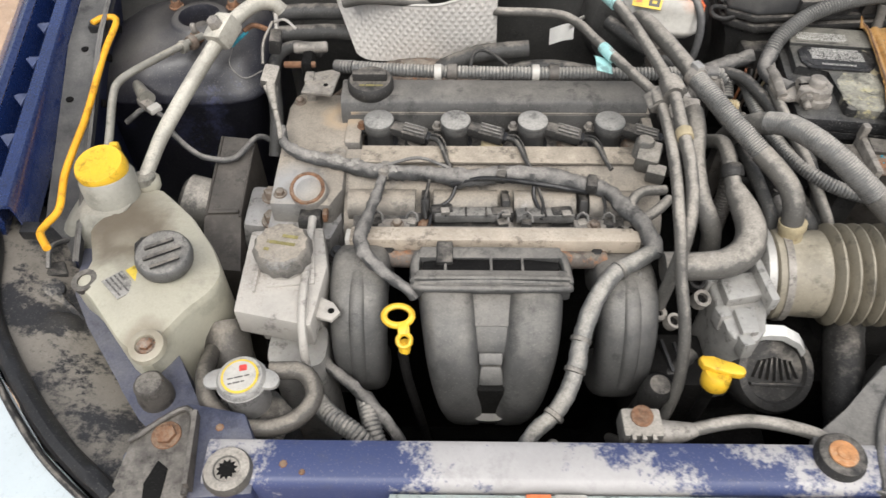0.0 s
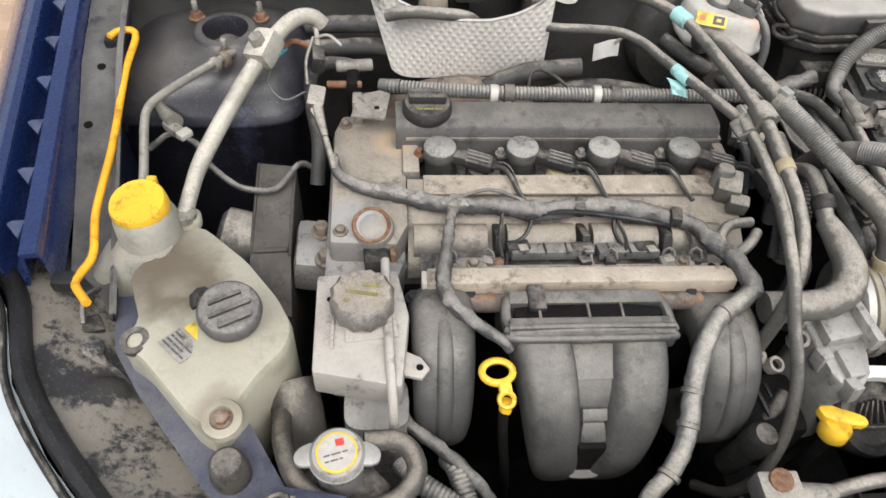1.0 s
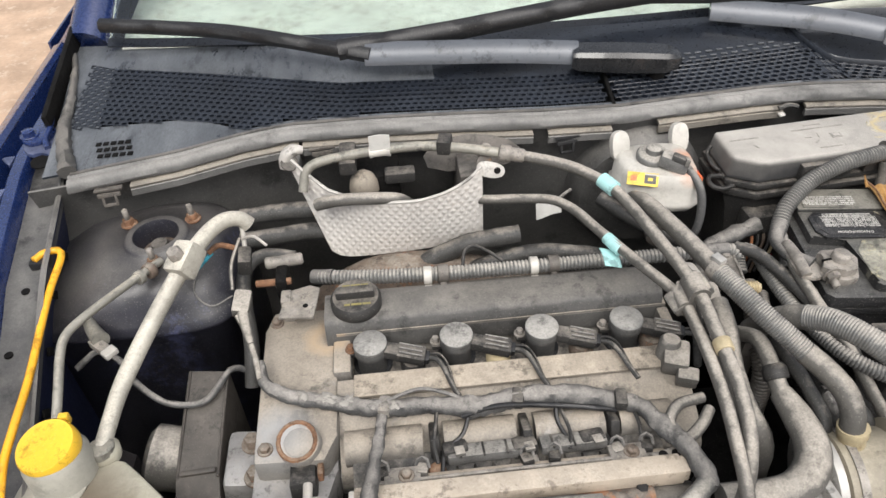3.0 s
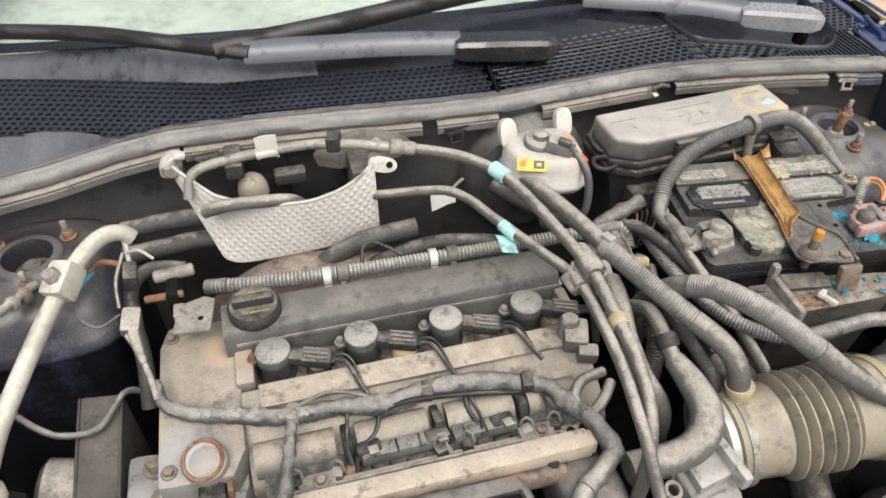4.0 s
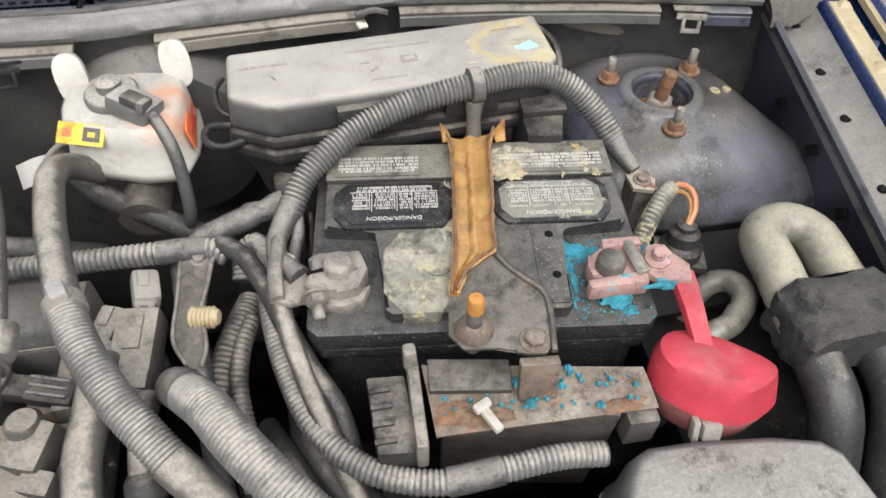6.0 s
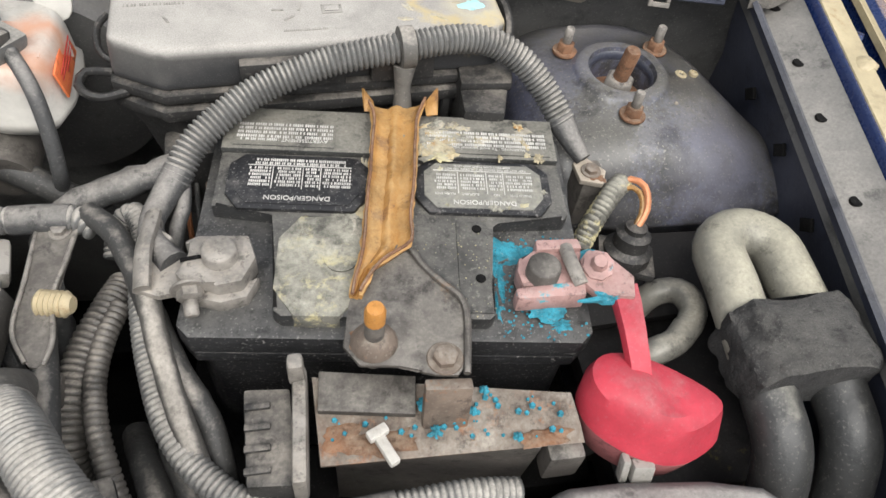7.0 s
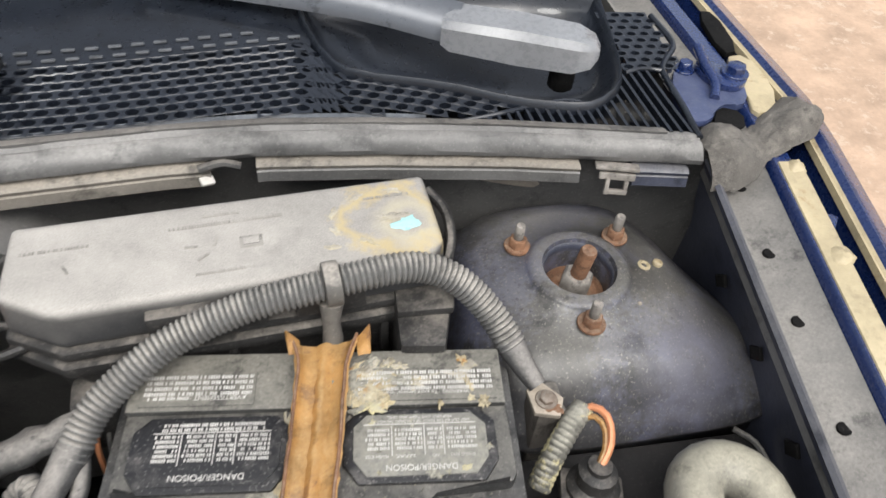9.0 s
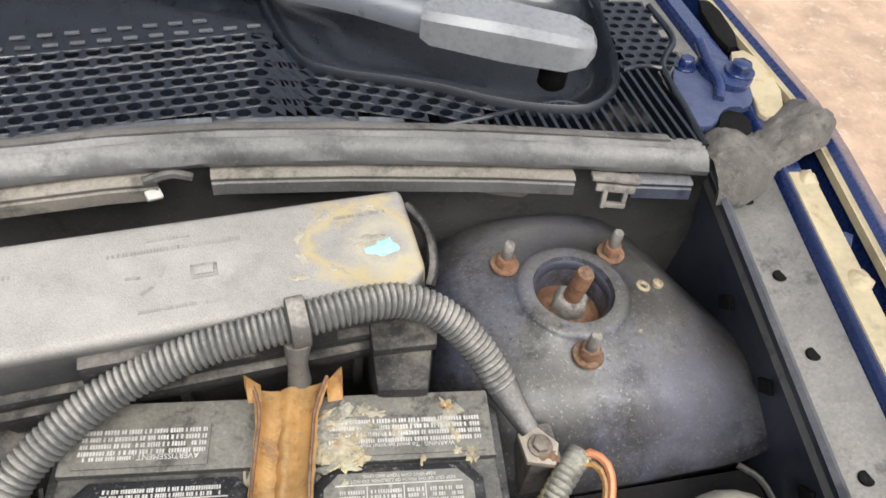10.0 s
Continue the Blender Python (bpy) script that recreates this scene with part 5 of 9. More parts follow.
def runner(x0, x1, path, depth, name, k=20, material="manifold", seam=0.0, lean=0.0, taper=0.10):
    """A rounded duct of that width that follows (y, z) points."""
    line = smooth_line([(0, y, z) for y, z in path], 0.008)
    rings = []
    for i, p in enumerate(line):
        t = (line[min(i + 1, len(line) - 1)] - line[max(i - 1, 0)]).normalized()
        nrm = Vector((0, -t.z, t.y))
        f = i / (len(line) - 1)
        w = (x1 - x0) * (1 - taper * f)
        mid = (x0 + x1) / 2 + lean * f * f
        ring = []
        for j in range(k):
            a = 2 * math.pi * j / k
            c, s = math.cos(a), math.sin(a)
            ring.append(tuple(Vector((mid + w / 2 * math.copysign(abs(c) ** 0.6, c), p.y, p.z)) + nrm * (depth / 2 * math.copysign(abs(s) ** 0.7, s))))
        rings.append(ring)
    if seam:
        pts = []
        for i in range(2, len(line) - 2, 2):
            t = (line[i + 1] - line[i - 1]).normalized()
            pts.append(((x0 + x1) / 2 + seam + lean * (i / (len(line) - 1)) ** 2, line[i].y - t.z * (-1) * depth * -0.5, line[i].z + t.y * depth * -0.5))
        part("seam", tube(pts, 0.0026, 6), material, manifold)
    return part(name, loft(rings), material, manifold, smooth=60)


ARC = [(-0.185, 0.815), (-0.203, 0.838), (-0.230, 0.842), (-0.257, 0.827), (-0.275, 0.797), (-0.280, 0.763), (-0.268, 0.728), (-0.240, 0.70)]
runner(-0.290, -0.224, ARC, 0.05, "runner", seam=0.001, taper=0.2)
runner(-0.268, -0.246, [(y - 0.006, z + 0.002) for y, z in ARC[1:6]], 0.046, "rib")
runner(-0.004, 0.066, [(y, z - 0.012) for y, z in ARC], 0.05, "runner", seam=0.012, taper=0.2)
runner(0.020, 0.044, [(y - 0.006, z - 0.010) for y, z in ARC[1:6]], 0.046, "rib")
MID = [(-0.190, 0.806), (-0.215, 0.829), (-0.25, 0.841), (-0.285, 0.828), (-0.305, 0.797), (-0.312, 0.758), (-0.300, 0.718), (-0.268, 0.692)]
runner(-0.198, -0.134, MID, 0.060, "runner", seam=0.014, lean=0.040, taper=0.26)
runner(-0.100, -0.036, MID, 0.060, "runner", seam=0.014, lean=-0.040, taper=0.26)
runner(-0.162, -0.072, [(-0.21, 0.836), (-0.245, 0.840), (-0.277, 0.824), (-0.292, 0.800)], 0.048, "centre_panel", taper=0.3)
runner(-0.140, -0.094, [(-0.318, 0.752), (-0.312, 0.735), (-0.298, 0.712), (-0.275, 0.70)], 0.05, "foot_bridge")
part("fixing_tab", box((-0.118, -0.313, 0.826), (0.024, 0.004, 0.012), 0.002, (-50, 0, 0)), "manifold", manifold)
runner(-0.186, -0.047, [(y + 0.007, z - 0.003) for y, z in MID[:4]], 0.05, "plenum")
part("valley", prism([(-0.140, -0.30), (-0.095, -0.30), (-0.103, -0.334), (-0.131, -0.334)], 0.72, 0.797, 0.004), "deep", manifold)
part("boss", box((-0.117, -0.317, 0.804), (0.028, 0.018, 0.022), 0.005, (-35, 0, 0), taper=0.8), "manifold", manifold)
# top flange and bolts
part("flange", tube([(-0.197, -0.238, 0.862), (-0.196, -0.215, 0.866), (-0.185, -0.203, 0.862), (-0.12, -0.201, 0.862), (-0.052, -0.203, 0.862), (-0.040, -0.215, 0.866), (-0.037, -0.238, 0.864), (-0.042, -0.246, 0.868), (-0.117, -0.248, 0.870), (-0.192, -0.246, 0.868), (-0.197, -0.238, 0.864)], 0.0055, 8), "manifold", manifold)
part("seam", tube([(-0.197, -0.246, 0.873), (-0.117, -0.246, 0.874), (-0.037, -0.246, 0.873)], 0.0035, 8, step=0.02), "manifold", manifold)
part("frame_slot", prism(softened([(-0.188, -0.216), (-0.046, -0.216), (-0.044, -0.234), (-0.190, -0.234)], 1), 0.850, 0.8688, 0.0008), "deep", manifold)
part("frame_shelf", prism([(-0.192, -0.201), (-0.042, -0.201), (-0.040, -0.217), (-0.194, -0.217)], 0.850, 0.8715, 0.003), "manifold", manifold)
part("frame_shelf", prism([(-0.195, -0.233), (-0.039, -0.233), (-0.035, -0.257), (-0.199, -0.257)], 0.850, 0.8725, 0.004), "manifold", manifold)
for x in (-0.165, -0.117, -0.084):
    part("frame_rib", box((x, -0.225, 0.8690), (0.003, 0.020, 0.005), 0.001), "manifold", manifold)
part("step", tube([(-0.200, -0.252, 0.866), (-0.180, -0.2575, 0.871), (-0.117, -0.259, 0.873), (-0.054, -0.2575, 0.871), (-0.034, -0.252, 0.866)], 0.0042, 8), "manifold", manifold)
part("crack", box((-0.072, -0.285, 0.8475), (0.004, 0.026, 0.004), 0.001, (28, 0, 4)), "deep", manifold)
part("clamp_tab", box((-0.166, -0.21, 0.868), (0.018, 0.03, 0.012), 0.003), "black_dusty", manifold)
for x in (-0.285, -0.228, 0.002, 0.060):
    part("runner_bolt", hexbolt((x, -0.190, 0.845), 0.006, 0.008), "black", manifold)
part("lug", lathe([(0.0085, 0), (0.0085, 0.008), (0.0038, 0.008), (0.0038, 0.0032), (0.0004, 0.0032)], (0.066, -0.247, 0.812), (0.2, -0.3, 1), 18), "lead", manifold)
part("lug_bore", lathe([(0.003724, 0.0044), (0.0004, 0.0044)], (0.066, -0.247, 0.812), (0.2, -0.3, 1), 16, caps=False), "deep", manifold)
part("lug", lathe([(0.0085, 0), (0.0085, 0.012), (0.0055, 0.012), (0.0055, 0.0048), (0.0004, 0.0048)], (0.079, -0.257, 0.810), (0.2, -0.3, 1), 18), "lead", manifold)
part("lug_bore", lathe([(0.00539, 0.0066), (0.0004, 0.0066)], (0.079, -0.257, 0.810), (0.2, -0.3, 1), 16, caps=False), "deep", manifold)

dip = thing("dipstick", "yellow ring-handled oil dipstick", "dipstick", (-0.20, -0.34, 0.62))
ring = [(-0.212 + 0.0142 * math.cos(a), -0.288 + 0.0098 * math.sin(a), 0.866 + 0.003 * math.sin(a)) for a in [k * 2 * math.pi / 20 for k in range(21)]]
part("ring", tube(ring, 0.0032, 8, step=0.003, flat=1.15), "yellow", dip)
part("shank", box((-0.206, -0.302, 0.862), (0.012, 0.012, 0.008), 0.003, (20, 0, 10)), "yellow", dip)
part("small_ring", tube([(-0.205 + 0.0065 * math.cos(a), -0.312 + 0.006 * math.sin(a), 0.858 + 0.003 * math.sin(a)) for a in [k * 2 * math.pi / 14 for k in range(15)]], 0.0026, 8, step=0.002), "yellow", dip)
part("stopper", lathe([(0.005, 0), (0.006, 0.003), (0.006, 0.010), (0.005, 0.013)], (-0.205, -0.316, 0.842), (0, 0.5, 1), 14), "yellow", dip)
part("tube", tube([(-0.207, -0.316, 0.845), (-0.203, -0.322, 0.80), (-0.192, -0.325, 0.72), (-0.18, -0.32, 0.60)], 0.005, 10), "deep", dip)

# throttle body and intake duct
throttle = thing("throttle_body", "cast aluminium throttle body with black motor housing", "throttle body", (0.17, -0.24, 0.70))
part("housing", prism(softened([(0.128, -0.200), (0.182, -0.188), (0.186, -0.240), (0.172, -0.284), (0.140, -0.290), (0.132, -0.262)], 1), 0.70, 0.822, 0.005), "alu_clean", throttle)
part("step", prism([(0.136, -0.212), (0.176, -0.203), (0.178, -0.236), (0.138, -0.244)], 0.820, 0.836, 0.004), "alu_clean", throttle)
part("step", prism([(0.144, -0.250), (0.168, -0.246), (0.164, -0.280), (0.146, -0.282)], 0.820, 0.830, 0.003), "alu_clean", throttle)
for x, y in ((0.131, -0.206), (0.134, -0.252), (0.150, -0.288)):
    part("lug", box((x, y, 0.815), (0.014, 0.016, 0.024), 0.003, (-6, 0, 14)), "alu_clean", throttle)
part("collar", lathe([(0.050, 0), (0.056, 0.003), (0.056, 0.011), (0.050, 0.014)], (0.188, -0.180, 0.803), (1, -0.06, 0.05), 36), "alu_clean", throttle)
part("rib", box((0.180, -0.222, 0.838), (0.010, 0.060, 0.020), 0.003, (0, 0, 6)), "alu_clean", throttle)
part("motor_cover", lathe([(0.045, 0), (0.047, 0.004), (0.047, 0.030), (0.043, 0.036), (0.035, 0.037), (0.033, 0.031), (0.010, 0.030), (0.0005, 0.031)], (0.190, -0.276, 0.750), (0.1, -0.55, 0.75), 30), "black_dusty", throttle)
MQ = Vector((0, 0, 1)).rotation_difference(Vector((0.1, -0.55, 0.75)).normalized()).to_matrix().to_4x4()
MF = Matrix.Translation((0.190, -0.276, 0.750)) @ MQ
for k in range(7):
    fin = part("cover_fin", box((0, 0, 0), (0.0022, 0.026 - 0.002 * abs(k - 3), 0.007), 0.0006), "black_dusty", throttle)
    fin.matrix_basis = MF @ pose(-0.021 + 0.007 * k, 0.002, 0.034, 0, 0, -24 + 8 * k)
part("cover_bridge", box((0, 0, 0), (0.058, 0.0035, 0.006), 0.001), "black_dusty", throttle).matrix_basis = MF @ pose(0, -0.014, 0.034)
part("label_strip", loft([[(x, y, z), (x, y - 0.004, z + 0.007), (x, y - 0.016, z + 0.004), (x, y - 0.015, z - 0.006)] for x, y, z in ((0.153, -0.268, 0.803), (0.164, -0.261, 0.808), (0.180, -0.258, 0.810), (0.198, -0.259, 0.810), (0.214, -0.265, 0.804), (0.220, -0.271, 0.797))]), "label_white", throttle, "white label band", smooth=50)
part("vent", lathe([(0.0095, 0), (0.0095, 0.014), (0.0058, 0.014), (0.0058, 0.0056), (0.0004, 0.0056)], (0.114, -0.206, 0.812), (0.1, -0.3, 1), 18), "black_dusty", throttle)
part("vent_bore", lathe([(0.005684, 0.0077), (0.0004, 0.0077)], (0.114, -0.206, 0.812), (0.1, -0.3, 1), 16, caps=False), "deep", throttle)
part("vent", lathe([(0.0098, 0), (0.0098, 0.013), (0.006, 0.013), (0.006, 0.0052), (0.0004, 0.0052)], (0.115, -0.229, 0.812), (0.1, -0.3, 1), 18), "lead", throttle)
part("vent_bore", lathe([(0.00588, 0.00715), (0.0004, 0.00715)], (0.115, -0.229, 0.812), (0.1, -0.3, 1), 16, caps=False), "deep", throttle)
part("stem", box((0.15, -0.24, 0.60), (0.07, 0.09, 0.18), 0.01), "deep", throttle)

duct = thing("intake_duct", "dusty brown-grey rubber intake duct with bellows", "intake duct", (0.32, -0.185, 0.76))
prof = [(0.046, 0.0), (0.053, 0.003), (0.053, 0.012), (0.049, 0.015), (0.049, 0.024), (0.051, 0.058)]
h = 0.062
for k in range(5):
    prof += [(0.0450, h), (0.0545, h + 0.0024), (0.0590, h + 0.0052), (0.0590, h + 0.0070), (0.0545, h + 0.0098), (0.0450, h + 0.0122)]
    h += 0.0141
prof += [(0.052, h + 0.002), (0.053, h + 0.028), (0.054, h + 0.03), (0.056, h + 0.031), (0.056, h + 0.042), (0.053, h + 0.044), (0.052, h + 0.12)]
part("bellows", lathe(prof, (0.203, -0.181, 0.803), (1, -0.07, 0.075), 44), "duct", duct)
part("clamp_band", lathe([(0.0535, 0), (0.0545, 0.0), (0.0545, 0.008), (0.0535, 0.008)], (0.213, -0.182, 0.804), (1, -0.07, 0.075), 44), "lead", duct)
part("clamp_screw", box((0.219, -0.165, 0.862), (0.016, 0.010, 0.009), 0.002, (0, 0, 20)), "lead", duct)
part("clamp_band", lathe([(0.0565, 0), (0.0578, 0.0), (0.0578, 0.009), (0.0565, 0.009)], (0.376, -0.193, 0.816), (1, -0.07, 0.075), 44), "cream", duct)
part("nozzle", lathe([(0.013, 0), (0.013, 0.024), (0.015, 0.026), (0.015, 0.034)], (0.222, -0.170, 0.838), (-0.1, 0.25, 1), 18), "cream", duct)

valve_body = thing("vacuum_fitting", "dusty black stepped vacuum fitting by the manifold", "fitting", (0.058, -0.315, 0.70))
part("stem", lathe([(0.014, 0), (0.014, 0.05), (0.010, 0.055), (0.016, 0.058), (0.016, 0.085), (0.011, 0.092), (0.0005, 0.093)], (0.057, -0.312, 0.70), (0.05, -0.1, 1), 18), "black_dusty", valve_body)
part("arm", tube([(0.060, -0.300, 0.745), (0.090, -0.285, 0.752), (0.115, -0.262, 0.758)], 0.010, 12), "black_dusty", valve_body)
for k in range(3):
    part("rib", box((0.084 + 0.016 * k, -0.268, 0.752 - 0.006 * k), (0.004, 0.040, 0.030), 0.001, (8, 0, 12)), "black", valve_body)
part("foot", box((0.09, -0.27, 0.70), (0.08, 0.07, 0.12), 0.01), "deep", valve_body)

yc = thing("gearbox_filler", "yellow T-handled gearbox filler plug", "filler plug", (0.102, -0.335, 0.60))
part("grip", prism(softened([(0.086, -0.322), (0.092, -0.318), (0.128, -0.330), (0.130, -0.340), (0.122, -0.342), (0.090, -0.334)], 1), 0.838, 0.848, 0.003), "yellow", yc)
part("plug", lathe([(0.010, 0), (0.0135, 0.004), (0.0142, 0.016), (0.011, 0.021)], (0.103, -0.340, 0.822), (0, 0.2, 1), 18), "yellow", yc)
part("tube", tube([(0.100, -0.342, 0.824), (0.10, -0.338, 0.74), (0.09, -0.32, 0.60)], 0.006, 10), "deep", yc)
# Plain gearbox boxes, near-black in place of the shade around them.
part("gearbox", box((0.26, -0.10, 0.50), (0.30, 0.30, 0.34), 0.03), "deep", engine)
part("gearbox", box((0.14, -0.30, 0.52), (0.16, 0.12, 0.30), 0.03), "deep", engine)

# heat shield
shield = thing("heat_shield", "pale quilted aluminium heat shield", "heat shield", (-0.21, 0.2, 0.80))


def shield_at(u, v):
    x = (-0.303 + 0.208 * u) * (1 - v) + (-0.343 + 0.243 * u) * v
    bow = math.sin(math.pi * u) ** 0.6
    y = (0.222 - 0.016 * u) * (1 - v) + (0.242 - 0.056 * u) * v - (0.006 + 0.016 * v) * bow
    low = 0.808 + 0.026 * u + 0.014 * abs(2 * u - 1) ** 9
    top = float(np.interp(u, (0, 0.06, 0.12, 0.2, 0.32, 0.5, 0.68, 0.82, 0.92, 1.0), (0.974, 0.961, 0.947, 0.931, 0.922, 0.919, 0.924, 0.936, 0.951, 0.968)))
    return Vector((x, y, low + (top - low) * v))


part("quilted_sheet", sheet(shield_at, 36, 18, 0.0016), "foil", shield, smooth=80)
part("rolled_edge", tube([tuple(shield_at(k / 20, 1.0)) for k in range(21)], 0.0022, 6), "foil_plain", shield)
part("folded_corner", tube([(-0.346, 0.240, 0.952), (-0.342, 0.241, 0.966), (-0.332, 0.242, 0.976), (-0.320, 0.244, 0.974)], [0.006, 0.009, 0.009, 0.005], 10, lumps=0.2), "foil_plain", shield)
for p in ((-0.338, 0.236, 0.962), (-0.095, 0.200, 0.962)):
    part("ear", lathe([(0.004, 0), (0.010, 0), (0.011, 0.002), (0.010, 0.004), (0.004, 0.004)], p, (0.1, -0.7, 0.5), 18), "bracket", shield)
part("tab", prism(softened([(-0.018, -0.009), (0.012, -0.010), (0.020, 0.0), (0.012, 0.010), (-0.018, 0.010)], 2), -0.0012, 0.0012, 0.0006, m=pose(-0.088, 0.190, 0.958, 62, 12, -6)), "foil_plain", shield)
part("tab_hole", cyl((-0.080, 0.1885, 0.9575), 0.0042, 0.002, (0.1, -0.9, 0.45)), "deep", shield)
part("post", box((-0.335, 0.266, 0.935), (0.012, 0.03, 0.02), 0.003), "firewall", shield)
part("post", box((-0.11, 0.25, 0.90), (0.03, 0.09, 0.08), 0.005), "bracket", shield)
part("exhaust_manifold", tube([(-0.33, 0.17, 0.74), (-0.25, 0.17, 0.80), (-0.15, 0.17, 0.80), (-0.02, 0.16, 0.76)], 0.035, 16, step=0.02), "rusty", engine)


# ---- left side of the bay ----
def crust(c, rx, ry, h, material, parent, name="crust", yaw=0.0, seed=1, rough=0.35, tilt=(0, 0)):
    """A thin irregular mound, such as corrosion or a patch of grime."""
    bm = bmesh.new()
    n, rings = 26, 4
    m = pose(*c, tilt[0], tilt[1], yaw)
    mid = bm.verts.new(m @ Vector((0, 0, h)))
    prev = None
    for k in range(1, rings + 1):
        row = []
        for j in range(n):
            a = 2 * math.pi * j / n
            w = 1 + rough * 2 * noise.noise(Vector((math.cos(a) * 1.7 + seed * 3.1, math.sin(a) * 1.7, seed))) + rough * noise.noise(Vector((math.cos(a) * 5, math.sin(a) * 5, seed * 2.3)))
            f = k / rings
            z = h * (1 - f ** 2) * (0.6 + 0.8 * noise.noise(Vector((j * 0.9, k * 1.3, seed * 1.7)))) if k < rings else -0.0004
            row.append(bm.verts.new(m @ Vector((rx * f * w * math.cos(a), ry * f * w * math.sin(a), z))))
        for j in range(n):
            if prev is None:
                bm.faces.new((mid, row[j], row[(j + 1) % n]))
            else:
                bm.faces.new((prev[j], row[j], row[(j + 1) % n], prev[(j + 1) % n]))
        prev = row
    return part(name, bm, material, parent, smooth=180)


bottle = thing("washer_bottle", "milky white washer fluid bottle, brown with dust", "washer bottle", (-0.48, -0.22, 0.62))
OUT = [(-0.535, -0.102), (-0.506, -0.098), (-0.490, -0.112), (-0.452, -0.150), (-0.416, -0.200), (-0.398, -0.236), (-0.402, -0.262), (-0.424, -0.292), (-0.438, -0.322), (-0.453, -0.344),
       (-0.471, -0.336), (-0.529, -0.270), (-0.552, -0.254), (-0.541, -0.226), (-0.564, -0.170)]
OC = (-0.478, -0.215)


def scaled(o, k, z, tilt=0.0):
    return [(OC[0] + (x - OC[0]) * k, OC[1] + (y - OC[1]) * k, z - tilt * (y - OC[1])) for x, y in o]


SO = []
for k, b in enumerate(OUT):
    # corners rounded by a few millimetres
    for a, f in ((OUT[k - 1], 1.0), (OUT[(k + 1) % len(OUT)], 1.0)):
        d = Vector(a) - Vector(b)
        SO.append(tuple(Vector(b) + d.normalized() * min(0.006, d.length * 0.3)))
part("body", loft([scaled(SO, k, z, 0.10 if z > 0.8 else 0) for k, z in ((0.90, 0.64), (0.98, 0.66), (1.0, 0.72), (1.0, 0.855), (0.992, 0.8615), (0.972, 0.866), (0.88, 0.8695), (0.6, 0.873), (0.2, 0.874))]),
     "bottle", bottle, smooth=38)
part("neck_collar", lathe([(0.015, 0), (0.0165, 0.003), (0.0165, 0.014), (0.013, 0.018)], (-0.523, -0.095, 0.848), (0, 0.25, 1), 18), "bottle", bottle)
bottle_cap = part("cap", lathe([(0.024, 0), (0.0275, 0.004), (0.029, 0.012), (0.0275, 0.018), (0.025, 0.020), (0.0, 0.020)], (-0.452, -0.236, 0.884), (0.06, -0.12, 1), 36), "coil_cap", bottle, "dark grey ribbed cap")
for k in (-1, 0, 1):
    part("cap_rib", box((-0.449 + 0.006 * k, -0.243 - 0.012 * k, 0.9075), (0.038 - 0.008 * abs(k), 0.004, 0.003), 0.001, (7, -3, 25)), "black_dusty", bottle_cap)
part("cap_tether", tube([(-0.470, -0.222, 0.893), (-0.482, -0.208, 0.886), (-0.490, -0.212, 0.882), (-0.486, -0.222, 0.880)], 0.005, 8, flat=0.5), "black_dusty", bottle)
part("eyelet", lathe([(0.0135, 0), (0.0135, 0.007), (0.0075, 0.007), (0.0075, 0.0028), (0.0004, 0.0028)], (-0.536, -0.252, 0.8675), (-0.1, -0.1, 1), 18), "bracket", bottle)
part("eyelet_bore", lathe([(0.00735, 0.00385), (0.0004, 0.00385)], (-0.536, -0.252, 0.8675), (-0.1, -0.1, 1), 16, caps=False), "deep", bottle)
part("boss", lathe([(0.018, 0), (0.0165, 0.007), (0.010, 0.009), (0.0085, 0.004)], (-0.447, -0.334, 0.876), (0, -0.2, 1), 22), "bottle", bottle)
part("bolt", hexbolt((-0.447, -0.335, 0.881), 0.0065, 0.006), "rusty", bottle)
part("sticker", box((-0.480, -0.252, 0.8835), (0.024, 0.010, 0.0012), 0.0004, (-6, 0, -44)), "label_yellow", bottle, "faded yellow sticker")
sticker = part("sticker", box((-0.493, -0.265, 0.8832), (0.032, 0.022, 0.001), 0.0004, (-6, 0, -44)), "air_grey", bottle)
bars((-0.493, -0.265, 0.8841), 4, 0.028, 0.0045, 0.0018, (-6, 0, -44), "ink_dark", sticker, seed=5)
part("spout", tube([(-0.405, -0.262, 0.806), (-0.397, -0.292, 0.79), (-0.392, -0.325, 0.74), (-0.39, -0.34, 0.66)], 0.025, 16, step=0.012), "rubber_brown", bottle, "brown dusty lower hose")

steer = thing("steering_fluid_reservoir", "dusty white fluid reservoir with yellow cap", "fluid reservoir", (-0.553, -0.12, 0.70))
part("body", lathe([(0.028, 0), (0.031, 0.01), (0.031, 0.085), (0.027, 0.092), (0.0, 0.092)], (-0.554, -0.122, 0.80), (0, 0.12, 1), 30), "bottle_grey", steer)
part("lower_tank", loft([rounded(x, y, w, d, z, power=3) for x, y, w, d, z in ((-0.574, -0.132, 0.085, 0.066, 0.70), (-0.574, -0.132, 0.088, 0.068, 0.826), (-0.572, -0.132, 0.080, 0.064, 0.838), (-0.564, -0.128, 0.068, 0.060, 0.852), (-0.556, -0.124, 0.058, 0.056, 0.862))]), "bottle_grey", steer)
lid = part("cap", lathe([(0.0265, 0), (0.0282, 0.003), (0.0282, 0.015), (0.0265, 0.0185), (0.0245, 0.0180), (0.0, 0.0190)], (-0.5555, -0.1085, 0.887), (-0.06, -0.16, 1), 36), "yellow", steer, "bright yellow screw cap")
part("cap_lug", box((-0.549, -0.079, 0.9), (0.010, 0.007, 0.012), 0.002), "yellow", lid)

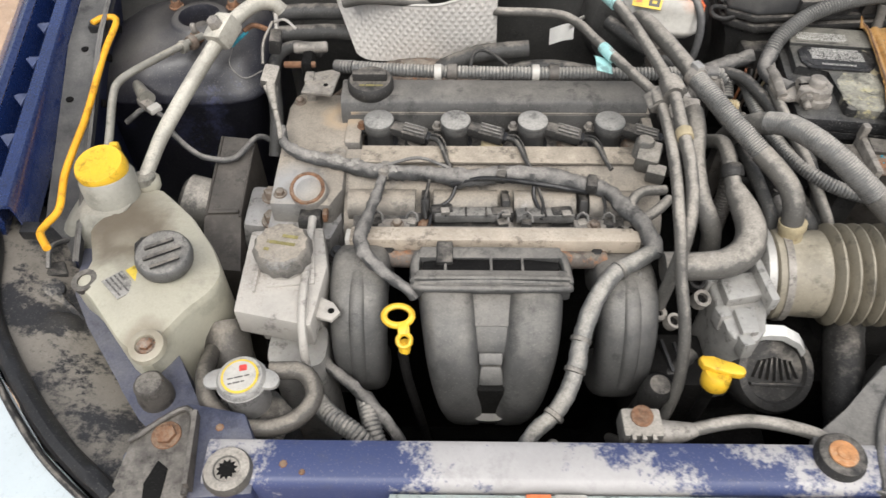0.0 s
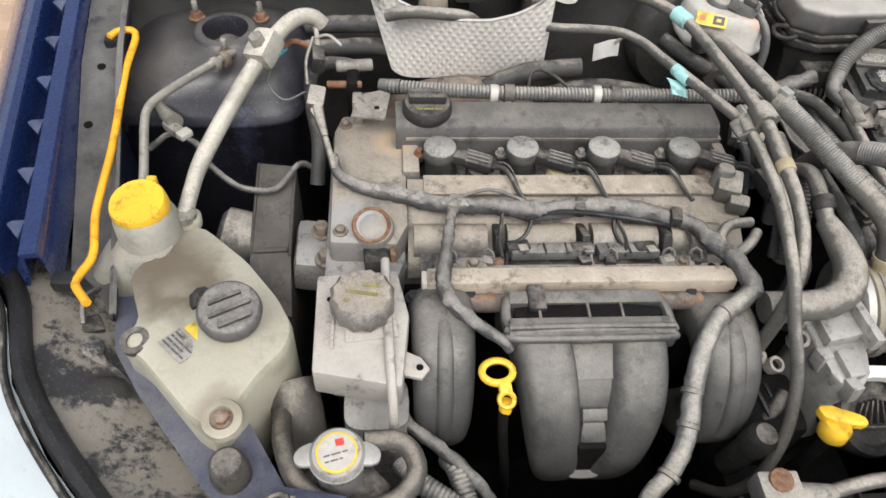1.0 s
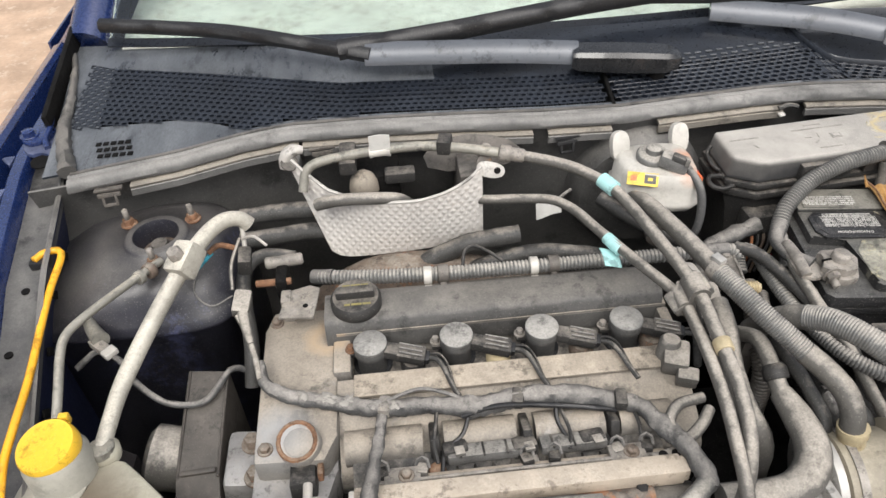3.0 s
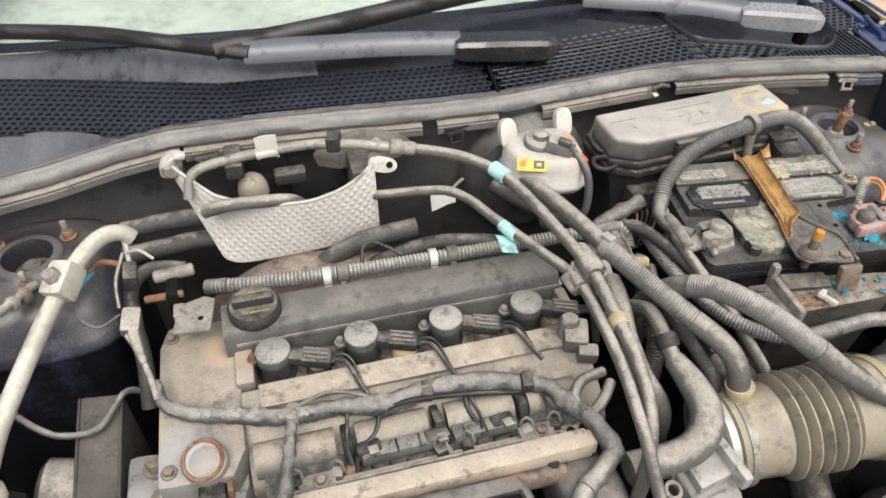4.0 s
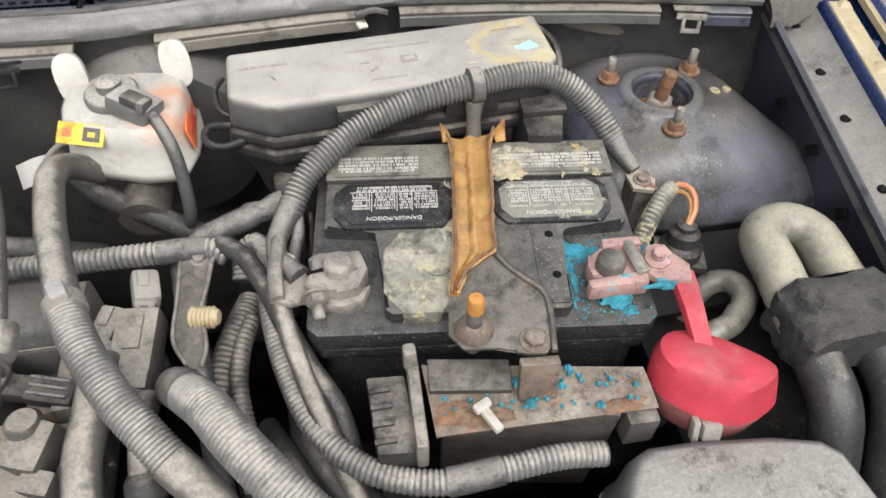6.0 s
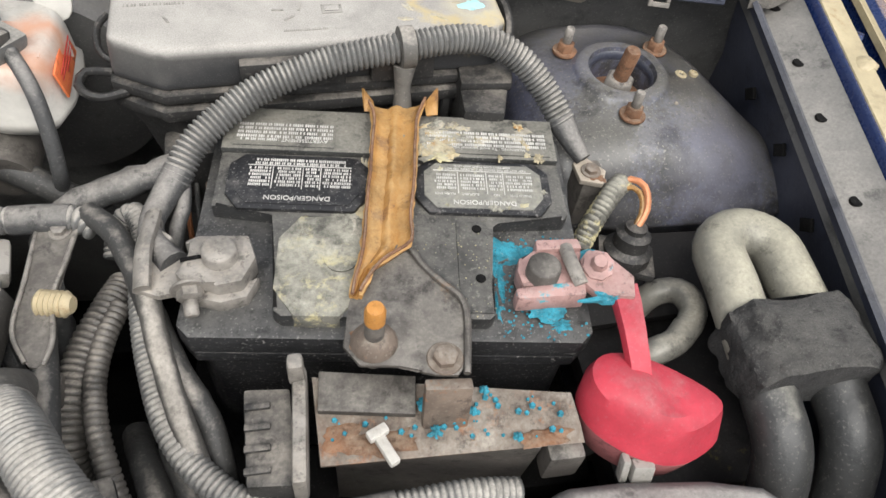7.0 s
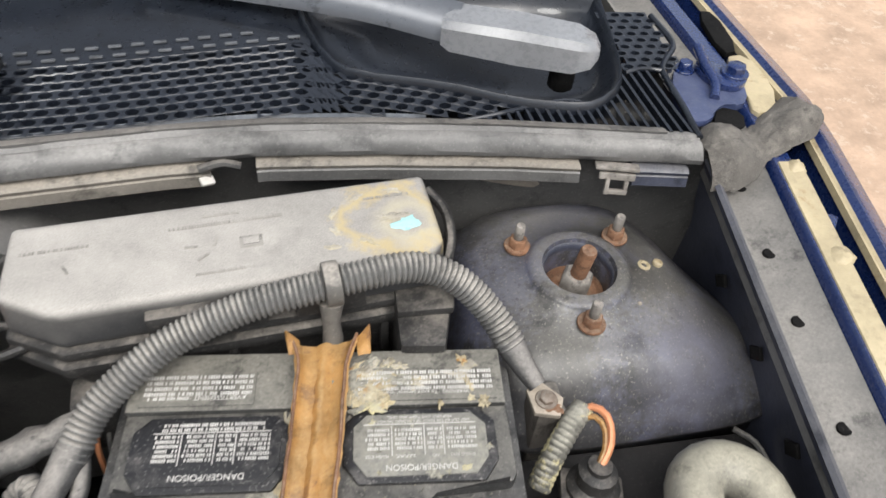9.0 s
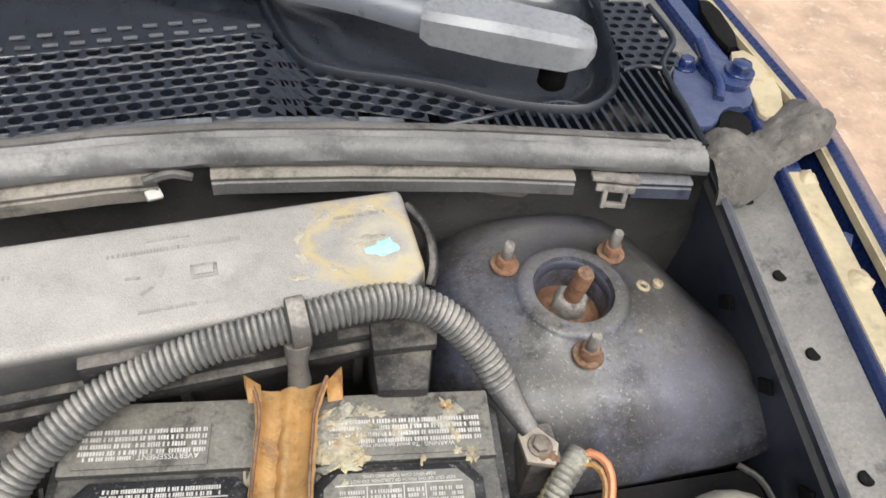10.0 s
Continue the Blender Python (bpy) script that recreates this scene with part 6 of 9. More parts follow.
fluid = thing("coolant_reservoir", "beige dusty box-shaped reservoir with brown cap", "fluid reservoir", (-0.34, -0.22, 0.74))
part("body", prism([(-0.380, -0.176), (-0.301, -0.170), (-0.290, -0.224), (-0.298, -0.301), (-0.379, -0.284)], 0.828, 0.866, 0.004), "beige", fluid)
part("step", prism([(-0.352, -0.190), (-0.308, -0.186), (-0.300, -0.250), (-0.350, -0.255)], 0.865, 0.8695, 0.002), "beige", fluid)
part("rib", tube([(-0.313, -0.162, 0.872), (-0.311, -0.22, 0.872), (-0.308, -0.286, 0.870), (-0.306, -0.315, 0.845), (-0.306, -0.325, 0.79)], 0.0045, 8), "beige", fluid)
part("rib", box((-0.362, -0.236, 0.867), (0.003, 0.05, 0.005), 0.001), "beige", fluid)
part("neck", lathe([(0.027, 0), (0.027, 0.016), (0.024, 0.018)], (-0.335, -0.220, 0.862), seg=26), "beige", fluid)
k = [(0.0265 + 0.0022 * (j % 2)) for j in range(24)]
cbm = bmesh.new()
lo, mi, hi = ([cbm.verts.new((-0.334 + s * r * math.cos(a), -0.221 + s * r * math.sin(a), z)) for r, a in ((k[j], 2 * math.pi * j / 24) for j in range(24))] for s, z in ((1.05, 0.876), (1.08, 0.894), (0.94, 0.899)))
for a, b in ((lo, mi), (mi, hi)):
    for j in range(24):
        cbm.faces.new((a[j], a[(j + 1) % 24], b[(j + 1) % 24], b[j]))
cbm.faces.new(hi)
cbm.faces.new(lo[::-1])
lid = part("cap", cbm, "cover", fluid, "grimy brown ribbed cap")
bars((-0.334, -0.222, 0.8995), 3, 0.030, 0.010, 0.004, (0, 0, 170), "olive", lid, fill=0.5, seed=8)
part("hole", cyl((-0.366, -0.205, 0.8645), 0.0035, 0.002, seg=12), "deep", fluid)
part("tab", prism([(-0.296, -0.258), (-0.280, -0.266), (-0.272, -0.278), (-0.280, -0.288), (-0.296, -0.284)], 0.852, 0.857, 0.001), "beige", fluid)
part("tab_hole", cyl((-0.2815, -0.2765, 0.8565), 0.0035, 0.0012, seg=12), "deep", fluid)
part("lower_shell", loft([rounded(-0.322, -0.285, 0.062, 0.055, z, power=4) for z in (0.62, 0.79, 0.806)]), "alu_clean", fluid, "silver-grey lower shell")
part("neck_block", box((-0.332, -0.24, 0.805), (0.07, 0.05, 0.05), 0.006), "beige", fluid)

# radiator filler with its cap
radcap = thing("radiator_filler", "silver eared radiator cap with round warning sticker", "radiator cap", (-0.352, -0.365, 0.82))
part("neck", lathe([(0.020, 0), (0.020, 0.045), (0.024, 0.048)], (-0.352, -0.366, 0.825), seg=26), "alu", radcap)
lid = part("cap", lathe([(0.020, 0), (0.0225, 0.002), (0.0225, 0.007), (0.020, 0.011), (0.0, 0.0115)], (-0.352, -0.366, 0.870), (0, -0.06, 1), 34), "alu_clean", radcap)
for s in (-1, 1):
    part("ear", prism(softened([(-0.352 + s * 0.015, -0.375), (-0.352 + s * 0.034, -0.376), (-0.352 + s * 0.036, -0.361), (-0.352 + s * 0.015, -0.352)], 2), 0.8705, 0.876, 0.0015), "alu_clean", lid)
part("sticker", cyl((-0.352, -0.367, 0.8815), 0.0172, 0.0008, (0, -0.06, 1), 0.0002, 34), "label_yellow", lid, "yellow-rimmed white sticker")
part("sticker_field", cyl((-0.352, -0.367, 0.8822), 0.0150, 0.0006, (0, -0.06, 1), 0.0002, 34), "white", lid)
bars((-0.352, -0.371, 0.8830), 2, 0.020, 0.005, 0.0012, (3, 0, 15), "ink_dark", lid, seed=11)
part("warning_print", box((-0.350, -0.359, 0.8834), (0.007, 0.006, 0.0005), 0.0001, (3, 0, 12)), "label_red", lid)
part("base_block", prism([(-0.385, -0.412), (-0.315, -0.412), (-0.308, -0.375), (-0.33, -0.352), (-0.385, -0.36)], 0.70, 0.832, 0.006), "black_dusty", radcap)


def hose(name, label, category, pts, r, material, pitch=0.0, seg=14, group=""):
    """One flexible line with its jacket."""
    t = thing(name, label, category, pts[len(pts) // 2], group)
    part("wire" if category == "wire" else "sleeve" if pitch else "tube", tube(pts, r, seg, pitch, lumps=0 if pitch else 0.3 if material == "tape" else 0.06), material, t)
    return t


hose("overflow_hose", "dusty grey rubber overflow hose in a loop", "hose", [(-0.412, -0.25, 0.78), (-0.409, -0.305, 0.815), (-0.401, -0.345, 0.838), (-0.382, -0.382, 0.846), (-0.345, -0.402, 0.848), (-0.305, -0.396, 0.850),
     (-0.287, -0.372, 0.854), (-0.300, -0.349, 0.858), (-0.332, -0.350, 0.862)], 0.0088, "rubber_brown")

rod = part("prop_rod", tube([(-0.632, 0.128, 0.930), (-0.622, 0.141, 0.930), (-0.604, 0.137, 0.928), (-0.606, 0.080, 0.917), (-0.6015, -0.020, 0.900), (-0.600, -0.075, 0.895), (-0.600, -0.115, 0.888),
                             (-0.594, -0.158, 0.880), (-0.600, -0.182, 0.880), (-0.600, -0.196, 0.882), (-0.582, -0.220, 0.886)], 0.0042, 10), "rod")
tagged(rod, "orange-yellow bonnet prop rod with bent ends", "prop rod")
part("rod_clip", box((-0.612, -0.19, 0.879), (0.02, 0.016, 0.014), 0.003), "black", body)
part("rod_clip", box((-0.628, 0.132, 0.922), (0.022, 0.016, 0.012), 0.003), "black", body)

ac = thing("aircon_pipe", "dusty pale aluminium air-conditioning pipe with block joint", "pipe", (-0.45, 0.08, 0.88))
part("pipe", tube([(-0.523, -0.093, 0.862), (-0.521, -0.062, 0.866), (-0.514, -0.025, 0.876), (-0.490, 0.022, 0.902), (-0.462, 0.066, 0.930), (-0.443, 0.092, 0.946), (-0.429, 0.124, 0.949), (-0.413, 0.149, 0.947), (-0.397, 0.158, 0.941), (-0.386, 0.158, 0.930)],
                  [0.0085, 0.0085, 0.0095, 0.0095, 0.0095, 0.0095, 0.0095, 0.0095, 0.0095], 16), "pipe_pale", ac)
part("joint", box((-0.448, 0.088, 0.945), (0.030, 0.040, 0.028), 0.007, (22, -12, -28)), "pipe_pale", ac)
part("joint_nut", lathe([(0.009, 0), (0.009, 0.010), (0.007, 0.013)], (-0.452, 0.083, 0.955), (-0.2, -0.3, 1), 6), "lead", ac)
part("end_collar", lathe([(0.0125, 0), (0.014, 0.003), (0.014, 0.010), (0.0115, 0.012)], (-0.523, -0.096, 0.858), (0, 0.25, 1), 18), "pipe", ac)

thin = thing("aircon_branch_pipe", "thin bent dusty metal pipe with service valve", "pipe", (-0.56, -0.05, 0.88))
part("pipe", tube([(-0.560, -0.075, 0.895), (-0.562, -0.05, 0.905), (-0.566, -0.012, 0.918), (-0.565, 0.010, 0.923), (-0.553, 0.034, 0.923), (-0.528, 0.075, 0.918), (-0.503, 0.112, 0.914), (-0.493, 0.130, 0.910)], 0.0048, 12), "pipe", thin)
part("collar", lathe([(0.009, 0), (0.010, 0.003), (0.010, 0.008), (0.008, 0.010)], (-0.505, 0.110, 0.911), (0.5, 0.8, -0.1), 16), "rusty", thin)
part("collar", lathe([(0.008, 0), (0.0085, 0.003), (0.008, 0.008)], (-0.513, 0.098, 0.913), (0.5, 0.8, -0.1), 16), "pipe", thin)
part("valve", tube([(-0.585, 0.09, 0.86), (-0.570, 0.066, 0.866), (-0.556, 0.048, 0.870)], [0.007, 0.0085, 0.010], 14), "pipe", thin)
hose("sensor_lead", "grey sensor plug on a dark wire", "wire", [(-0.59, 0.035, 0.84), (-0.565, 0.045, 0.855), (-0.54, 0.028, 0.862), (-0.522, 0.010, 0.865), (-0.515, 0.0, 0.85), (-0.48, -0.022, 0.835), (-0.44, -0.02, 0.828), (-0.415, 0.02, 0.83), (-0.395, 0.03, 0.81)], 0.0036, "tape")
plug = thing("sensor_plug", "pale grey plug on the wire", "plug", (-0.556, 0.04, 0.86))
part("plug", box((-0.556, 0.042, 0.864), (0.034, 0.013, 0.012), 0.003, (0, 0, -42)), "lead", plug)
part("latch", box((-0.543, 0.030, 0.868), (0.012, 0.016, 0.008), 0.002, (0, 0, -42)), "white", plug)

# bracket, plug and frayed leads by the timing end
tower_bracket = thing("lift_bracket", "light grey lifting bracket with hole", "bracket", (-0.335, 0.075, 0.85))
part("plate", prism([(-0.352, 0.040), (-0.312, 0.036), (-0.306, 0.082), (-0.318, 0.088), (-0.345, 0.080)], 0.884, 0.888, 0.001), "lead", tower_bracket)
part("leg", box((-0.345, 0.072, 0.865), (0.012, 0.02, 0.05), 0.002), "lead", tower_bracket)
part("hole", cyl((-0.322, 0.055, 0.8875), 0.0033, 0.001, seg=12), "deep", tower_bracket)
part("rust_stub", cyl((-0.382, 0.098, 0.888), 0.0045, 0.042, (1, -0.02, 0.02), 0.001, 12), "rust", tower_bracket)
part("pipe_stub", cyl((-0.372, 0.125, 0.895), 0.0075, 0.045, (1, 0.08, 0.0), 0.002, 16), "lead", tower_bracket)
part("stub_mount", box((-0.352, 0.110, 0.865), (0.014, 0.04, 0.06), 0.004), "deep", tower_bracket)
lead = thing("frayed_lead", "frayed grey leads with orange and green ends", "wire", (-0.39, 0.12, 0.90))
part("plug", box((-0.392, 0.115, 0.912), (0.016, 0.030, 0.022), 0.004, (0, 10, 5)), "black_dusty", lead)
part("plug", box((-0.392, 0.058, 0.898), (0.020, 0.030, 0.016), 0.004, (12, 10, -4)), "hose_grey", lead)
part("plug_tail", tube([(-0.390, 0.045, 0.896), (-0.386, 0.028, 0.890), (-0.380, 0.008, 0.884)], [0.007, 0.006, 0.004], 10), "hose_grey", lead)
part("strand", tube([(-0.392, 0.13, 0.918), (-0.396, 0.155, 0.93), (-0.405, 0.165, 0.94), (-0.415, 0.155, 0.945)], 0.003, 8), "beige", lead)
part("strand", tube([(-0.400, 0.128, 0.92), (-0.420, 0.128, 0.928), (-0.432, 0.118, 0.925)], 0.0035, 8), "rust", lead)
part("strand", tube([(-0.428, 0.120, 0.924), (-0.440, 0.108, 0.918), (-0.447, 0.100, 0.914)], 0.0026, 8), "teal", lead)
part("strand", tube([(-0.445, 0.10, 0.913), (-0.448, 0.08, 0.90), (-0.43, 0.068, 0.888), (-0.405, 0.075, 0.895)], 0.0012, 6), "tape", lead)
part("strand", tube([(-0.398, 0.14, 0.925), (-0.404, 0.10, 0.92), (-0.402, 0.07, 0.907)], 0.0022, 6), "hose_grey", lead)
part("strand", tube([(-0.395, 0.14, 0.925), (-0.378, 0.13, 0.935), (-0.362, 0.118, 0.928)], 0.0018, 6), "beige", lead)
part("lower_wire", tube([(-0.396, 0.042, 0.895), (-0.385, 0.022, 0.888), (-0.376, -0.005, 0.878), (-0.368, -0.035, 0.872)], 0.0038, 8), "hose_grey", lead)

# ---- harness over the engine ----
harness = thing("engine_harness", "grey taped wiring harness across the cam cover", "wiring harness", (-0.2, -0.08, 0.85))
part("trunk", tube([(-0.372, -0.010, 0.872), (-0.362, -0.038, 0.868), (-0.335, -0.055, 0.866), (-0.30, -0.064, 0.864), (-0.262, -0.074, 0.862), (-0.235, -0.080, 0.864), (-0.19, -0.080, 0.862), (-0.145, -0.088, 0.862),
                    (-0.10, -0.082, 0.863), (-0.053, -0.083, 0.862), (-0.01, -0.093, 0.860), (0.024, -0.105, 0.859), (0.036, -0.128, 0.862), (0.052, -0.160, 0.866), (0.060, -0.186, 0.866), (0.060, -0.205, 0.862)],
                   [0.0055, 0.0070, 0.0072, 0.0085, 0.0092, 0.0095, 0.0092, 0.011, 0.010, 0.0105, 0.011, 0.010, 0.009, 0.010, 0.009, 0.010], 14, step=0.004, lumps=0.28), "tape", harness)
part("branch", tube([(-0.240, -0.082, 0.862), (-0.245, -0.115, 0.864), (-0.252, -0.160, 0.872), (-0.256, -0.190, 0.878), (-0.252, -0.212, 0.876), (-0.232, -0.235, 0.872), (-0.205, -0.256, 0.868), (-0.197, -0.262, 0.86)],
                    [0.006, 0.006, 0.0065, 0.007, 0.0085, 0.007, 0.006, 0.005], 12, step=0.004, lumps=0.3), "tape", harness)
part("branch", tube([(0.060, -0.200, 0.864), (0.035, -0.218, 0.868), (0.008, -0.238, 0.868), (-0.015, -0.272, 0.860), (-0.028, -0.305, 0.846), (-0.036, -0.335, 0.830), (-0.052, -0.362, 0.815), (-0.078, -0.385, 0.805), (-0.086, -0.40, 0.80), (-0.07, -0.405, 0.795), (-0.055, -0.385, 0.78)],
                    [0.009, 0.0095, 0.0092, 0.0092, 0.0095, 0.0095, 0.009, 0.0085, 0.008, 0.008, 0.007], 14, step=0.004, lumps=0.12), "loom_pale", harness)
for c, ax in (((-0.027, -0.30, 0.848), (-0.3, -0.8, -0.4)), ((-0.034, -0.327, 0.834), (-0.3, -0.8, -0.4)), ((-0.055, -0.366, 0.813), (-0.6, -0.7, -0.3)), ((0.02, -0.228, 0.868), (-0.7, -0.5, 0))):
    part("tape_wrap", lathe([(0.0095, 0), (0.0108, 0.001), (0.0108, 0.005), (0.0095, 0.006)], c, ax, 16), "hose_grey", harness)
part("wire", tube([(-0.235, -0.076, 0.872), (-0.20, -0.070, 0.878), (-0.17, -0.076, 0.872), (-0.15, -0.088, 0.870)], 0.002, 6), "tape", harness)
part("wire", tube([(-0.15, -0.088, 0.868), (-0.16, -0.11, 0.85), (-0.18, -0.125, 0.845), (-0.185, -0.145, 0.84)], 0.0022, 6), "black", harness)
part("wire", tube([(-0.06, -0.086, 0.868), (-0.062, -0.105, 0.852), (-0.055, -0.125, 0.845)], 0.0025, 6), "black", harness)
part("wire", tube([(-0.16, -0.098, 0.862), (-0.12, -0.094, 0.868), (-0.06, -0.098, 0.864), (0.0, -0.106, 0.858)], 0.003, 8), "black", harness)
for x, y, s in ((-0.238, -0.079, "lead"), (-0.10, -0.085, "black_dusty"), (0.005, -0.10, "black_dusty")):
    part("clip", box((x, y, 0.866), (0.013, 0.021, 0.014), 0.004, (0, 0, -10)), s, harness)
part("plug", box((0.078, -0.055, 0.868), (0.028, 0.034, 0.026), 0.006, (10, 0, -20)), "hose_grey", harness, "dusty sensor plug")
part("plug_ribs", box((0.084, -0.078, 0.862), (0.022, 0.016, 0.02), 0.003, (10, 0, -20)), "hose_grey", harness)
part("plug_post", lathe([(0.012, 0), (0.012, 0.024), (0.009, 0.028)], (0.072, -0.046, 0.858), (0.1, 0.1, 1), 16), "hose_grey", harness)
part("loop", tube([(0.09, -0.105, 0.862), (0.060, -0.115, 0.868), (0.045, -0.135, 0.866), (0.055, -0.152, 0.864), (0.075, -0.14, 0.866), (0.092, -0.12, 0.862)], 0.006, 10), "hose_grey", harness)
part("eye_bracket", prism([(0.020, -0.158), (0.055, -0.150), (0.060, -0.162), (0.030, -0.172)], 0.850, 0.854, 0.001), "lead", harness)
for x in (0.032, 0.045):
    part("eye", cyl((x, -0.160, 0.8535), 0.0045, 0.0012, seg=12), "deep", harness)
for x, y in ((-0.17, -0.125), (-0.10, -0.128), (-0.03, -0.128)):
    q = thing("injector_plug", "small dusty connector under the harness", "plug", (x, y, 0.83), "connectors under the harness")
    part("shell", box((x, y, 0.842), (0.026, 0.018, 0.016), 0.004, (-15, 0, 6)), "black_dusty", q)
    part("clip", box((x + 0.004, y - 0.006, 0.851), (0.010, 0.012, 0.004), 0.001, (-15, 0, 6)), "hose_grey", q)

# ---- lines behind and beside the engine ----
rear = thing("rear_loom", "ribbed grey split loom behind the cam cover", "wiring loom", (-0.05, 0.095, 0.87))
part("end_tape", tube([(0.150, 0.0815, 0.889), (0.168, 0.081, 0.890), (0.186, 0.080, 0.890)], 0.0095, 14), "tape", rear)
part("end_tape", tube([(-0.318, 0.122, 0.868), (-0.304, 0.117, 0.871), (-0.292, 0.113, 0.874)], 0.0095, 14), "tape", rear)
part("sleeve", tube([(-0.318, 0.122, 0.868), (-0.29, 0.112, 0.874), (-0.24, 0.103, 0.877), (-0.178, 0.098, 0.878), (-0.11, 0.096, 0.878), (-0.048, 0.095, 0.878), (0.02, 0.092, 0.880), (0.08, 0.087, 0.884), (0.13, 0.083, 0.888), (0.184, 0.080, 0.890), (0.20, 0.075, 0.885)], 0.0092, 14, 0.0046, 0.2), "loom_pale", rear)
for x in (-0.178, -0.048):
    c = thing("cable_tie_clip", "white plastic clip round the loom", "clip", (x, 0.096, 0.87), "clips on the rear loom")
    part("band", lathe([(0.0092, 0), (0.011, 0.0005), (0.011, 0.0095), (0.0092, 0.010)], (x - 0.005, 0.0965, 0.878), (1, -0.02, 0), 18), "white", c)
    part("foot", box((x, 0.082, 0.868), (0.009, 0.012, 0.010), 0.002, (-30, 0, 0)), "white", c)
for x in (-0.160, -0.025):
    c = thing("loom_clamp", "grey dusty clamp round the loom", "clamp", (x, 0.096, 0.87), "clamps on the rear loom")
    part("band", lathe([(0.0092, 0), (0.0115, 0.001), (0.0115, 0.013), (0.0092, 0.014)], (x - 0.006, 0.0965, 0.878), (1, -0.02, 0), 18), "bracket", c)
    part("foot", box((x, 0.082, 0.87), (0.008, 0.014, 0.010), 0.002), "bracket", c)
part("loom_support", box((-0.10, 0.088, 0.855), (0.34, 0.012, 0.022), 0.003), "cover_dark", engine)

l1 = thing("aircon_suction_line", "dusty grey air-conditioning line with teal tape", "pipe", (0.0, 0.1, 0.9))
L1 = [(-0.325, 0.215, 0.93), (-0.318, 0.228, 0.952), (-0.300, 0.232, 0.962), (-0.255, 0.231, 0.970), (-0.223, 0.229, 0.974), (-0.185, 0.226, 0.978), (-0.147, 0.216, 0.981), (-0.105, 0.205, 0.980), (-0.063, 0.194, 0.976)]
L1B = [(-0.063, 0.194, 0.976), (-0.03, 0.184, 0.973), (0.005, 0.166, 0.971), (0.030, 0.143, 0.969), (0.046, 0.122, 0.967), (0.062, 0.082, 0.962), (0.077, 0.020, 0.959), (0.088, -0.042, 0.957), (0.088, -0.100, 0.953), (0.088, -0.150, 0.946), (0.086, -0.190, 0.930), (0.080, -0.218, 0.905), (0.072, -0.235, 0.87), (0.068, -0.24, 0.82)]
part("pipe", tube(L1, 0.0062, 12), "pipe", l1)
part("line", tube(L1B, 0.0070, 14), "hose_grey", l1)
part("union", lathe([(0.007, 0), (0.0105, 0.002), (0.0105, 0.014), (0.0085, 0.016), (0.0085, 0.03), (0.007, 0.032)], (-0.077, 0.198, 0.9775), (0.95, -0.3, -0.05), 14), "lead", l1)
part("saddle", box((-0.142, 0.218, 0.983), (0.018, 0.024, 0.020), 0.004, (0, 0, -14)), "black_dusty", l1)
part("saddle", box((-0.265, 0.245, 0.955), (0.022, 0.05, 0.020), 0.004), "black_dusty", l1)
part("tape", lathe([(0.0086, 0), (0.0094, 0.0005), (0.0094, 0.022), (0.0086, 0.0225)], (0.037, 0.138, 0.9685), (0.45, -0.88, -0.05), 18), "teal_tape", l1, "pale teal tape band")
part("tape", lathe([(0.0085, 0), (0.0089, 0.0005), (0.0089, 0.012), (0.0085, 0.0125)], (0.0885, -0.105, 0.9525), (0, -0.99, -0.1), 18), "cream", l1)
tag1 = thing("paper_tag", "blank white paper tag on the pipe", "tag", (-0.223, 0.228, 0.975))
part("flag", sheet(lambda u, v: (-0.235 + 0.026 * u, 0.226 - 0.004 * v, 0.966 + 0.034 * v + 0.002 * math.sin(3 * u)), 6, 6, 0.0008), "label_white", tag1)
part("wrap", lathe([(0.0064, 0), (0.0072, 0), (0.0072, 0.026), (0.0064, 0.026)], (-0.236, 0.2295, 0.9725), (0.99, -0.03, 0.06), 14), "white", tag1)

l2 = thing("aircon_liquid_line", "thin dusty grey line with teal tape flag", "pipe", (0.05, -0.05, 0.9))
part("line", tube([(-0.115, 0.205, 0.905), (-0.09, 0.192, 0.910), (-0.045, 0.180, 0.916), (-0.012, 0.166, 0.921), (0.008, 0.135, 0.927), (0.022, 0.095, 0.932), (0.034, 0.060, 0.937), (0.055, 0.012, 0.940), (0.076, -0.035, 0.941), (0.077, -0.085, 0.943), (0.075, -0.125, 0.943), (0.073, -0.165, 0.938), (0.071, -0.200, 0.927),
                   (0.071, -0.228, 0.912), (0.073, -0.255, 0.885), (0.077, -0.278, 0.862), (0.080, -0.300, 0.832), (0.078, -0.325, 0.79), (0.064, -0.345, 0.74), (0.045, -0.345, 0.70), (0.03, -0.32, 0.66)], 0.0062, 12), "hose_grey", l2)
part("tape", lathe([(0.0066, 0), (0.0074, 0.0005), (0.0074, 0.026), (0.0066, 0.0265)], (0.029, 0.072, 0.935), (0.36, -0.93, 0.06), 16), "teal_tape", l2)
part("tape_flag", sheet(lambda u, v: (0.018 + 0.020 * u, 0.062 - 0.028 * v, 0.930 - 0.006 * u + 0.002 * math.sin(4 * v)), 5, 5, 0.0008), "teal_tape", l2, "pale teal tape flag")
twin = thing("twin_line_clip", "grey plastic clip joining two lines", "clip", (0.08, -0.04, 0.95))
part("bridge", box((0.082, -0.039, 0.949), (0.046, 0.026, 0.012), 0.004, (0, -38, 8)), "hose_grey", twin)
part("jaw", lathe([(0.0085, 0), (0.0115, 0), (0.0115, 0.026), (0.0085, 0.026)], (0.087, -0.026, 0.957), (0.02, -1, -0.02), 14), "hose_grey", twin)
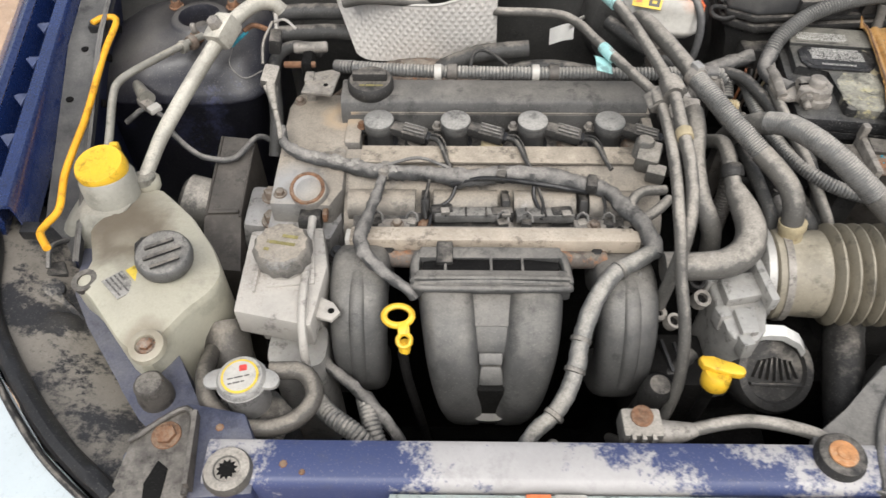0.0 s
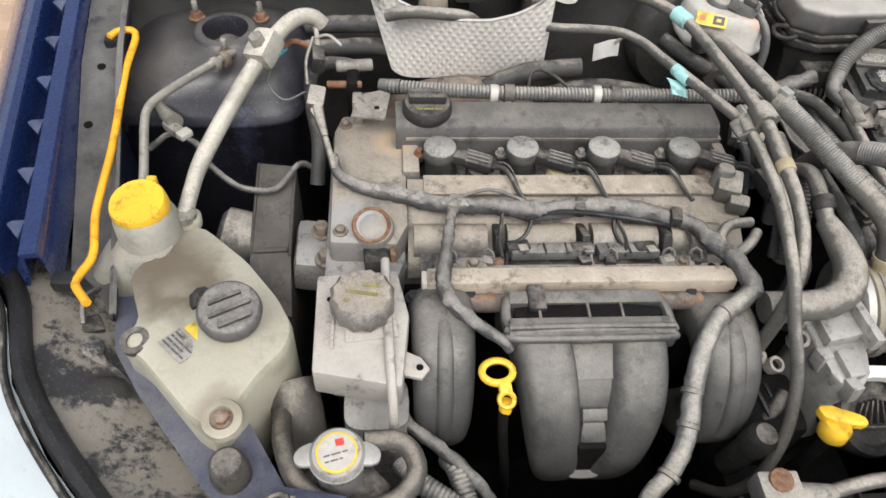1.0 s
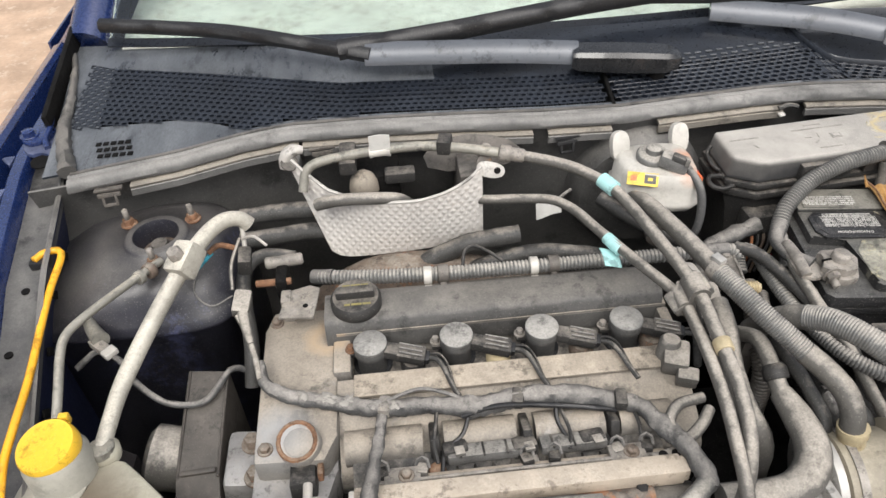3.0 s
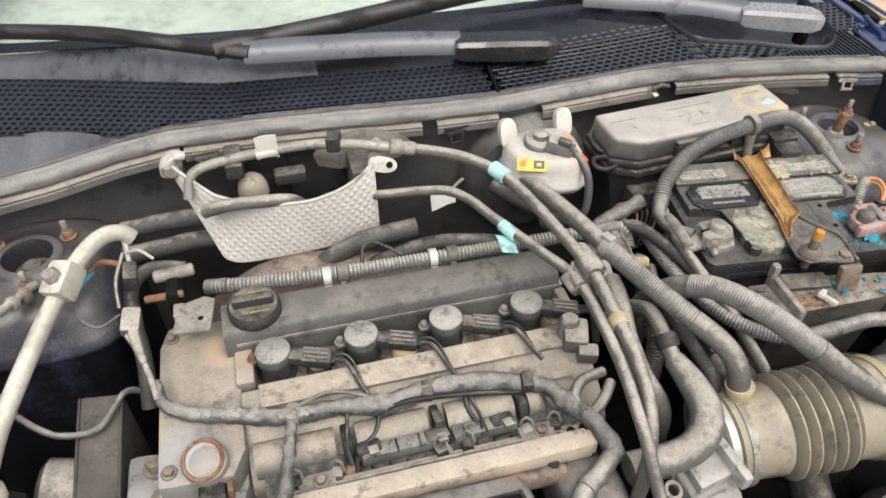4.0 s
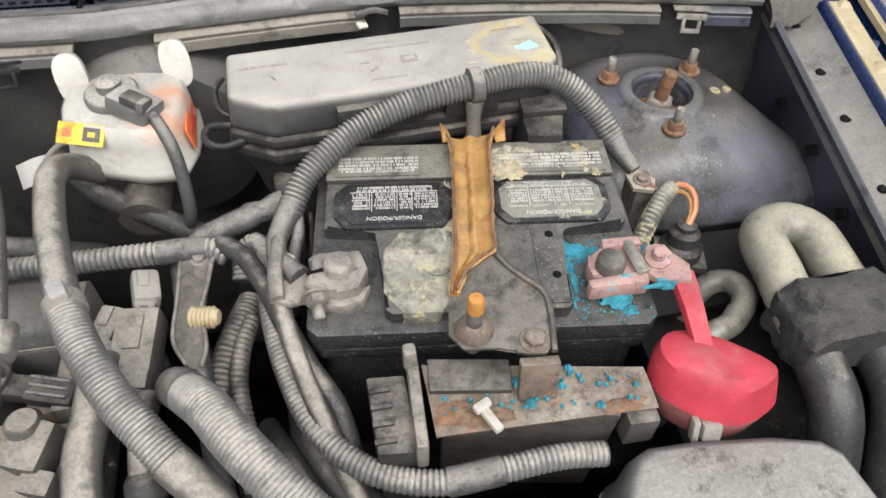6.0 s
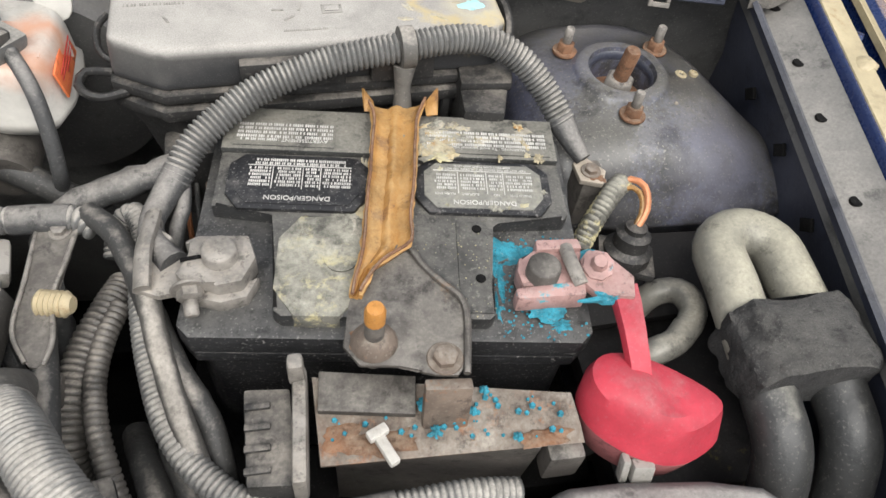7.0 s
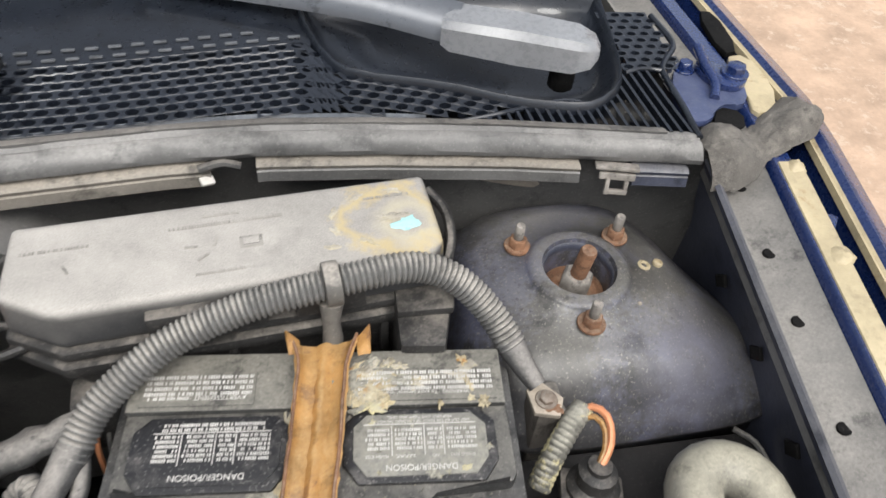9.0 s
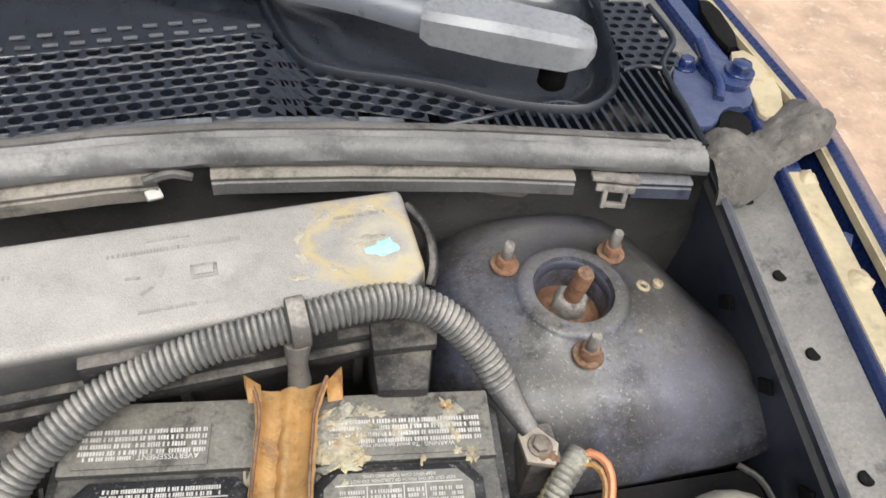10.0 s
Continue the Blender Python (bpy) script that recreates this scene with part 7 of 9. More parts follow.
part("jaw", lathe([(0.0066, 0), (0.0098, 0), (0.0098, 0.026), (0.0066, 0.026)], (0.076, -0.026, 0.941), (0.02, -1, 0.02), 14), "hose_grey", twin)
tag2 = thing("paper_tag", "crumpled white tag hanging on the firewall", "tag", (0.01, 0.262, 0.84))
part("flag", sheet(lambda u, v: (-0.010 + 0.036 * u, 0.262 - 0.010 * v - 0.002 * math.sin(6 * u), 0.838 - 0.022 * v + 0.012 * u + 0.002 * math.sin(5 * u)), 8, 6, 0.0008), "label_white", tag2)
part("tie", tube([(0.020, 0.260, 0.842), (0.030, 0.262, 0.852), (0.040, 0.264, 0.858)], 0.005, 8, flat=0.4), "white", tag2)

h1 = thing("heater_hose", "dusty rubber hose in ribbed sleeve with silver clamp", "hose", (0.15, -0.05, 0.9))
H1 = [(0.10, 0.17, 0.90), (0.086, 0.150, 0.925), (0.088, 0.115, 0.945), (0.100, 0.060, 0.953), (0.112, 0.018, 0.954), (0.122, -0.016, 0.953)]
part("hose", tube(H1, 0.0102, 16), "hose_grey", h1)
part("sleeve", tube([(0.122, -0.016, 0.953), (0.135, -0.044, 0.949), (0.152, -0.072, 0.940), (0.170, -0.094, 0.930), (0.184, -0.110, 0.921)], 0.0114, 18, pitch=0.0028, depth=0.10), "loom_pale", h1)
part("lower_hose", tube([(0.180, -0.106, 0.923), (0.198, -0.124, 0.912), (0.211, -0.142, 0.900), (0.216, -0.157, 0.884), (0.217, -0.165, 0.862)], 0.0118, 16), "hose_grey", h1)
part("clamp", lathe([(0.0104, 0), (0.0122, 0.0005), (0.0122, 0.0105), (0.0104, 0.011)], (0.119, -0.007, 0.9535), (0.4, -0.9, -0.05), 20), "lead", h1, "silver hose clamp")
part("clamp_screw", box((0.121, -0.010, 0.966), (0.010, 0.014, 0.007), 0.002, (0, 0, 25)), "alu_clean", h1)

h2 = thing("breather_hose", "thick ribbed grey breather hose over the duct", "hose", (0.25, -0.13, 0.9))
part("stub", tube([(0.172, -0.030, 0.87), (0.174, -0.045, 0.90), (0.184, -0.062, 0.925), (0.196, -0.078, 0.940)], 0.0128, 16), "hose_grey", h2)
part("sleeve", tube([(0.192, -0.074, 0.938), (0.206, -0.092, 0.949), (0.222, -0.116, 0.953), (0.240, -0.138, 0.949), (0.262, -0.160, 0.937), (0.284, -0.178, 0.922)], 0.0126, 18, pitch=0.0027, depth=0.06), "loom_pale", h2)
part("end", tube([(0.280, -0.175, 0.925), (0.305, -0.194, 0.906), (0.335, -0.208, 0.886), (0.362, -0.216, 0.870), (0.378, -0.220, 0.858)], [0.0128, 0.0122, 0.0112, 0.0105, 0.0105], 16), "hose_grey", h2)

cool = thing("coolant_hose", "dusty grey elbow coolant hose", "hose", (0.14, -0.2, 0.85))
part("elbow", tube([(0.075, -0.216, 0.858), (0.105, -0.217, 0.860), (0.135, -0.214, 0.862), (0.158, -0.200, 0.866), (0.168, -0.178, 0.872), (0.166, -0.150, 0.878), (0.160, -0.122, 0.882)], [0.015, 0.0155, 0.016, 0.017, 0.0165, 0.0145, 0.011], 18), "hose_grey", cool)
part("upper", tube([(0.160, -0.126, 0.882), (0.158, -0.105, 0.892), (0.157, -0.085, 0.900), (0.155, -0.065, 0.90), (0.15, -0.04, 0.88)], [0.0095, 0.009, 0.0085, 0.0085, 0.0085], 14), "hose_grey", cool)
part("fitting", lathe([(0.011, 0), (0.0125, 0.003), (0.0125, 0.012), (0.010, 0.016)], (0.1595, -0.112, 0.889), (-0.05, 0.8, 0.4), 16), "black_dusty", cool)
part("stub", lathe([(0.012, 0), (0.0165, 0), (0.0165, 0.024), (0.012, 0.024)], (0.068, -0.216, 0.857), (1, 0, 0.03), 20), "hose_grey", cool)

for label, r, mt, pts in (
        ("grey rubber hose down to the gearbox", 0.0115, "hose_grey", [(0.128, -0.020, 0.91), (0.126, -0.055, 0.905), (0.120, -0.090, 0.892), (0.125, -0.125, 0.87), (0.14, -0.15, 0.84), (0.15, -0.15, 0.78)]),
        ("dusty black hose beside the engine", 0.0075, "hose", [(0.175, 0.02, 0.88), (0.185, -0.03, 0.88), (0.192, -0.075, 0.876), (0.200, -0.115, 0.866), (0.205, -0.145, 0.85), (0.20, -0.15, 0.80)]),
        ("black battery cable in dusty sleeve", 0.0075, "hose", [(0.196, 0.082, 0.892), (0.214, 0.062, 0.896), (0.228, 0.035, 0.893), (0.242, 0.0, 0.888), (0.255, -0.03, 0.880), (0.272, -0.06, 0.865), (0.28, -0.10, 0.83), (0.28, -0.12, 0.75)]),
        ("dark hose under the breather hose", 0.009, "hose", [(0.215, -0.03, 0.80), (0.232, -0.07, 0.83), (0.245, -0.10, 0.84), (0.262, -0.135, 0.83), (0.27, -0.15, 0.78)]),
        ("thick black radiator hose down to the gearbox", 0.022, "black_dusty", [(0.30, -0.225, 0.76), (0.285, -0.27, 0.755), (0.28, -0.32, 0.73), (0.30, -0.36, 0.66)]),
        ("dark pipe behind the engine", 0.011, "hose", [(-0.16, 0.165, 0.79), (-0.10, 0.16, 0.825), (-0.03, 0.155, 0.845), (0.04, 0.14, 0.845), (0.08, 0.15, 0.82)]),
        ("dark hose behind the engine", 0.013, "hose", [(-0.215, 0.165, 0.77), (-0.190, 0.17, 0.818), (-0.132, 0.175, 0.848), (-0.085, 0.176, 0.857), (-0.050, 0.176, 0.860)]),
        ("black brake pipe hose under the firewall", 0.010, "hose", [(0.06, 0.20, 0.89), (0.10, 0.16, 0.88), (0.15, 0.14, 0.86), (0.19, 0.13, 0.82), (0.20, 0.10, 0.74)]),
        ("taped dark branch of the loom", 0.010, "tape", [(0.245, 0.125, 0.885), (0.215, 0.118, 0.880), (0.185, 0.110, 0.872), (0.165, 0.095, 0.865), (0.160, 0.06, 0.84), (0.165, 0.03, 0.78)]),
        ("dark pipe against the firewall", 0.012, "hose", [(-0.42, 0.250, 0.87), (-0.34, 0.252, 0.872), (-0.22, 0.250, 0.865), (-0.20, 0.25, 0.82)]),
        ("dark pipe under the heat shield", 0.012, "hose", [(-0.44, 0.215, 0.855), (-0.37, 0.218, 0.858), (-0.33, 0.232, 0.850), (-0.26, 0.245, 0.83), (-0.20, 0.24, 0.78)]),
        ("thin wire loop behind the cover", 0.0022, "black_dusty", [(-0.135, 0.098, 0.884), (-0.13, 0.118, 0.892), (-0.118, 0.124, 0.894), (-0.10, 0.112, 0.892), (-0.085, 0.10, 0.886)]),
        ("brownish ribbed conduit by the gearbox", 0.0115, "loom_brown", [(0.212, 0.055, 0.850), (0.204, 0.028, 0.856), (0.194, 0.000, 0.854), (0.188, -0.030, 0.845), (0.186, -0.06, 0.82), (0.186, -0.07, 0.75)]),
        ("thin dusty conduit by the gearbox", 0.0070, "loom_brown", [(0.214, 0.030, 0.862), (0.207, 0.005, 0.862), (0.204, -0.025, 0.858), (0.210, -0.060, 0.850), (0.225, -0.100, 0.83), (0.25, -0.14, 0.80)]),
        ("dark hose by the battery tray", 0.016, "hose", [(0.245, -0.01, 0.80), (0.250, -0.05, 0.82), (0.262, -0.085, 0.822), (0.285, -0.11, 0.80), (0.29, -0.11, 0.72)])):
    hose("hose", label, "hose", pts, r, mt, pitch=0.0042 if mt.startswith("loom") else 0)

# connectors between engine and battery
for c, size, rot, mt, lab in (((0.137, 0.010, 0.872), (0.030, 0.052, 0.026), (8, 0, -6), "hose_grey", "large dusty grey wiring connector"),
                              ((0.137, 0.062, 0.872), (0.020, 0.030, 0.016), (0, 20, 10), "beige", "small beige plug with wires"),
                              ((0.118, -0.06, 0.878), (0.020, 0.032, 0.020), (0, 0, 12), "black_dusty", "dark sensor plug by the engine"),
                              ((0.115, 0.03, 0.872), (0.018, 0.03, 0.018), (10, 0, -20), "hose_grey", "worn grey plug by the engine"),
                              ((0.216, -0.10, 0.862), (0.022, 0.024, 0.03), (0, 10, 20), "black_dusty", "small dusty valve by the duct")):
    q = thing("connector", lab, "connector", (c[0], c[1], c[2] - size[2] / 2), "connectors beside the engine")
    part("shell", box(c, size, 0.004, rot), mt, q)
    part("collar", box((c[0], c[1] - size[1] * 0.55, c[2] - 0.001), (size[0] * 0.75, size[1] * 0.3, size[2] * 0.75), 0.003, rot), mt, q)
    part("latch", box((c[0], c[1] + 0.004, c[2] + size[2] * 0.52), (size[0] * 0.4, size[1] * 0.5, 0.004), 0.001, rot), mt, q)
    part("lead", tube([(c[0], c[1] - size[1] * 0.6, c[2]), (c[0] + 0.004, c[1] - size[1] * 0.6 - 0.02, c[2] - 0.008), (c[0] + 0.01, c[1] - size[1] * 0.6 - 0.04, c[2] - 0.06)], size[0] * 0.28, 8), "tape", q)
leaf = thing("gearshift_bracket", "grey steel bracket with brass nut", "bracket", (0.175, 0.03, 0.82))
LEAF = softened([(0.165, 0.080), (0.179, 0.086), (0.191, 0.077), (0.187, 0.044), (0.1835, 0.022), (0.189, -0.010), (0.185, -0.026), (0.176, -0.024), (0.165, -0.002), (0.166, 0.035)], 1)
part("plate", prism(LEAF, 0.885, 0.888, 0.001), "bracket", leaf)
part("fold", tube([(0.190, 0.076, 0.888), (0.187, 0.046, 0.8895), (0.1838, 0.022, 0.8895), (0.1882, -0.008, 0.889), (0.1852, -0.024, 0.888)], 0.0016, 8), "lead", leaf)
part("fold", tube([(0.1655, 0.078, 0.8875), (0.166, 0.035, 0.889), (0.1655, 0.0, 0.889), (0.176, -0.022, 0.888)], 0.0014, 8), "lead", leaf)
part("bolt", hexbolt((0.180, 0.071, 0.888), 0.0048, 0.005), "lead", leaf)
screw = [(0.006, 0)]
for k in range(6):
    screw += [(0.0082, 0.002 + 0.003 * k), (0.0066, 0.0035 + 0.003 * k)]
part("nut", lathe(screw + [(0.005, 0.021)], (0.176, 0.017, 0.890), (1, -0.2, 0.05), 14), "cream", leaf)
part("foot", box((0.178, -0.025, 0.82), (0.02, 0.02, 0.09), 0.004), "bracket", leaf)

# front lead and connector behind the crossmember
fl = thing("front_connector", "grey plug with rusty screw and sleeved lead", "connector", (0.02, -0.405, 0.84))
part("shell", box((0.012, -0.403, 0.858), (0.036, 0.028, 0.026), 0.004), "hose_grey", fl)
for k in range(3):
    part("shell_rib", box((0.002 + 0.009 * k, -0.418, 0.862), (0.004, 0.006, 0.022), 0.001), "hose_grey", fl)
part("screw", lathe([(0.010, 0), (0.010, 0.004), (0.005, 0.006)], (0.012, -0.398, 0.870), (0, -0.2, 1), 14), "rust", fl)
part("boot", tube([(0.028, -0.406, 0.858), (0.045, -0.407, 0.859), (0.062, -0.405, 0.860)], [0.011, 0.010, 0.006], 12), "lead", fl)
part("lead", tube([(0.060, -0.405, 0.860), (0.085, -0.400, 0.862), (0.113, -0.397, 0.862), (0.145, -0.402, 0.862), (0.172, -0.412, 0.862), (0.20, -0.43, 0.855)], 0.0062, 12), "hose_grey", fl)
part("hanger", box((0.012, -0.414, 0.848), (0.02, 0.02, 0.02), 0.003), "bracket", fl)
hose("bypass_hose", "dark rubber hose bending down behind the timing end", "hose", [(-0.345, 0.172, 0.858), (-0.365, 0.176, 0.861), (-0.388, 0.176, 0.862), (-0.403, 0.163, 0.860), (-0.408, 0.140, 0.857), (-0.402, 0.097, 0.850), (-0.393, 0.048, 0.838), (-0.396, 0.015, 0.80)], 0.009, "hose")
hose("front_lead", "taped dusty lead below the manifold", "wire", [(-0.305, -0.275, 0.79), (-0.293, -0.296, 0.786), (-0.260, -0.322, 0.780), (-0.223, -0.359, 0.772), (-0.205, -0.378, 0.74)], 0.0065, "tape")
for pts in ([(-0.300, -0.335, 0.775), (-0.280, -0.360, 0.790), (-0.252, -0.379, 0.786), (-0.235, -0.392, 0.765)], [(-0.252, -0.320, 0.750), (-0.247, -0.338, 0.772), (-0.237, -0.371, 0.770), (-0.228, -0.390, 0.750)]):
    hose("front_conduit", "short ribbed grey conduit behind the crossmember", "wiring loom", pts, 0.0105, "loom_pale", pitch=0.0044, group="conduits behind the crossmember")
part("radiator_tank", lumpy(box((-0.02, -0.384, 0.700), (0.56, 0.046, 0.07), 0.010), 0.002, 40, 4), "brown_dark", body, "brown grimy radiator top tank")
for k in range(9):
    part("tank_rib", box((-0.27 + 0.062 * k, -0.384, 0.737), (0.004, 0.040, 0.010), 0.001), "brown_dark", body)

# torn pale tape on the harness
for k, (x, y, z, r) in enumerate(((-0.322, -0.058, 0.8725, 0.008), (-0.298, -0.064, 0.8715, 0.010), (-0.276, -0.070, 0.8705, 0.007), (-0.246, -0.077, 0.8705, 0.009), (-0.228, -0.080, 0.8720, 0.006))):
    crust((x, y, z), r, 0.0055, 0.003, "emboss", harness, "tape_scrap", -14, 700 + k, 0.6)
# rails, ribs and small clips between the harness and the fuel rail
for y, z, r in ((-0.1545, 0.8465, 0.0022), (-0.1640, 0.8440, 0.0018)):
    part("cable_rail", tube([(-0.262, y, z), (-0.11, y, z + 0.001), (0.030, y, z)], r, 8, step=0.02), "lead", harness)
for k, (x, w) in enumerate(((-0.142, 0.074), (-0.050, 0.068))):
    pad = part("injector_pad", box((x, -0.129, 0.8430), (w, 0.019, 0.011), 0.003, (-14, 0, 1)), "coil_cap", harness, "dusty grey-blue injector cover")
    for d in (-0.32, 0.0, 0.32):
        part("pad_rib", box((x + d * w, -0.1295, 0.8488), (0.0022, 0.018, 0.003), 0.0008, (-14, 0, 1)), "black_dusty", pad)
part("pale_strip", box((-0.11, -0.1475, 0.8395), (0.30, 0.005, 0.003), 0.001, (-14, 0, 0)), "lip", harness)
for k, x in enumerate((-0.245, -0.205, -0.100, -0.072, -0.008, 0.022)):
    part("wire_clip", box((x, -0.143, 0.8435), (0.012, 0.014, 0.008), 0.002, (-15, 0, 12 * (-1) ** k)), ("black_dusty", "hose_grey", "black_dusty")[k % 3], harness)
    part("clip_loop", tube([(x - 0.006, -0.138, 0.846), (x - 0.002, -0.134, 0.853), (x + 0.005, -0.136, 0.852), (x + 0.007, -0.143, 0.846)], 0.0018, 6), "tape", harness)
for x, dx in ((-0.185, -0.006), (-0.060, 0.008), (0.014, 0.006)):
    part("wire", tube([(x, -0.088, 0.860), (x + dx * 0.5, -0.104, 0.857), (x + dx, -0.122, 0.852), (x + dx * 0.6, -0.140, 0.846)], 0.0022, 6), "black_dusty", harness)


# ---- battery and its surroundings ----
BM = pose(0.386, 0.0515, 0, 0, 0, -6.8)


def on_battery(x, y, z):
    return tuple(BM @ Vector((x, y, z)))


battery = thing("car_battery", "black car battery, crusted with corrosion, pale labels", "battery", on_battery(0, 0, 0.735))
def slab(w, d, c=0.008):
    """A rectangle with cut corners."""
    return [(-w / 2 + c, -d / 2), (w / 2 - c, -d / 2), (w / 2, -d / 2 + c), (w / 2, d / 2 - c), (w / 2 - c, d / 2), (-w / 2 + c, d / 2), (-w / 2, d / 2 - c), (-w / 2, -d / 2 + c)]


part("case", prism(slab(0.228, 0.163), 0.732, 0.873, 0.003, m=BM), "battery", battery)
part("flange", prism(slab(0.240, 0.174), 0.873, 0.883, 0.002, m=BM), "battery", battery)


def words(text, size, m, parent):
    """Raised lettering in the built-in font."""
    cu = bpy.data.curves.new("lettering", "FONT")
    cu.body, cu.size, cu.align_x, cu.extrude = text, size, "CENTER", 0.00015
    ob = new("lettering", cu)
    cu.materials.append(M["ink"])
    ob.parent = parent
    bpy.context.view_layer.update()
    ob.matrix_parent_inverse = parent.matrix_world.inverted()
    ob.matrix_basis = m
    return ob


part("lid", prism(slab(0.242, 0.176), 0.8845, 0.902, 0.003, m=BM), "battery_lid", battery)
HI = [(-0.112, -0.001), (-0.071, -0.004), (-0.067, -0.076), (-0.062, -0.080), (0.057, -0.080), (0.061, -0.076), (0.061, -0.010), (0.066, -0.005), (0.112, -0.003), (0.115, 0.002), (0.113, 0.084), (-0.112, 0.084)]
part("raised_top", prism(HI, 0.901, 0.9135, 0.003, m=BM), "battery_top", battery)
part("vent_block", prism([(0.040, -0.076), (0.0595, -0.076), (0.0595, -0.008), (0.040, -0.008)], 0.9125, 0.9144, 0.0008, m=BM), "battery_top", battery)
for y in (-0.014, -0.052):
    part("vent_hole", cyl(on_battery(0.053, y, 0.9142), 0.0032, 0.001, seg=12), "deep", battery)
part("rear_ledge", prism([(-0.112, 0.0455), (0.113, 0.0455), (0.113, 0.0855), (-0.112, 0.0855)], 0.9125, 0.918, 0.0015, m=BM), "battery_ledge", battery)
OCT = [(-0.050, -0.010), (-0.040, -0.022), (0.040, -0.022), (0.050, -0.010), (0.050, 0.014), (0.040, 0.023), (-0.040, 0.023), (-0.050, 0.014)]
for sx, sy, mt in ((-0.0596, 0.0185, "battery"), (0.0597, 0.0200, "label_grey")):
    part("label_frame", prism([(sx + x * 0.90, sy + y * 1.04) for x, y in OCT], 0.9125, 0.9165, 0.0016, m=BM), "battery", battery)
    face = part("label", prism([(sx + x * 0.78, sy + y * 0.86) for x, y in OCT], 0.9160, 0.9172, 0.0003, m=BM), mt, battery, "printed safety label")
    fixed_words = (("DANGER/POISON", 0.0052, 0.0, 0.0125),)
    if sx > 0:
        fixed_words += (("KEEP OUT OF THE REACH OF CHILDREN. DO NOT TIP.", 0.0024, 0.0, -0.0158), ("KEEP VENT CAPS TIGHT AND LEVEL", 0.0024, 0.0, -0.0184),
                        ("SHIELD EYES", 0.0026, -0.0240, 0.0064), ("NO", 0.0026, -0.0082, 0.0064), ("SULFURIC", 0.0026, 0.0090, 0.0064), ("FLUSH EYES", 0.0026, 0.0255, 0.0064))
    for body_text, size, tx, ty in fixed_words:
        words(body_text, size, BM @ pose(sx - tx, sy - ty, 0.9174, 0, 0, 180), face)
    m = BM @ pose(sx, sy, 0.9175, 0, 0, 180)
    lines = [(0.0, -0.0130, 0.066, 0.0006)] + [(tx, -0.0025, 0.0006, 0.019) for tx in (-0.0135, -0.0022, 0.0168)]
    for tx, ty, w, d in lines:
        part("print_line", prism([(tx - w / 2, ty - d / 2), (tx + w / 2, ty - d / 2), (tx + w / 2, ty + d / 2), (tx - w / 2, ty + d / 2)], 0.0, 0.0003, 0, m=m), "ink", face)
    for tx, w in ((-0.0238, 0.018), (-0.0080, 0.009), (0.0072, 0.016), (0.0252, 0.014)):
        bars(tuple(m @ Vector((tx, -0.0035, 0.0))), 5 if sx > 0 else 6, w, 0.0029, 0.0021, (0, 0, 173.2), "ink", face, fill=0.97, seed=int(400 + tx * 1000 + sx * 100), letters=True)
    if sx < 0:
        bars(tuple(m @ Vector((0.0, -0.0165, 0.0))), 2, 0.058, 0.0030, 0.0022, (0, 0, 173.2), "ink", face, fill=0.97, seed=21, letters=True)
for sx, w, s in ((-0.0715, 0.066, 31), (0.0640, 0.088, 32)):
    strip = part("label_strip", prism([(sx - w / 2, 0.0485), (sx + w / 2, 0.0485), (sx + w / 2, 0.0715), (sx - w / 2, 0.0715)], 0.9176, 0.9188, 0.0003, m=BM), "battery_ledge", battery)
    bars(on_battery(sx, 0.0622, 0.9192), 4, w * 0.95, 0.0038, 0.0025, (0, 0, 173.2), "ink", strip, fill=0.97, seed=s, letters=True)
    if sx < 0:
        words("AVERTISSEMENT :", 0.0042, BM @ pose(sx + 0.012, 0.0550, 0.9190, 0, 0, 180), strip)
        bars(on_battery(sx - 0.018, 0.0535, 0.9192), 1, 0.026, 0.0036, 0.0022, (0, 0, 173.2), "ink", strip, fill=0.97, seed=77, letters=True)
    else:
        words("WARNING : To avoid personal injury,", 0.0034, BM @ pose(sx, 0.0548, 0.9190, 0, 0, 180), strip)
part("acid_patch", prism(softened([(-0.0680, -0.0805), (-0.016, -0.0805), (-0.014, -0.012), (-0.018, -0.0065), (-0.0685, -0.0065)], 1), 0.9010, 0.9146, 0.0025, m=BM), "acid", battery, "pale acid crust")
part("vent_ring", lathe([(0.007, 0), (0.010, 0), (0.010, 0.0015), (0.007, 0.0015)], on_battery(-0.030, -0.040, 0.9142), seg=20), "acid", battery)
for k, (x, y, rx, ry, mt) in enumerate(((0.020, 0.060, 0.016, 0.012, "acid"), (0.030, 0.056, 0.02, 0.012, "strap"), (-0.020, 0.000, 0.009, 0.010, "strap"), (-0.028, -0.01, 0.012, 0.01, "acid"),
                                        (0.073, -0.020, 0.014, 0.011, "teal"), (0.084, -0.028, 0.012, 0.008, "teal"), (0.067, -0.040, 0.004, 0.014, "teal"), (0.064, -0.066, 0.003, 0.010, "teal"), (0.102, -0.076, 0.008, 0.004, "teal"))):
    z = 0.9185 if y > 0.04 else 0.9135 if x < 0.06 else 0.902
    crust(on_battery(x, y, z), rx, ry, 0.0016, "crust_cream" if mt == "strap" else mt, battery, seed=k + 2, rough=0.55 if mt == "teal" else 0.3)
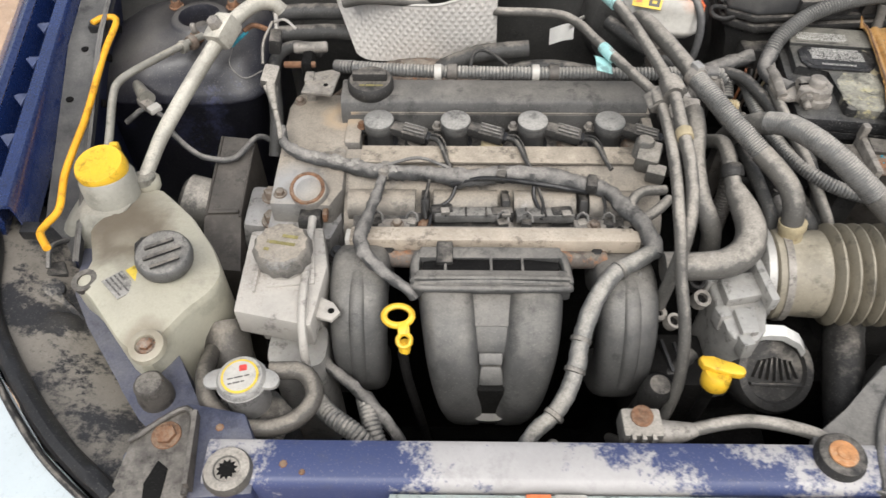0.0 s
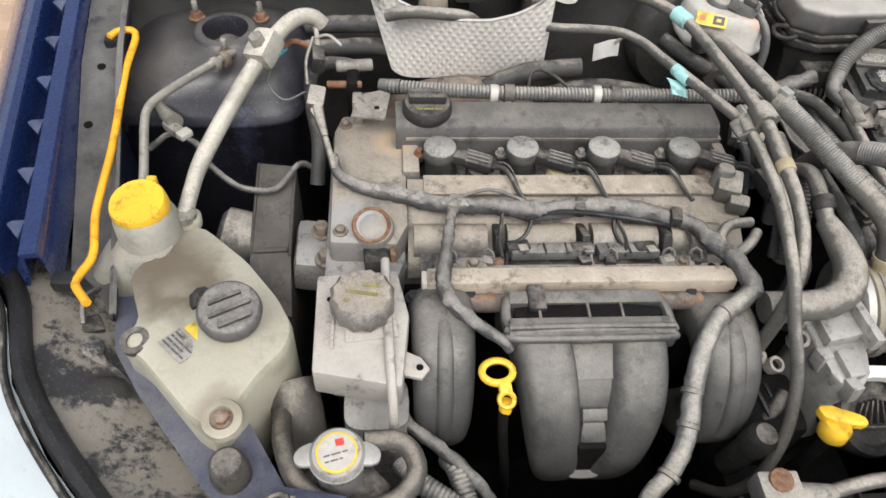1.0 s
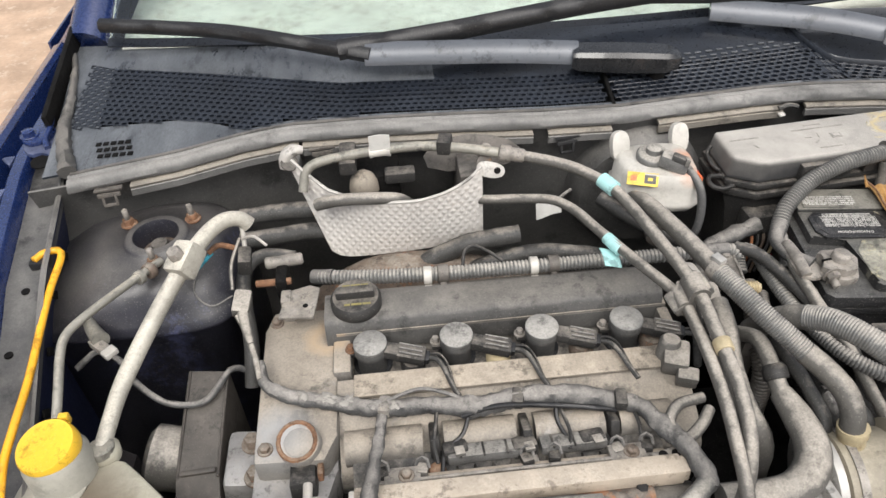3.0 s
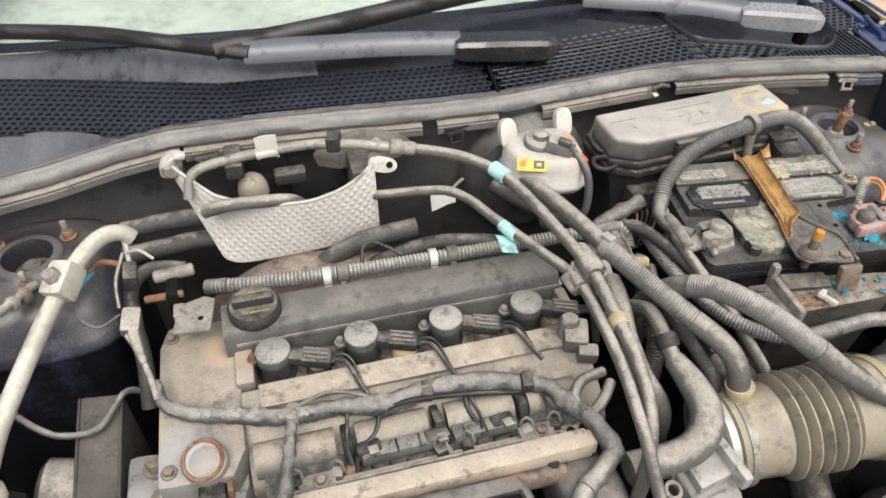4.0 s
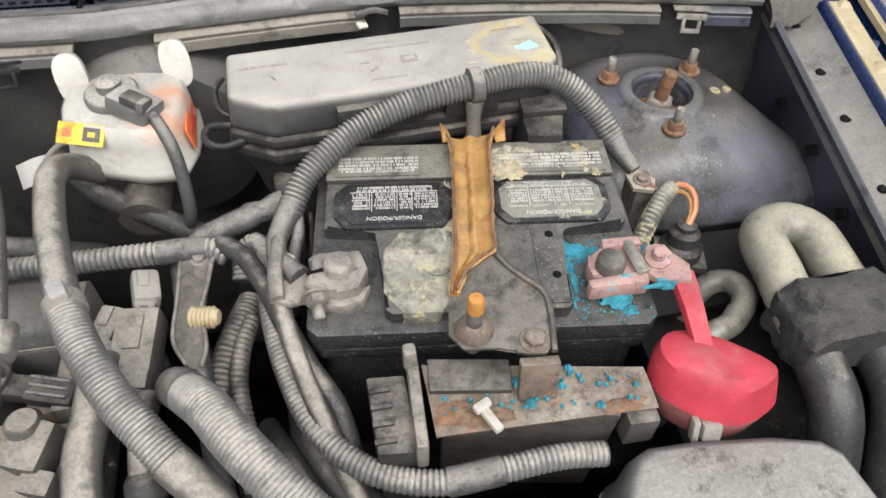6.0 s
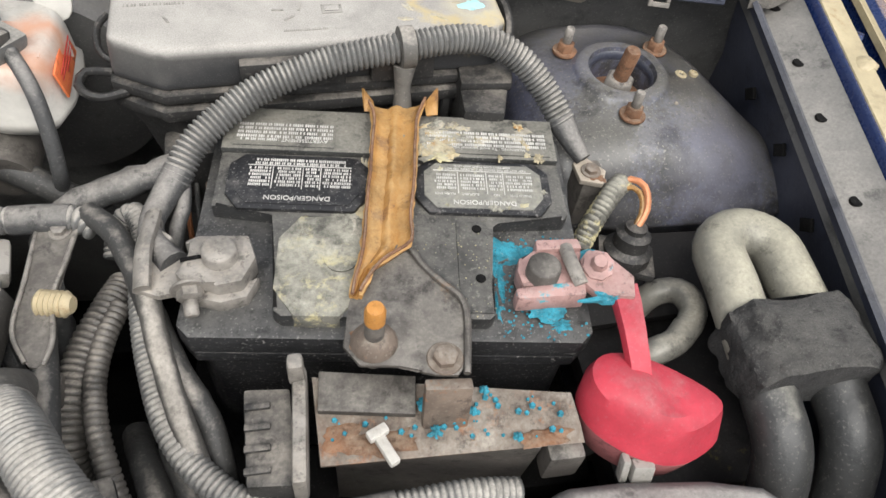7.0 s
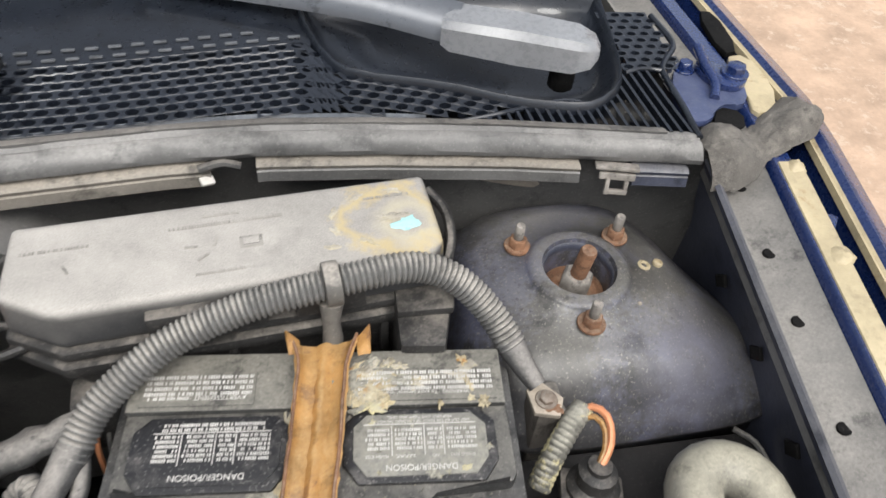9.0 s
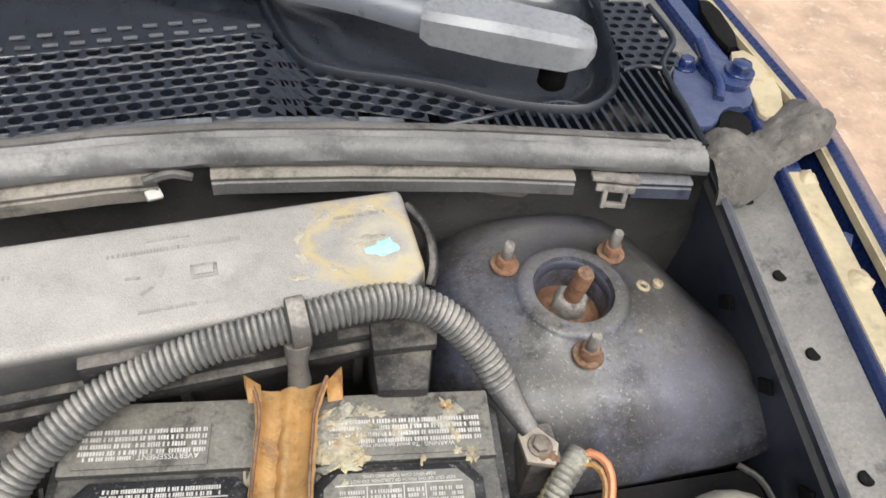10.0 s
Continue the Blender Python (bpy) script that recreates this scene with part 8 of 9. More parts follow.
for k, (x, y, rx, ry, mt) in enumerate(((0.045, 0.064, 0.030, 0.010, "acid"), (0.028, 0.068, 0.014, 0.008, "stain"), (0.060, 0.060, 0.012, 0.006, "stain"), (-0.024, 0.018, 0.004, 0.014, "stain"),
                                        (-0.022, -0.018, 0.006, 0.012, "stain"), (-0.030, -0.055, 0.010, 0.006, "acid"), (0.030, 0.044, 0.012, 0.005, "acid"), (0.022, 0.028, 0.004, 0.012, "stain"),
                                        (-0.018, 0.035, 0.003, 0.012, "stain"), (0.086, 0.066, 0.014, 0.006, "stain"))):
    crust(on_battery(x, y, 0.9184 if y > 0.04 else 0.9138), rx, ry, 0.0014, mt, battery, seed=k + 60, rough=0.6)
rng = random.Random(11)
for k in range(26):
    x = 0.018 + 0.085 * rng.random() ** 1.6
    crust(on_battery(x, rng.uniform(0.042, 0.077), 0.9188), rng.uniform(0.002, 0.007), rng.uniform(0.0015, 0.004), 0.0010, rng.choice(("crust_cream", "crust_cream", "acid", "stain")), battery, yaw=rng.uniform(0, 180), seed=k + 300, rough=0.5)
for k in range(10):
    crust(on_battery(rng.uniform(0.030, 0.105), rng.uniform(0.0, 0.036), 0.9172), rng.uniform(0.0015, 0.004), rng.uniform(0.001, 0.003), 0.0007, "acid", battery, yaw=rng.uniform(0, 180), seed=k + 340, rough=0.5)
rng = random.Random(7)
cb = bmesh.new()
for _ in range(170):
    x, y = rng.uniform(0.064, 0.118), rng.uniform(-0.086, -0.008)
    lathe([(rng.uniform(0.0004, 0.0013), 0), (0.0004, rng.uniform(0.0004, 0.0012))], on_battery(x, y, 0.9022), seg=5, bm=cb)
tagged(part("corrosion_grit", cb, "teal", battery), kind="stuff")
gb = bmesh.new()
for _ in range(420):
    x, y = rng.uniform(-0.012, 0.112), rng.uniform(-0.080, 0.003)
    z = 0.9022 if x > 0.062 else 0.9145 if x > 0.040 else 0.9137
    lathe([(rng.uniform(0.0002, 0.0007), 0), (0.0002, rng.uniform(0.0002, 0.0006))], on_battery(x, y, z), seg=4, bm=gb)
tagged(part("acid_crumbs", gb, "acid", battery), kind="stuff")
post = [(0.0105, 0), (0.010, 0.014), (0.0085, 0.0155), (0.0, 0.0157)]
part("terminal_post", lathe(post, on_battery(-0.0983, -0.0455, 0.914), seg=22), "lead", battery)
part("terminal_post", lathe(post, on_battery(0.0892, -0.0513, 0.914), seg=22), "bracket", battery)


nc = thing("battery_clamp", "dusty pale lead battery clamp with bolt", "clamp", (0.28, 0.015, 0.904))
part("jaw", prism([(0.262, 0.031), (0.270, 0.035), (0.299, 0.033), (0.303, 0.016), (0.295, 0.000), (0.281, -0.002), (0.270, 0.004), (0.264, 0.001), (0.258, 0.009), (0.264, 0.017), (0.269, 0.023)], 0.904, 0.921, 0.0025), "lead", nc)
part("lower_lip", prism([(0.262, 0.000), (0.282, -0.007), (0.297, -0.004), (0.304, 0.010), (0.296, 0.006), (0.280, 0.000)], 0.900, 0.911, 0.002), "lead", nc)
part("split", box((0.268, 0.018, 0.9212), (0.014, 0.0025, 0.0016), 0.0004, (0, 0, 8)), "deep", nc)
part("tongue", prism([(0.236, 0.058), (0.247, 0.057), (0.247, 0.033), (0.262, 0.029), (0.262, 0.002), (0.248, 0.000), (0.235, 0.006), (0.233, 0.026)], 0.907, 0.912, 0.0015), "lead", nc, "pale folded lug plate")
part("fold", tube([(0.2415, 0.060, 0.912), (0.2410, 0.045, 0.915), (0.2395, 0.028, 0.917), (0.240, 0.004, 0.913)], 0.0065, 10, flat=0.7), "lead", nc)
part("bolt", cyl((0.266, -0.004, 0.912), 0.0042, 0.010, (0.1, -0.8, -0.3), 0.001, 12), "lead", nc)
part("nut", hexbolt((0.266, 0.002, 0.915), 0.0075, 0.008, (0.1, -0.8, -0.1)), "lead", nc)
pc = thing("battery_clamp", "pink corroded battery clamp with bolt", "clamp", (0.47, -0.01, 0.904))
part("jaw", prism([(0.455, -0.018), (0.486, -0.018), (0.493, -0.006), (0.497, 0.003), (0.495, 0.010), (0.471, 0.011), (0.468, 0.005), (0.457, 0.003), (0.454, -0.006)], 0.906, 0.920, 0.002), "pink", pc)
part("front_bar", prism([(0.449, -0.028), (0.491, -0.029), (0.493, -0.018), (0.449, -0.020)], 0.908, 0.923, 0.003), "pink", pc)
part("rear_flag", prism([(0.468, 0.005), (0.497, 0.004), (0.496, 0.012), (0.469, 0.013)], 0.912, 0.924, 0.002), "pink", pc)
part("link", tube([(0.487, 0.006, 0.922), (0.486, -0.008, 0.926), (0.489, -0.022, 0.923)], 0.0045, 8), "lead", pc)
part("lever_plate", prism([(0.500, 0.003), (0.510, 0.000), (0.523, -0.019), (0.519, -0.034), (0.497, -0.030), (0.490, -0.020), (0.493, -0.004)], 0.917, 0.924, 0.002), "pink", pc)
part("washer", cyl((0.504, -0.004, 0.913), 0.0125, 0.005, (0.1, 0.1, 1), 0.001, 20), "teal", pc)
part("stud", lathe([(0.0095, 0), (0.0095, 0.006), (0.0055, 0.008), (0.004, 0.014)], (0.502, -0.011, 0.923), (-0.2, -0.3, 1), 8), "pink", pc)
crust((0.505, -0.031, 0.921), 0.014, 0.004, 0.003, "teal", pc, seed=81, tilt=(50, 0))
crust((0.470, -0.030, 0.908), 0.012, 0.005, 0.003, "teal", pc, seed=82, tilt=(40, 0))

hold = thing("battery_strap", "rust-eaten orange battery hold-down strap", "battery strap", on_battery(0.0, 0.02, 0.92))


def strap_at(u, v):
    """v runs from the rear to the front, u across."""
    y = 0.140 - 0.157 * v
    lx = float(np.interp(y, (-0.017, 0.016, 0.044, 0.077, 0.121, 0.140), (0.3555, 0.3645, 0.3690, 0.3750, 0.3815, 0.3790)))
    rx = float(np.interp(y, (-0.017, 0.002, 0.016, 0.042, 0.075, 0.120, 0.140), (0.3590, 0.3690, 0.3925, 0.3960, 0.4030, 0.4100, 0.4190)))
    lip = 0.007 * abs(2 * u - 1) ** 6 * (1 - 0.55 * v) + 0.0022 * math.exp(-((2 * u - 1) / 0.2) ** 2)
    wob = 0.0016 * noise.noise(Vector((v * 23, u * 2, 9)))
    crease = -0.0015 * math.exp(-((u - 0.35) / 0.06) ** 2) - 0.0012 * math.exp(-((u - 0.7) / 0.05) ** 2)
    return Vector((lx + (rx - lx) * u + wob, y, 0.9205 + lip + crease + 0.0012 * noise.noise(Vector((u * 5, v * 4, 3)))))


part("channel", sheet(strap_at, 14, 34, 0.0022), "strap", hold, smooth=60)
for u in (0.0, 1.0):
    part("rolled_edge", tube([tuple(strap_at(u, v) + Vector((0, 0, 0.001))) for v in [k / 14 for k in range(15)]], 0.0011, 7), "rust", hold, "brown rusted rolled edge")
part("torn_tip", sheet(lambda u, v: (0.418 + 0.008 * u, 0.138 - 0.012 * v, 0.925 + 0.014 * u * (1 - v)), 3, 3, 0.0016), "strap", hold)
part("torn_tip", sheet(lambda u, v: (0.383 - 0.007 * u, 0.142 - 0.010 * v, 0.925 + 0.012 * u * (1 - v)), 3, 3, 0.0016), "strap", hold)
FOOT = softened([(0.3660, 0.020), (0.3910, 0.020), (0.3960, 0.006), (0.4080, -0.012), (0.4170, -0.022), (0.4190, -0.036), (0.4130, -0.0715), (0.3890, -0.0680), (0.3865, -0.0625), (0.3455, -0.0580), (0.3545, -0.013)], 1)
part("foot_plate", prism(FOOT, 0.9165, 0.9195, 0.0012), "bracket", hold, "grimy steel foot plate")
crust((0.358, -0.046, 0.9196), 0.008, 0.010, 0.0006, "rust", hold, "rust_bloom", 10, 91, 0.4)
part("foot_edge", tube([(0.3930, 0.014, 0.9205), (0.3990, 0.001, 0.9205), (0.4080, -0.0115, 0.9205), (0.4165, -0.022, 0.9205), (0.4180, -0.036, 0.9205), (0.4120, -0.070, 0.9195)], 0.0022, 8), "bracket", hold)
part("tongue", box((0.4015, -0.078, 0.898), (0.026, 0.008, 0.04), 0.002, (-12, 0, -4)), "rusty", hold)
part("bolt", hexbolt((0.4015, -0.060, 0.919), 0.007, 0.006), "rusty", hold)
hb = thing("hold_down_bolt", "upright bolt with orange-rusted tip", "bolt", (0.3645, -0.047, 0.9195))
part("flange", lathe([(0.012, 0), (0.013, 0.002), (0.010, 0.008), (0.006, 0.010)], (0.3645, -0.047, 0.9195), seg=18), "rusty", hb)
part("shank", cyl((0.3645, -0.047, 0.90), 0.0054, 0.044, bevel=0.001, seg=14), "bracket", hb)
part("tip", lathe([(0.0056, 0), (0.0057, 0.009), (0.0045, 0.012), (0.0, 0.013)], (0.3645, -0.047, 0.943), seg=14), "rod_tip", hb, "orange-painted tip")

loom = thing("battery_loom", "grey ribbed cable loom arching over the battery", "wiring loom", (0.25, 0.08, 0.88))
part("sleeve", tube([(0.250, 0.092, 0.906), (0.264, 0.112, 0.920), (0.285, 0.128, 0.931), (0.312, 0.142, 0.941), (0.355, 0.152, 0.952), (0.405, 0.158, 0.958), (0.440, 0.163, 0.960), (0.466, 0.165, 0.956), (0.488, 0.159, 0.946), (0.506, 0.146, 0.930), (0.520, 0.128, 0.912)], 0.0104, 18, pitch=0.0037, depth=0.24), "loom_pale", loom)
part("tail", tube([(0.518, 0.131, 0.914), (0.526, 0.116, 0.904), (0.533, 0.103, 0.898)], [0.0105, 0.008, 0.006], 12), "tape", loom)
part("tail", tube([(0.254, 0.098, 0.910), (0.243, 0.080, 0.902), (0.239, 0.060, 0.905), (0.243, 0.040, 0.908), (0.256, 0.022, 0.910)], [0.0105, 0.0085, 0.0075, 0.0085, 0.0095], 12), "tape", loom)
part("tail", tube([(0.255, 0.100, 0.905), (0.255, 0.080, 0.896), (0.250, 0.064, 0.888), (0.246, 0.05, 0.86)], 0.005, 10), "tape", loom)
part("lug", prism([(0.526, 0.104), (0.538, 0.108), (0.549, 0.094), (0.543, 0.081), (0.527, 0.086)], 0.890, 0.8945, 0.001), "lip", loom, "crusted ring lug")
part("lug_bolt", hexbolt((0.537, 0.094, 0.8945), 0.0052, 0.005), "rusty", loom)
crust((0.541, 0.088, 0.8946), 0.005, 0.004, 0.0008, "rust", loom, "rust_patch", 0, 460, 0.5)
part("lug_mount", box((0.54, 0.098, 0.855), (0.02, 0.025, 0.07), 0.003), "bracket", loom)
part("tie", lathe([(0.0122, 0), (0.0142, 0.0006), (0.0142, 0.010), (0.0122, 0.0106)], (0.401, 0.1575, 0.958), (0.98, 0.1, 0.02), 18), "hose_grey", loom, "dusty clip band")
part("tie_stem", tube([(0.405, 0.153, 0.946), (0.404, 0.149, 0.935), (0.404, 0.145, 0.918)], [0.008, 0.0055, 0.007], 10), "hose_grey", loom)

hose("earth_cable", "dusty grey battery earth cable", "cable", [(0.250, 0.045, 0.906), (0.240, 0.030, 0.905), (0.242, 0.0, 0.900), (0.252, -0.040, 0.886), (0.262, -0.070, 0.874), (0.275, -0.105, 0.850), (0.288, -0.135, 0.82), (0.29, -0.15, 0.76)], 0.0068, "hose_grey")
conduit = hose("ribbed_conduit", "ribbed dusty conduit looping past the battery", "wiring loom", [(0.206, 0.070, 0.858), (0.209, 0.090, 0.868), (0.219, 0.094, 0.874), (0.227, 0.078, 0.876), (0.228, 0.050, 0.874), (0.231, 0.015, 0.872), (0.239, -0.025, 0.870), (0.252, -0.064, 0.870), (0.272, -0.092, 0.868), (0.300, -0.112, 0.867), (0.335, -0.121, 0.867), (0.375, -0.119, 0.868), (0.41, -0.117, 0.868), (0.44, -0.118, 0.864)], 0.0088, "loom_pale", pitch=0.0038)
part("conduit_tape", tube([(0.335, -0.121, 0.867), (0.352, -0.1205, 0.8675), (0.372, -0.119, 0.868)], 0.0096, 12), "tape", conduit)

# rusty tray bracket in front of the battery
tray = thing("tray_bracket", "rusty bracket plate with turquoise corrosion crumbs", "bracket", (0.40, -0.08, 0.87))
part("plate", sheet(lambda u, v: (0.330 + 0.147 * u + 0.002 * v, -0.047 - 0.026 * u - (0.050 - 0.022 * u) * v, 0.888 - 0.006 * v * v), 10, 6, 0.004), "rusty", tray)
part("upper_plate", prism([(0.334, -0.046), (0.388, -0.055), (0.385, -0.078), (0.332, -0.070)], 0.888, 0.893, 0.001), "bracket", tray)
part("leg", box((0.40, -0.075, 0.80), (0.12, 0.012, 0.15), 0.003, (6, 0, -10)), "bracket", tray)
part("under_clip", box((0.47, -0.100, 0.86), (0.022, 0.014, 0.03), 0.003), "bracket", tray)
crust((0.345, -0.086, 0.887), 0.012, 0.008, 0.001, "rust", tray, seed=14)
crust((0.366, -0.090, 0.886), 0.020, 0.007, 0.001, "rust", tray, seed=15)
crust((0.455, -0.096, 0.886), 0.018, 0.006, 0.001, "rust", tray, seed=16)
gb = bmesh.new()
rng = random.Random(3)
for _ in range(60):
    u, v = rng.uniform(0.05, 0.95), rng.uniform(0.05, 0.9)
    c = (0.330 + 0.147 * u, -0.047 - 0.026 * u - (0.050 - 0.022 * u) * v, 0.8885)
    r = rng.uniform(0.0006, 0.0022)
    lathe([(r, 0), (r * 0.7, r)], c, seg=5, bm=gb)
tagged(part("corrosion_grit", gb, "teal", tray), kind="stuff")
for c, r in (((0.391, -0.073, 0.893), 0.0045), ((0.395, -0.088, 0.889), 0.004), ((0.417, -0.078, 0.890), 0.003), ((0.426, -0.066, 0.890), 0.003), ((0.44, -0.095, 0.888), 0.003)):
    crust(c, r, r, 0.003, "teal", tray, "corrosion_lump", seed=int(r * 1e5))
jig = thing("white_clip", "white plastic clip on the bracket", "clip", (0.366, -0.095, 0.889))
part("stem", box((0.367, -0.096, 0.8925), (0.006, 0.019, 0.006), 0.0015, (0, 0, 25)), "white", jig)
part("head", box((0.363, -0.087, 0.8945), (0.012, 0.006, 0.006), 0.0015, (0, 0, 25)), "white", jig)
relay = thing("connector_block", "black grimy connector block with upright lever", "connector", (0.308, -0.07, 0.84))
part("shell", prism([(0.292, -0.050), (0.318, -0.052), (0.320, -0.108), (0.294, -0.106)], 0.80, 0.888, 0.003), "black_dusty", relay)
part("lever", box((0.3225, -0.078, 0.885), (0.008, 0.066, 0.030), 0.003, (0, 0, -2)), "lead", relay)
part("lever_tip", box((0.322, -0.050, 0.905), (0.009, 0.010, 0.020), 0.003), "lead", relay)
for k in range(4):
    part("shell_rib", box((0.3, -0.062 - 0.012 * k, 0.889), (0.014, 0.004, 0.003), 0.001), "black_dusty", relay)

# positive cable with its boot
pos = thing("positive_cable", "red battery cable with bulky red rubber boot", "cable", (0.52, -0.09, 0.87))
part("cable", loft([[(x - w, y, z), (x - w * 0.8, y + 0.001, z + 0.005), (x + w * 0.8, y + 0.001, z + 0.005), (x + w, y, z), (x + w * 0.8, y - 0.001, z - 0.004), (x - w * 0.8, y - 0.001, z - 0.004)] for x, y, z, w in ((0.5160, -0.0245, 0.9170, 0.0098), (0.5155, -0.036, 0.916, 0.0092), (0.5150, -0.052, 0.912, 0.0082), (0.5150, -0.070, 0.904, 0.0075), (0.515, -0.080, 0.897, 0.0075))]), "red", pos, smooth=50)
BOOT = softened([(0.480, -0.070), (0.495, -0.056), (0.526, -0.061), (0.570, -0.092), (0.568, -0.106), (0.535, -0.120), (0.508, -0.112), (0.484, -0.092)], 2)
BC = (0.522, -0.092)
part("boot", loft([[(BC[0] + (x - BC[0]) * k, BC[1] + (y - BC[1]) * k + 0.006 * min(1, (z - 0.8725) / 0.02), z - 0.10 * (x - BC[0])) for x, y in BOOT] for k, z in ((0.98, 0.8725), (0.93, 0.889), (0.86, 0.8985), (0.60, 0.904), (0.2, 0.905))]), "red", pos, smooth=36)
part("boot_skirt", loft([[(BC[0] + (x - BC[0]) * k, BC[1] + (y - BC[1]) * k, z - 0.10 * (x - BC[0])) for x, y in BOOT] for k, z in ((0.70, 0.842), (0.86, 0.848), (0.975, 0.8722))]), "red_faded", pos, "faded dusty lower skirt", smooth=36)
part("boot_ridge", tube([(0.517, -0.064, 0.8985), (0.520, -0.085, 0.9025), (0.519, -0.100, 0.9015)], 0.0025, 8), "red", pos)
part("boot_stem", tube([(0.50, -0.08, 0.86), (0.50, -0.075, 0.82), (0.50, -0.05, 0.76)], 0.012, 12), "black_dusty", pos)

sensor = thing("pressure_sensor", "grimy sensor with copper wire and woven sleeve", "sensor", (0.56, 0.05, 0.84))
part("body", lathe([(0.016, 0), (0.018, 0.004), (0.018, 0.02), (0.013, 0.024), (0.013, 0.034), (0.008, 0.037), (0.008, 0.041), (0.0005, 0.042)], (0.560, 0.044, 0.842), (0.05, 0.15, 1), 14), "black_dusty", sensor)
part("flange", box((0.560, 0.044, 0.853), (0.044, 0.030, 0.008), 0.003, (0, 8, -15)), "black_dusty", sensor)
part("copper_wire", tube([(0.556, 0.085, 0.887), (0.566, 0.085, 0.894), (0.573, 0.075, 0.895), (0.571, 0.060, 0.889), (0.563, 0.050, 0.881)], 0.0026, 8), "copper_wire", sensor, "bare copper wire")
part("copper_wire", tube([(0.556, 0.081, 0.886), (0.565, 0.080, 0.891), (0.570, 0.071, 0.891), (0.567, 0.058, 0.886), (0.560, 0.050, 0.880)], 0.0022, 8), "strap", sensor, "second strand, dull orange")
part("sleeve", tube([(0.524, 0.050, 0.862), (0.536, 0.064, 0.876), (0.552, 0.080, 0.886), (0.562, 0.088, 0.888)], 0.0082, 14, pitch=0.004, depth=0.1), "acid", sensor)
part("stem", box((0.56, 0.044, 0.79), (0.02, 0.02, 0.11), 0.004), "deep", sensor)

pipes = thing("aircon_return_pipe", "dusty U-shaped pair of pipes in black foam", "pipe", (0.63, -0.03, 0.80))
UB = [(0.6300 + 0.0218 * math.cos(a), 0.0125 + 0.0215 * math.sin(a), 0.8885) for a in [math.pi - k * math.pi / 8 for k in range(9)]]
part("pipe", tube([(0.608, -0.066, 0.876), (0.6078, -0.035, 0.882), (0.6080, -0.008, 0.887)] + UB + [(0.6522, -0.008, 0.887), (0.6530, -0.035, 0.884), (0.655, -0.066, 0.878)], 0.0176, 22), "pipe_cream", pipes)
for x in (0.6085, 0.6562):
    part("lower_pipe", tube([(x - 0.0008, -0.062, 0.877), (x, -0.085, 0.871), (x + 0.0006, -0.115, 0.857), (x, -0.150, 0.80)], 0.0176, 22), "pipe_worn", pipes, "black paint worn through")
part("foam", lumpy(loft([[tuple(Vector((0.624, -0.045, 0.888)) + Vector((dx * w, dy, dz * w))) for dx, dz in ((-0.034, -0.026), (-0.036, 0.010), (-0.022, 0.020), (0.036, 0.021), (0.052, 0.012), (0.052, -0.026))] for dy, w in ((0.012, 0.96), (0.006, 1.0), (-0.018, 1.0), (-0.034, 0.96), (-0.040, 0.90))]), 0.004, 60), "foam_black", pipes, "black weathered foam block")
hose("rear_hose_loop", "dusty looped hose behind the red boot", "hose", [(0.545, -0.04, 0.80), (0.555, -0.030, 0.835), (0.580, -0.022, 0.842), (0.602, 0.0, 0.842), (0.598, 0.022, 0.838), (0.578, 0.025, 0.82), (0.57, 0.02, 0.74)], 0.010, "pipe")
# Shelf in the same blackened colour, in place of shade behind the cables.
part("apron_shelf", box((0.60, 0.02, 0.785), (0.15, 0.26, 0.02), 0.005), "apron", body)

# fuse box
FM = pose(0.346, 0.207, 0, 0, 0, 4.6)
fuse = thing("fuse_box", "black fuse box with grey dusty stained lid", "fuse box", tuple(FM @ Vector((0, 0, 0.80))))
part("lower_box", loft([[tuple(FM @ Vector((x * k, y * k, z))) for x, y in ((-0.134, -0.026), (-0.104, -0.047), (0.118, -0.047), (0.130, -0.032), (0.130, 0.036), (-0.134, 0.036))]
                        for k, z in ((0.84, 0.78), (0.88, 0.84), (0.95, 0.884), (1.0, 0.90), (1.0, 0.916))]), "black_dusty", fuse, smooth=30)
for x, y in ((-0.060, -0.050), (-0.010, -0.050), (0.090, -0.050)):
    part("side_rib", box(tuple(FM @ Vector((x, y, 0.893))), (0.006, 0.006, 0.034), 0.002, (0, 0, 4.6)), "black_dusty", fuse)
part("rim", prism([(-0.142, -0.030), (-0.108, -0.054), (0.128, -0.054), (0.140, -0.036), (0.140, 0.038), (-0.142, 0.038)], 0.908, 0.918, 0.003, m=FM), "black_dusty", fuse)
part("rim", prism([(-0.140, -0.030), (-0.106, -0.051), (0.126, -0.051), (0.138, -0.036), (0.138, 0.038), (-0.140, 0.038)], 0.921, 0.929, 0.003, m=FM), "black_dusty", fuse)
fuse_lid = part("lid", prism([(-0.139, -0.026), (-0.106, -0.047), (0.124, -0.047), (0.137, -0.034), (0.139, 0.034), (-0.137, 0.034)], 0.928, 0.961, 0.0075, m=FM, seg=4, top=0.975), "fuse", fuse, "lid grey with dust, yellow stain")
for x, w in ((-0.02, 0.07), (0.055, 0.045)):
    part("lid_step", prism([(x - w / 2, -0.054), (x + w / 2, -0.054), (x + w / 2, -0.044), (x - w / 2, -0.044)], 0.930, 0.952, 0.002, m=FM), "black_dusty", fuse)
part("latch", tube([tuple(FM @ Vector(p)) for p in ((-0.138, -0.020, 0.928), (-0.156, -0.018, 0.928), (-0.160, -0.030, 0.925), (-0.148, -0.038, 0.922), (-0.130, -0.034, 0.922))], 0.0032, 8), "black_dusty", fuse)
